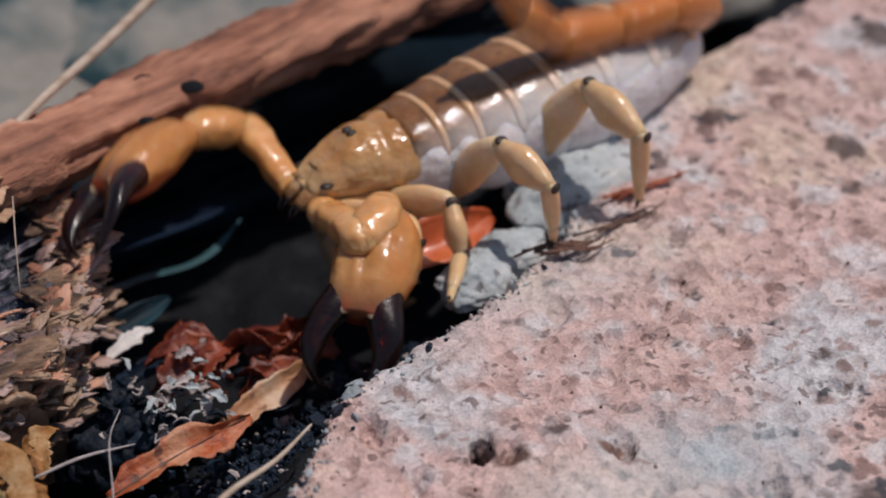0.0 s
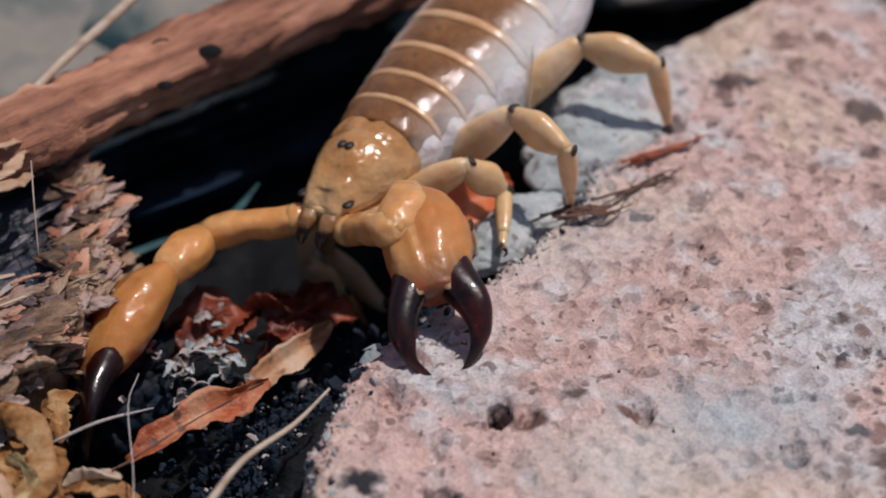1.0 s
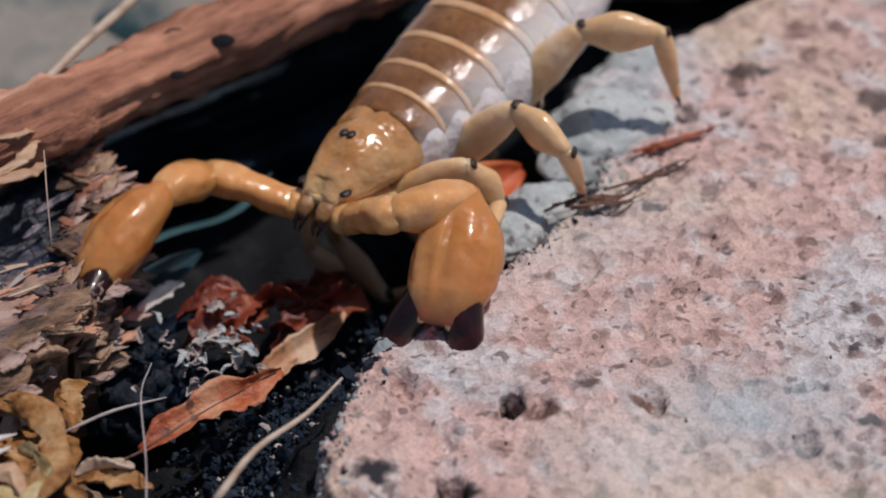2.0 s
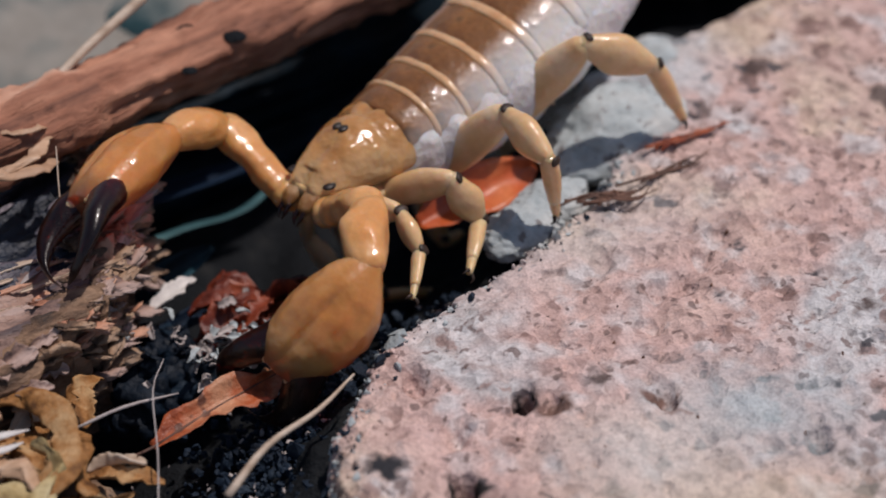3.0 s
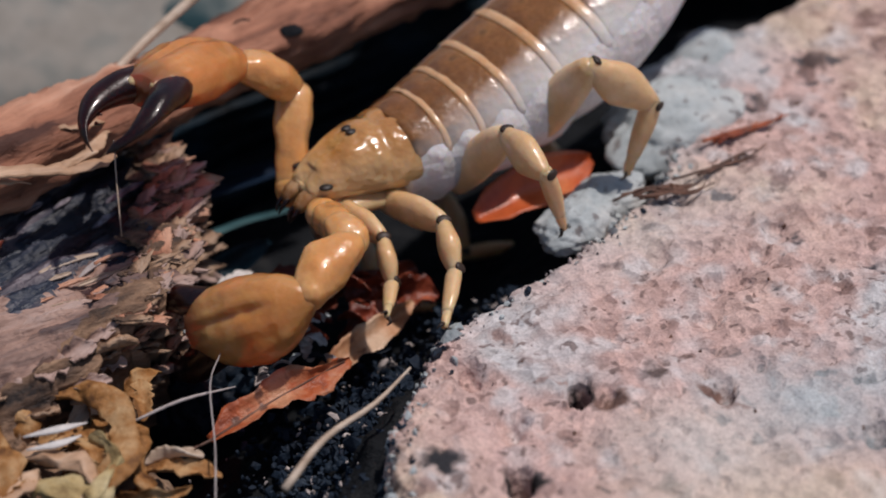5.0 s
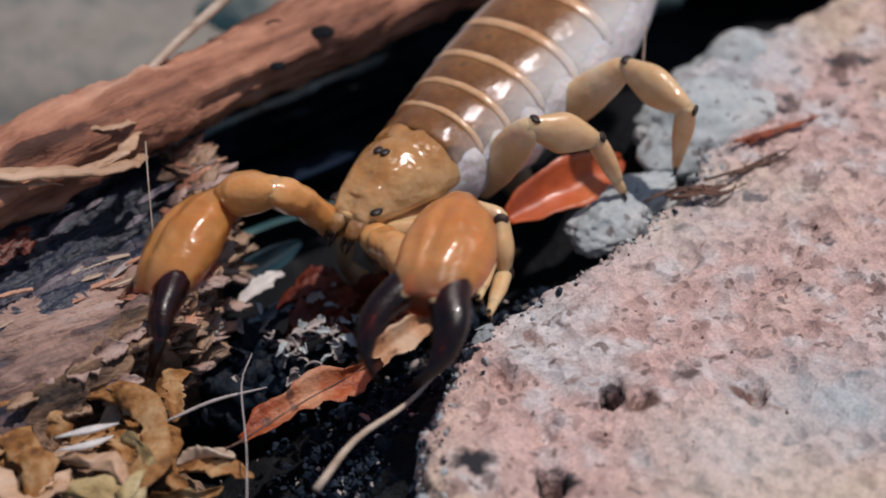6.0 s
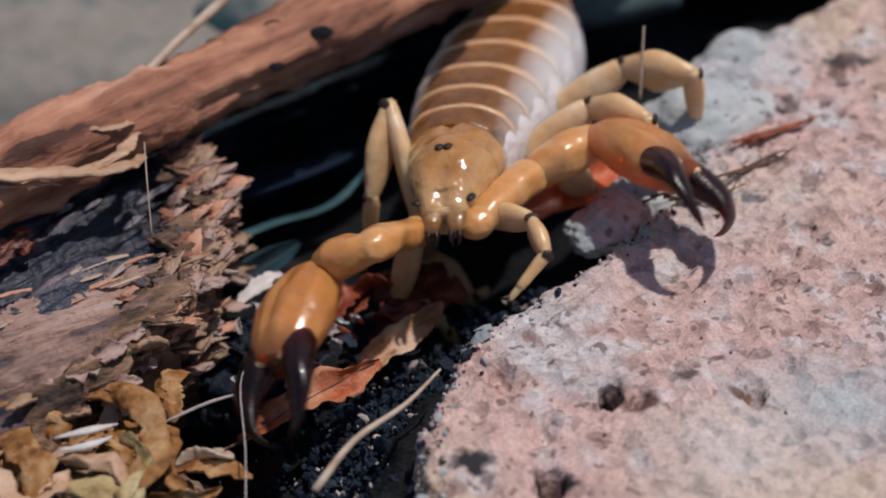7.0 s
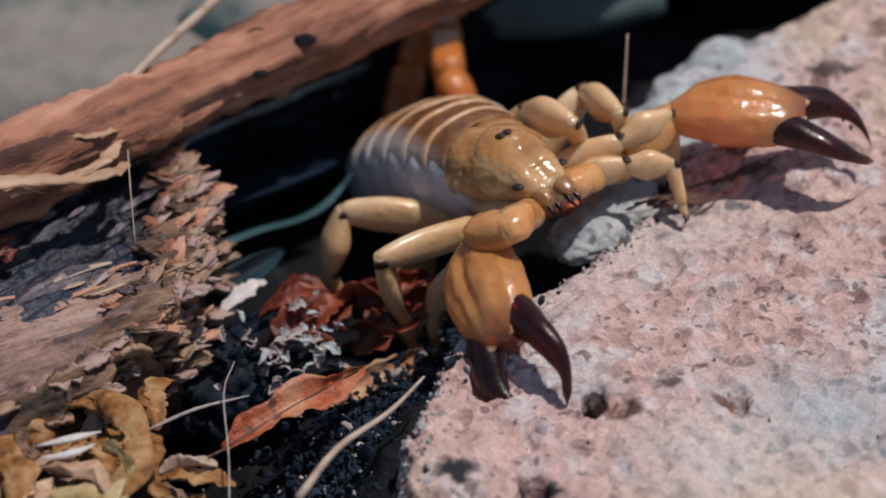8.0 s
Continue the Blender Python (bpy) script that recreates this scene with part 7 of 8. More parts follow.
    key(legs_left[2][2], [
        (0, -.924, 1.46, .177, 114.6, 78.1, -138.4), (.2, -.805, 1.54, .145, 119.4, 81.2, -142.1), (.5, -.774, 1.531, .114, 116.9, 89.1, -150.3),
        (1, -.816, 1.508, .151, 112.3, 79.7, -147.1), (1.5, -.839, 1.499, .151, 107.1, 78.9, -150.3), (2, -.82, 1.487, .106, 80.6, 64.9, -170.1),
        (2.25, -.73, 1.506, .355, 89, 71.5, -169.1), (2.5, -.79, 1.497, .172, -151.6, 85.7, -60.8), (2.8, -.747, 1.493, .169, 106.4, 82, -158.7),
        (3, -.804, 1.46, .176, 108.3, 79.4, -152), (3.5, -.826, 1.44, .184, 88.5, 84.4, -174.3), (4, -.841, 1.432, .201, 79.6, 85.2, 176.9),
        (4.6, -.887, 1.447, .142, 69.5, 59, -178.3), (4.85, -.758, 1.473, .382, 74.8, 57.7, -177.1), (5.1, -.862, 1.462, .278, 98.4, 81.9, -162.5),
        (5.3, -.831, 1.496, .267, 97.9, 74, -159.5), (5.5, -.826, 1.452, .276, 96.9, 80.6, -164.8), (5.8, -.693, 1.446, .279, 75, 85.8, 163.2),
        (6, -1.19, 1.142, .158, 24.8, 69.6, 147.2), (6.3, -.841, 1.462, .22, 56.2, 74.4, 158.3), (6.5, -.778, 1.503, .181, 64.5, 86.8, 157.7),
        (6.8, -.621, 1.54, .085, 91.3, 73.9, -175.7), (7, -.548, 1.548, .116, 101.2, 85.8, -175.2), (7.25, -.292, 1.538, .028, -47.4, 82.6, 24),
        (7.5, -.029, 1.17, .1, 79.8, 77, 141.8), (8, .164, .981, .035, 111.8, 80.6, 154.7),
    ])
    key(legs_left[3][0], [
        (0, -1.437, .32, -.272, 0, -55.1, 120.5), (.2, -1.435, .353, -.246, 0, -50.6, 111.6), (.5, -1.43, .395, -.209, 0, -32.5, 134.3),
        (1, -1.431, .396, -.205, 0, -33.4, 138.7), (1.5, -1.433, .391, -.208, 0, -33, 139.3), (2, -1.443, .393, -.171, 0, -45.9, 127.7),
        (2.25, -1.449, .394, -.151, 0, -45, 125.8), (2.5, -1.454, .394, -.132, 0, -45.3, 124.4), (2.8, -1.458, .396, -.109, 0, -47.8, 108.7),
        (3, -1.461, .39, -.108, 0, -49.1, 114.2), (3.5, -1.466, .383, -.1, 0, -49.4, 115.1), (4, -1.474, .367, -.098, 0, -50.6, 115.1),
        (4.6, -1.488, .338, -.08, 0, -55.8, 98.6), (4.85, -1.496, .32, -.07, 0, -53.3, 104.8), (5.1, -1.502, .306, -.062, 0, -53.7, 104.8),
        (5.3, -1.504, .302, -.059, 0, -55, 91.2), (5.5, -1.504, .3, -.062, 0, -54.9, 95), (5.8, -1.5, .284, -.11, 0, -50.3, 99.2),
        (6, -1.464, .332, -.184, 0, -42.5, 116.5), (6.3, -1.448, .316, -.247, 0, -28, 139.7), (6.5, -1.424, .359, -.262, 0, -38.1, 123.5),
        (6.8, -1.387, .42, -.279, 0, -34.4, 106.1), (7, -1.362, .456, -.293, 0, -32.4, 97), (7.25, -1.211, .593, -.397, 0, -37.6, 67.4),
        (7.5, -1.16, .59, -.463, 0, -52.9, 28.1), (8, -1.221, .437, -.517, 0, -43.2, 7.2),
    ])
    key(legs_left[3][1], [
        (0, -1.727, .813, .549, 0, 19.2, 99.8), (.2, -1.668, .943, .527, 0, 27.9, 131.8), (.5, -2.019, .999, .328, 0, 11.6, 100.5),
        (1, -2.058, .948, .345, 0, 11.1, 101.6), (1.5, -2.068, .938, .337, 0, 10.9, 102.8), (2, -1.869, .944, .547, 0, 4.5, 121.2),
        (2.25, -1.862, .967, .556, 0, 18.3, 123.6), (2.5, -1.85, .974, .58, 0, 21.2, 123.5), (2.8, -1.674, 1.033, .631, 0, 28.3, 148.6),
        (3, -1.73, .987, .649, 0, 28.2, 149), (3.5, -1.743, .972, .659, 0, 29, 152.5), (4, -1.743, .942, .675, 0, 28.1, 151.7),
        (4.6, -1.572, .894, .747, 0, 11.6, 155.8), (4.85, -1.649, .898, .732, 0, 40.2, 158.1), (5.1, -1.653, .879, .744, 0, 35.9, 159.7),
        (5.3, -1.516, .876, .76, 0, 35.5, 162.2), (5.5, -1.554, .873, .756, 0, 35.9, 159), (5.8, -1.602, .915, .659, 0, 34.6, 140.7),
        (6, -1.793, .991, .492, 0, 16.8, 87.3), (6.3, -2.122, .886, .222, 0, -7.8, 78.4), (6.5, -1.857, 1.016, .355, 0, 2.5, 92.6),
        (6.8, -1.616, 1.213, .287, 0, 2.8, 77.9), (7, -1.465, 1.295, .243, 0, 2.6, 65.7), (7.25, -.907, 1.324, .214, 0, 6.7, 35.4),
        (7.5, -.627, .874, .334, 0, 3.3, 19.3), (8, -.498, .528, .168, 0, 0, 1.9),
    ])
    key(legs_left[3][2], [
        (0, -1.834, 1.427, .331, 124.6, 84.4, -123.1), (.2, -2.057, 1.377, .218, 7.9, 85.8, 128), (.5, -2.137, 1.635, .196, 55.3, 74.9, 179.6),
        (1, -2.188, 1.583, .218, 36.2, 79.3, 160.3), (1.5, -2.212, 1.57, .213, 37.4, 78.5, 162.8), (2, -2.21, 1.507, .495, 13.5, 79, 138.7),
        (2.25, -2.209, 1.489, .348, 16.4, 83.5, 140.7), (2.5, -2.19, 1.487, .341, 55.4, 73.7, -175), (2.8, -2.17, 1.335, .318, 29.5, 65.2, 160.4),
        (3, -2.228, 1.287, .336, 26.4, 65.1, 160.2), (3.5, -2.255, 1.239, .34, 21.6, 62.6, 156.6), (4, -2.255, 1.218, .364, 23.9, 64.6, 159.5),
        (4.6, -2.162, 1.158, .614, 49.6, 82.1, -177.5), (4.85, -2.116, 1.085, .306, -126.3, 69.2, -17),
        (5.1, -2.154, 1.065, .356, -156.9, 76.4, -34.9), (5.3, -2.027, 1.04, .377, 118.2, 82.5, -113.3),
        (5.5, -2.053, 1.065, .369, 130.2, 83.1, -102.3), (5.8, -2.022, 1.259, .285, 149.5, 79.4, -90.5), (6, -1.763, 1.622, .301, 145, 74, -106.4),
        (6.3, -1.99, 1.527, .312, 71.7, 67.8, -163.2), (6.5, -1.887, 1.675, .326, 104.9, 84.6, -144.2), (6.8, -1.478, 1.857, .254, 104.6, 73, -154.4),
        (7, -1.193, 1.895, .213, 102.8, 70.2, -165.4), (7.25, -.372, 1.703, .137, 92.3, 62.2, 156.7), (7.5, -.005, 1.092, .296, 107.5, 61, 147),
        (8, .162, .551, .169, 130, 53.5, 150.2),
    ])
    key(legs_right[0][0], [
        (0, .25, -.32, -.32, 0, 60.6, -125.5), (.2, .25, -.32, -.32, 0, 60.6, -125.5), (.5, .25, -.32, -.32, 0, 60.6, -125.5),
        (1, .25, -.32, -.32, 0, 60.6, -125.5), (1.5, .25, -.32, -.32, 0, 60.6, -125.4), (2.8, .25, -.32, -.32, 0, 60.6, -125.4),
        (3, .25, -.32, -.32, 0, 60.6, -125.4), (3.5, .25, -.32, -.32, 0, 60.6, -125.4), (4, .25, -.32, -.32, 0, 60.6, -125.4),
        (5.3, .25, -.32, -.32, 0, 60.6, -125.4), (5.5, .25, -.32, -.32, 0, 60.6, -125.4), (5.8, .25, -.32, -.32, 0, 60.6, -125.4),
        (6, .25, -.32, -.32, 0, 60.6, -125.4), (6.3, .25, -.32, -.32, 0, 60.6, -125.4), (6.5, .25, -.32, -.32, 0, 60.6, -125.4),
        (6.8, .25, -.32, -.32, 0, 60.6, -125.4), (7, .25, -.32, -.32, 0, 60.6, -125.4), (7.25, .25, -.32, -.32, 0, 60.6, -125.4),
        (7.5, .25, -.32, -.32, -5.2, 18.7, -132.9), (7.75, .25, -.32, -.32, -8.3, 22.5, -142), (8, .25, -.32, -.32, -11.2, 25.7, -149),
    ])
    key(legs_right[0][1], [
        (0, .039, -.616, -.964, 0, 40, 94.9), (.2, .039, -.616, -.964, 0, 40, 94.9), (.5, .039, -.616, -.964, 0, 40, 94.9),
        (1, .039, -.616, -.964, 0, 40, 94.9), (1.5, .039, -.616, -.964, 0, 40, 94.9), (2.8, .039, -.616, -.964, 0, 40, 94.9),
        (3, .039, -.616, -.964, 0, 40, 94.9), (3.5, .039, -.616, -.964, 0, 40, 94.9), (4, .039, -.616, -.964, 0, 40, 94.9),
        (5.3, .039, -.616, -.964, 0, 40, 94.9), (5.5, .039, -.616, -.964, 0, 40, 94.9), (5.8, .039, -.616, -.964, 0, 40, 94.9),
        (6, .039, -.616, -.964, 0, 40, 94.9), (6.3, .039, -.616, -.964, 0, 40, 94.9), (6.5, .039, -.616, -.964, 0, 40, 94.9),
        (6.8, .039, -.616, -.964, 0, 40, 94.9), (7, .039, -.616, -.964, 0, 40, 94.9), (7.25, .039, -.616, -.964, 0, 40, 94.9),
        (7.375, -.094, -.725, -.761, -51.5, 82.1, 40.5), (7.5, -.227, -.833, -.557, -160.9, 47.7, -71.7),
        (7.75, -.288, -.741, -.603, -168, 43.9, -81.7), (8, -.322, -.663, -.641, 163.4, 49.5, -120.2),
    ])
    key(legs_right[0][2], [
        (0, .01, -.28, -1.247, 22.5, 63.9, 171.8), (.2, .01, -.28, -1.247, 22.8, 63.9, 171.8), (.5, .01, -.28, -1.247, 23.4, 63.9, 171.8),
        (1, .01, -.28, -1.247, 24.5, 63.9, 171.8), (1.5, .01, -.28, -1.247, 23.2, 63.9, 171.8), (2.8, .01, -.28, -1.247, 25.1, 63.9, 171.8),
        (3, .01, -.28, -1.247, 24.7, 63.9, 171.8), (3.5, .01, -.28, -1.247, 25.2, 63.9, 171.8), (4, .01, -.28, -1.247, 23.4, 63.9, 171.8),
        (5.3, .01, -.28, -1.247, 25.2, 63.9, 171.8), (5.5, .01, -.28, -1.247, 23.9, 63.9, 171.8), (5.8, .01, -.28, -1.247, 24.3, 63.9, 171.8),
        (6, .01, -.28, -1.247, 24.7, 63.9, 171.8), (6.3, .01, -.28, -1.247, 25.6, 63.9, 171.8), (6.5, .01, -.28, -1.247, 35, 63.9, 171.8),
        (6.8, .01, -.28, -1.247, 52, 63.9, 171.8), (7, .01, -.28, -1.247, 62.2, 63.9, 171.8), (7.25, .01, -.28, -1.247, 78.9, 63.9, 171.8),
        (7.5, -.135, -1.114, -.883, 106, 69.4, -158.8), (7.75, -.243, -1.055, -.908, 92.4, 67.1, -173.5),
        (8, -.466, -.91, -.976, 90.4, 67.4, -175.6),
    ])
    key(legs_right[1][0], [
        (0, -.12, -.34, -.36, 0, 57.5, -126), (.2, -.12, -.34, -.36, 0, 57.5, -126), (.5, -.12, -.34, -.36, 0, 57.5, -126),
        (1, -.12, -.34, -.36, 0, 57.5, -126), (1.5, -.12, -.34, -.36, 0, 57.5, -126), (2.8, -.12, -.34, -.36, 0, 57.5, -126),
        (3, -.12, -.34, -.36, 0, 57.5, -126), (3.5, -.12, -.34, -.36, 0, 57.5, -126), (4, -.12, -.34, -.36, 0, 57.5, -126),
        (5.3, -.12, -.34, -.36, 0, 57.5, -126), (5.5, -.12, -.34, -.36, 0, 57.5, -126), (5.8, -.12, -.34, -.36, 0, 57.5, -126),
        (6, -.12, -.34, -.36, 0, 57.5, -126), (6.3, -.12, -.34, -.36, 0, 57.5, -126), (6.5, -.12, -.34, -.36, 0, 57.5, -126),
        (6.8, -.12, -.34, -.36, 0, -18.2, -156.5), (7, -.12, -.34, -.36, 0, -62.8, -158.8), (7.25, -.12, -.34, -.36, 0, -47, -170.7),
        (7.5, -.12, -.34, -.36, -14.5, 8.9, -132.6), (7.75, -.12, -.34, -.36, -15, 7.6, -135.5), (8, -.12, -.34, -.36, -17.2, -12.8, -89.7),
    ])
    key(legs_right[1][1], [
        (0, -.43, -.766, -1.186, 0, 22.3, 74.9), (.2, -.43, -.766, -1.186, 0, 22.3, 74.9), (.5, -.43, -.766, -1.186, 0, 22.3, 74.9),
        (1, -.43, -.766, -1.186, 0, 22.3, 74.9), (1.5, -.43, -.766, -1.186, 0, 22.3, 74.9), (2.8, -.43, -.766, -1.186, 0, 22.3, 74.9),
        (3, -.43, -.766, -1.186, 0, 22.3, 74.9), (3.5, -.43, -.766, -1.186, 0, 22.3, 74.9), (4, -.43, -.766, -1.186, 0, 22.3, 74.9),
        (5.3, -.43, -.766, -1.186, 0, 22.3, 74.9), (5.5, -.43, -.766, -1.186, 0, 22.3, 74.9), (5.8, -.43, -.766, -1.186, 0, 22.3, 74.9),
        (6, -.43, -.766, -1.186, 0, 22.3, 74.9), (6.3, -.43, -.766, -1.186, 0, 22.3, 74.9), (6.5, -.43, -.766, -1.186, 0, 22.3, 74.9),
        (6.8, -.974, -.711, -.054, 0, 34.6, -1.5), (7, -.538, -.502, .511, 0, 60.4, -35.5), (7.25, -.78, -.448, .357, 0, 20.6, -38.7),
        (7.5, -.775, -1.053, -.512, 5.5, 25.1, -24.7), (7.75, -.813, -1.021, -.489, 5.7, 19.7, -24.1),
        (7.875, -.464, -1.158, -.316, 2.3, 69.4, -28.5), (8, -.116, -1.296, -.143, -168.3, 60.6, 160),
    ])
    key(legs_right[1][2], [
        (0, -.242, -.069, -1.482, 42.1, 21.2, 172.9), (.2, -.242, -.069, -1.482, 42.6, 21.2, 172.9),
        (.5, -.242, -.069, -1.482, 43.1, 21.2, 172.9), (1, -.242, -.069, -1.482, 43.8, 21.2, 172.9),
        (1.5, -.242, -.069, -1.482, 42.9, 21.2, 172.9), (2.8, -.242, -.069, -1.482, 44.1, 21.2, 172.9),
        (3, -.242, -.069, -1.482, 43.8, 21.2, 172.9), (3.5, -.242, -.069, -1.482, 43.9, 21.2, 172.9),
        (4, -.242, -.069, -1.482, 42.5, 21.2, 172.9), (5.3, -.242, -.069, -1.482, 42.5, 21.2, 172.9),
        (5.5, -.242, -.069, -1.482, 41.8, 21.2, 172.9), (5.8, -.242, -.069, -1.482, 41.8, 21.2, 172.9),
        (6, -.242, -.069, -1.482, 43.1, 21.2, 172.9), (6.3, -.242, -.069, -1.482, 43, 21.2, 172.9), (6.5, -.242, -.069, -1.482, 47, 21.2, 172.9),
        (6.65, -.287, -.398, -.99, 15.8, 37.4, -161.6), (6.8, -.332, -.727, -.497, -14.8, 62.8, -144.6),
        (7, -.225, -.726, -.167, -24.8, 71.6, -121.1), (7.25, -.21, -.905, .082, -22.2, 72.9, -110.7),
        (7.5, -.133, -1.348, -.842, -95.4, 57.8, 171.2), (7.75, -.143, -1.32, -.752, -101.8, 59.4, 163.7),
        (8, -.475, -1.165, -.823, -108, 61.5, 156.6),
    ])
    key(legs_right[2][0], [
        (0, -.702, -.388, -.391, 0, 59, -141.3), (.2, -.722, -.382, -.385, 0, 57.9, -144.1), (.5, -.748, -.372, -.377, 0, 56.5, -147.7),
        (1, -.75, -.372, -.376, 0, 56.3, -147.9), (1.5, -.747, -.373, -.377, 0, 56.4, -147.5), (2.8, -.777, -.372, -.354, 0, 52.6, -151),
        (3, -.776, -.373, -.354, 0, 52.5, -150.7), (3.5, -.776, -.375, -.352, 0, 52.2, -150.6), (4, -.771, -.379, -.352, 0, 52.2, -149.9),
        (5.3, -.761, -.394, -.344, 0, 50.8, -148.1), (5.5, -.76, -.395, -.345, 0, 50.9, -147.9), (5.8, -.741, -.397, -.357, 0, 52.8, -145.9),
        (6, -.734, -.387, -.372, 0, 55.6, -145.5), (6.3, -.709, -.389, -.386, 0, 58.1, -142.3), (6.5, -.719, -.38, -.388, 0, 58.5, -143.8),
        (6.8, -.738, -.369, -.387, 0, 58.6, -145.8), (7, -.75, -.363, -.384, 0, 58.6, -146.7), (7.25, -.795, -.335, -.375, 0, 59, -148.5),
        (7.5, -.791, -.338, -.374, 0, 59.7, -145), (7.75, -.739, -.359, -.39, -5.7, 22.8, -153.1), (8, -.688, -.38, -.406, -6.2, -24.7, -121.7),
    ])
    key(legs_right[2][1], [
        (0, -1.049, -.666, -1.127, 0, 44.2, 73.5), (.2, -1.092, -.65, -1.114, 0, 44.6, 73), (.5, -1.149, -.626, -1.094, 0, 45.2, 72.5),
        (1, -1.154, -.626, -1.091, 0, 45.2, 72.6), (1.5, -1.148, -.629, -1.093, 0, 45.2, 72.7), (2.8, -1.234, -.626, -1.037, 0, 46.3, 77),
        (3, -1.233, -.629, -1.036, 0, 46.3, 77.4), (3.5, -1.235, -.634, -1.031, 0, 46.4, 78.1), (4, -1.228, -.644, -1.031, 0, 46.4, 79),
        (5.3, -1.222, -.682, -1.011, 0, 46.5, 83.9), (5.5, -1.219, -.683, -1.013, 0, 46.4, 83.8), (5.8, -1.171, -.689, -1.042, 0, 46, 82.4),
        (6, -1.135, -.662, -1.081, 0, 45.4, 76.8), (6.3, -1.069, -.667, -1.116, 0, 44.5, 74.9), (6.5, -1.081, -.645, -1.122, 0, 44.4, 72),
        (6.8, -1.108, -.62, -1.121, 0, 44.7, 67.8), (7, -1.125, -.609, -1.118, 0, 45.2, 65), (7.25, -1.173, -.566, -1.112, 0, 47, 49.3),
        (7.5, -1.147, -.587, -1.116, 0, 47.1, 43.9), (7.75, -1.447, -.717, -.724, -64.2, 21.8, -50.6),
        (8, -1.099, -1.044, -.046, -111.8, 57.2, -117.5),
    ])
    key(legs_right[2][2], [
        (0, -.931, -.267, -1.532, 30.2, 13.2, 166.1), (.2, -.971, -.255, -1.521, 30.4, 12, 164.5),
        (.5, -1.026, -.236, -1.505, 30.8, 10.4, 162.4), (1, -1.032, -.236, -1.503, 31.8, 10.2, 162.4),
        (1.5, -1.027, -.238, -1.505, 30.6, 10.3, 162.7), (2.8, -1.144, -.235, -1.457, 32.3, 6, 162.7),
        (3, -1.145, -.238, -1.456, 31.7, 5.9, 162.9), (3.5, -1.153, -.242, -1.451, 31.8, 5.6, 163.3),
        (4, -1.152, -.251, -1.451, 29.8, 5.5, 164.1), (5.3, -1.18, -.284, -1.431, 29.4, 3.8, 167.2),
        (5.5, -1.175, -.285, -1.433, 28.4, 4, 167.3), (5.8, -1.118, -.289, -1.459, 28.4, 6, 168), (6, -1.043, -.265, -1.494, 30.7, 9.2, 165.7),
        (6.3, -.961, -.268, -1.522, 31.2, 12, 166.4), (6.5, -.953, -.251, -1.527, 36.5, 12.7, 164.1),
        (6.8, -.952, -.239, -1.53, 45.9, 13.4, 160.8), (7, -.952, -.239, -1.53, 49.6, 14, 158.7),
        (7.25, -.915, -.266, -1.536, 58.1, 18.7, 148.9), (7.5, -.863, -.313, -1.541, 59.2, 21.9, 147.3),
        (7.625, -.984, -.723, -1.24, .1, 55.7, 65.6), (7.75, -1.105, -1.134, -.939, -48.2, 15.1, -6.4),
        (7.875, -1.174, -1.228, -.736, -41, 60.9, 4.3), (8, -1.244, -1.323, -.534, 103.3, 70.7, 151.5),
    ])
    key(legs_right[3][0], [
        (0, -1.409, -.439, -.372, 0, 52.9, -148.6), (.2, -1.442, -.407, -.345, 0, 50.8, -152.3), (.5, -1.483, -.364, -.306, 0, 47.8, -156.8),
        (1, -1.485, -.362, -.301, 0, 47.5, -157.1), (1.5, -1.481, -.368, -.305, 0, 47.7, -156.6), (2.8, -1.528, -.362, -.199, 0, 40.1, -160.2),
        (3, -1.526, -.368, -.198, 0, 40, -159.8), (3.5, -1.525, -.376, -.189, 0, 39.5, -159.5), (4, -1.519, -.393, -.188, 0, 39.4, -158.5),
        (5.3, -1.499, -.459, -.15, 0, 36.9, -155.4), (5.5, -1.497, -.461, -.154, 0, 37.2, -155.2), (5.8, -1.471, -.476, -.207, 0, 40.9, -153),
        (6, -1.463, -.429, -.282, 0, 46.2, -153.5), (6.3, -1.42, -.444, -.349, 0, 51.3, -149.6), (6.5, -1.432, -.4, -.362, 0, 52.4, -151.6),
        (6.8, -1.453, -.338, -.369, 0, 53.1, -154.4), (7, -1.465, -.299, -.372, 0, 53.3, -155.8), (7.25, -1.488, -.122, -.416, 0, 55.8, -159),
        (7.5, -1.46, -.115, -.454, 0, 58.2, -152.5), (8, -1.315, -.323, -.545, 0, 65.4, -126.2),
    ])
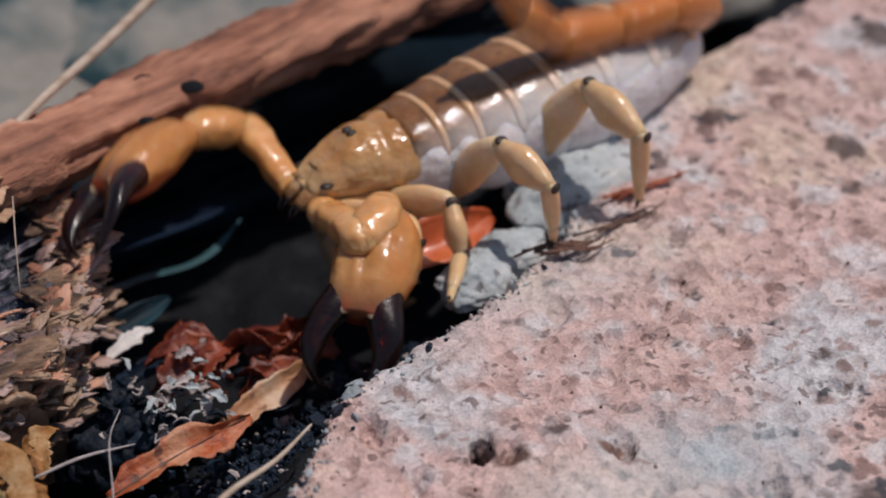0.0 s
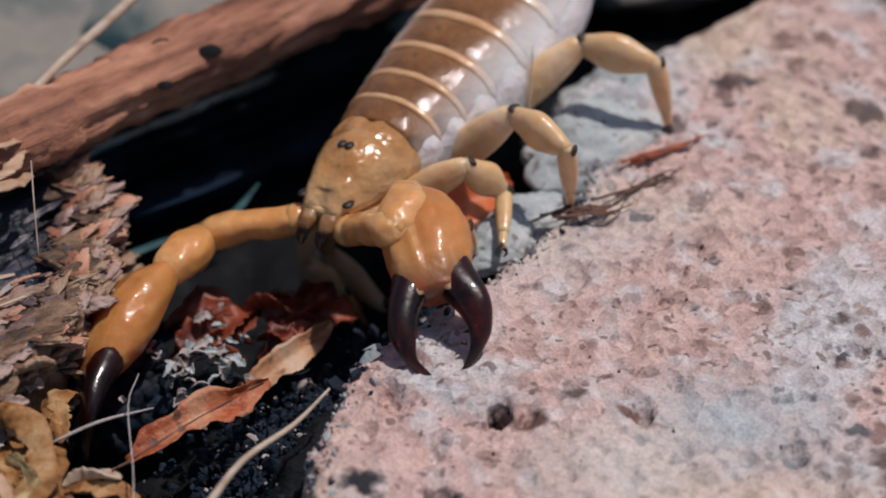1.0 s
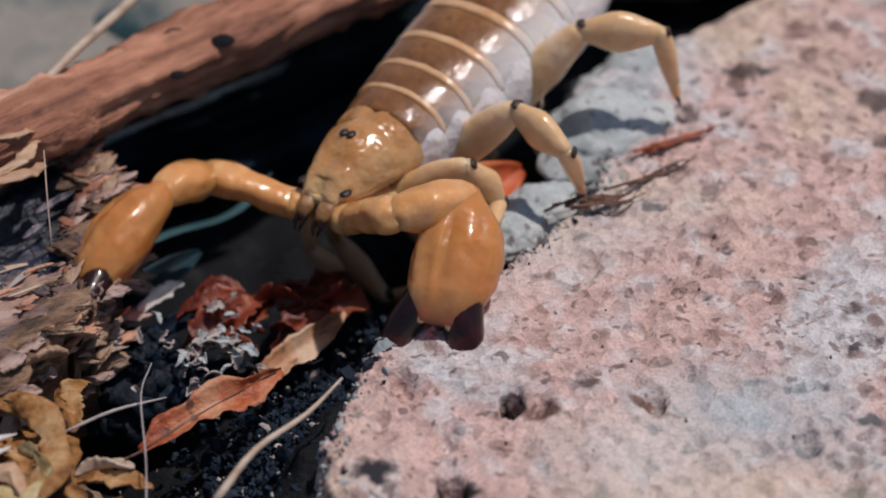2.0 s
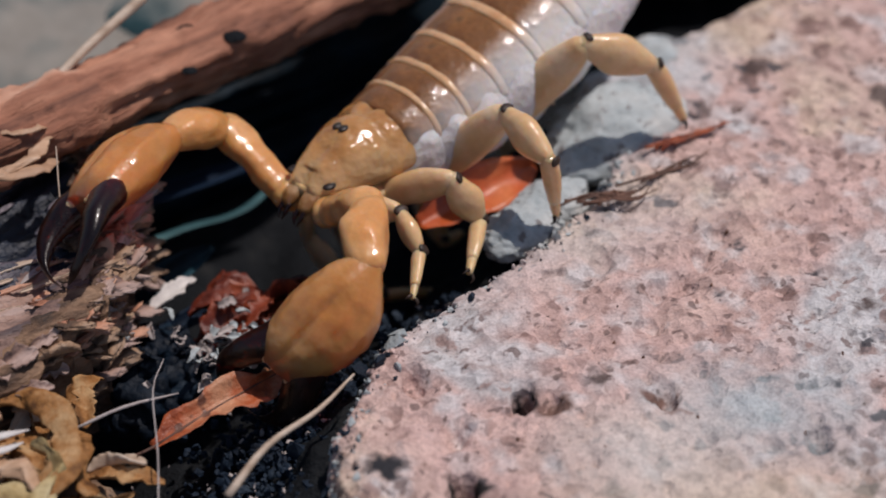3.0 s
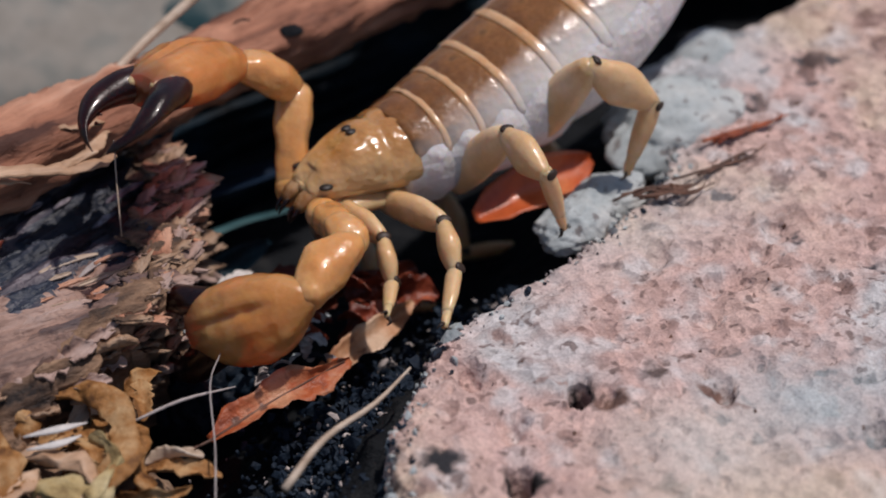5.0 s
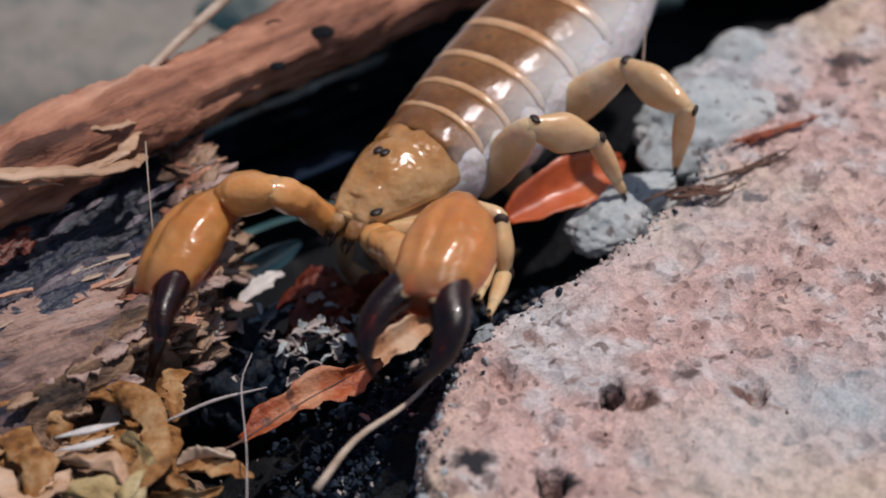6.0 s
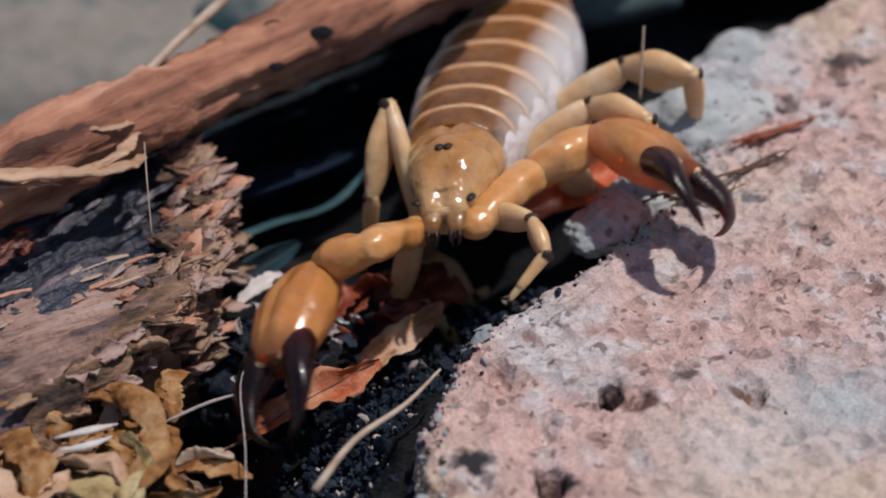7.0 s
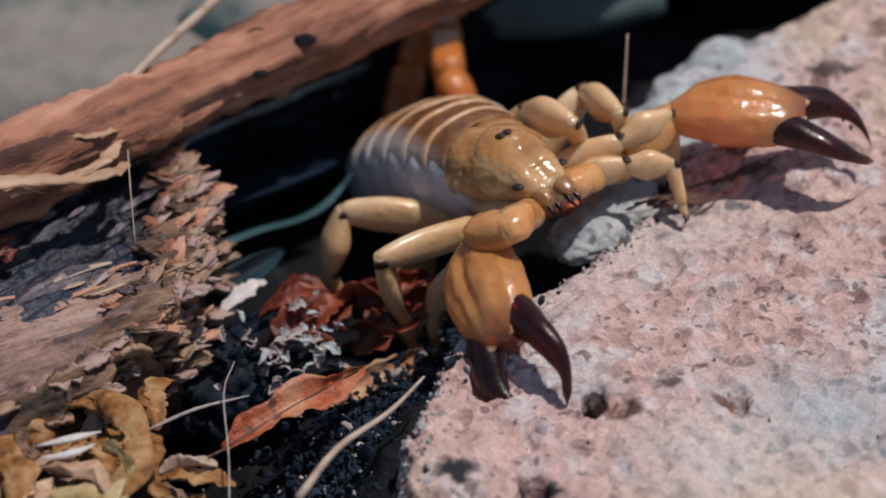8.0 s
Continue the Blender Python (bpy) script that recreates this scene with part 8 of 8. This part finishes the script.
    key(legs_right[3][1], [
        (0, -1.924, -.754, -1.17, 0, 41.9, 79.4), (.2, -2.002, -.702, -1.12, 0, 42.5, 79.1), (.5, -2.101, -.628, -1.046, 0, 43.1, 79.2),
        (1, -2.108, -.625, -1.038, 0, 43.2, 79.4), (1.5, -2.099, -.635, -1.044, 0, 43.1, 79.5), (2.8, -2.247, -.622, -.844, 0, 44, 86.7),
        (3, -2.245, -.632, -.841, 0, 44, 87.2), (3.5, -2.249, -.646, -.824, 0, 44, 88.3), (4, -2.238, -.676, -.822, 0, 44, 89.5),
        (5.3, -2.226, -.792, -.751, 0, 43.6, 96.2), (5.5, -2.221, -.795, -.758, 0, 43.7, 96), (5.8, -2.144, -.818, -.862, 0, 43.5, 93.5),
        (6, -2.083, -.737, -1.003, 0, 43.2, 85.1), (6.3, -1.959, -.76, -1.129, 0, 42.2, 81.4), (6.5, -1.968, -.691, -1.155, 0, 42, 77.2),
        (6.8, -1.995, -.598, -1.169, 0, 42.5, 71.5), (7, -2.01, -.544, -1.174, 0, 43.1, 67.6), (7.25, -2.013, -.323, -1.243, 0, 45.3, 46.6),
        (7.5, -1.928, -.358, -1.304, 0, 44.8, 38.6), (8, -1.561, -.66, -1.454, 0, 38, 49.2),
    ])
    key(legs_right[3][2], [
        (0, -1.834, -.271, -1.611, 43.7, 2.4, 171.5), (.2, -1.91, -.223, -1.565, 47.9, .1, 169.2), (.5, -2.01, -.155, -1.497, 55.8, -3.1, 166.2),
        (1, -2.019, -.152, -1.49, 57, -3.4, 166.1), (1.5, -2.011, -.161, -1.495, 55.4, -3.2, 166.4), (2.8, -2.22, -.148, -1.302, 93.1, -11.1, 165.7),
        (3, -2.222, -.158, -1.299, 93.2, -11.2, 166), (3.5, -2.235, -.172, -1.283, 94.7, -11.8, 166.5), (4, -2.234, -.201, -1.28, 94.6, -12, 167.6),
        (5.3, -2.277, -.317, -1.207, 98.4, -14.7, 171.6), (5.5, -2.271, -.32, -1.214, 98.3, -14.4, 171.7),
        (5.8, -2.173, -.34, -1.316, 67.8, -10.6, 173.1), (6, -2.042, -.258, -1.456, 55.4, -4.8, 170.4), (6.3, -1.886, -.276, -1.572, 44.4, .6, 171.8),
        (6.5, -1.859, -.212, -1.597, 45.7, 2, 168.8), (6.8, -1.84, -.136, -1.615, 52.1, 3.3, 164.4), (7, -1.826, -.099, -1.625, 53.7, 4.2, 161.5),
        (7.25, -1.694, .014, -1.712, 59.9, 11.4, 148.2), (7.5, -1.562, -.066, -1.769, 60.2, 17.3, 146.5),
        (8, -1.221, -.266, -1.86, 79.4, 25.2, 160.7),
    ])
    rest, sunk = leaf_strip.matrix_basis.copy(), span((-1.31, -0.68, -0.95), (-0.72, -0.06, -1.05), 50)
    walk(leaf_strip, [(0, rest), (7.1, rest), (7.45, sunk), (8, sunk)])


motions()
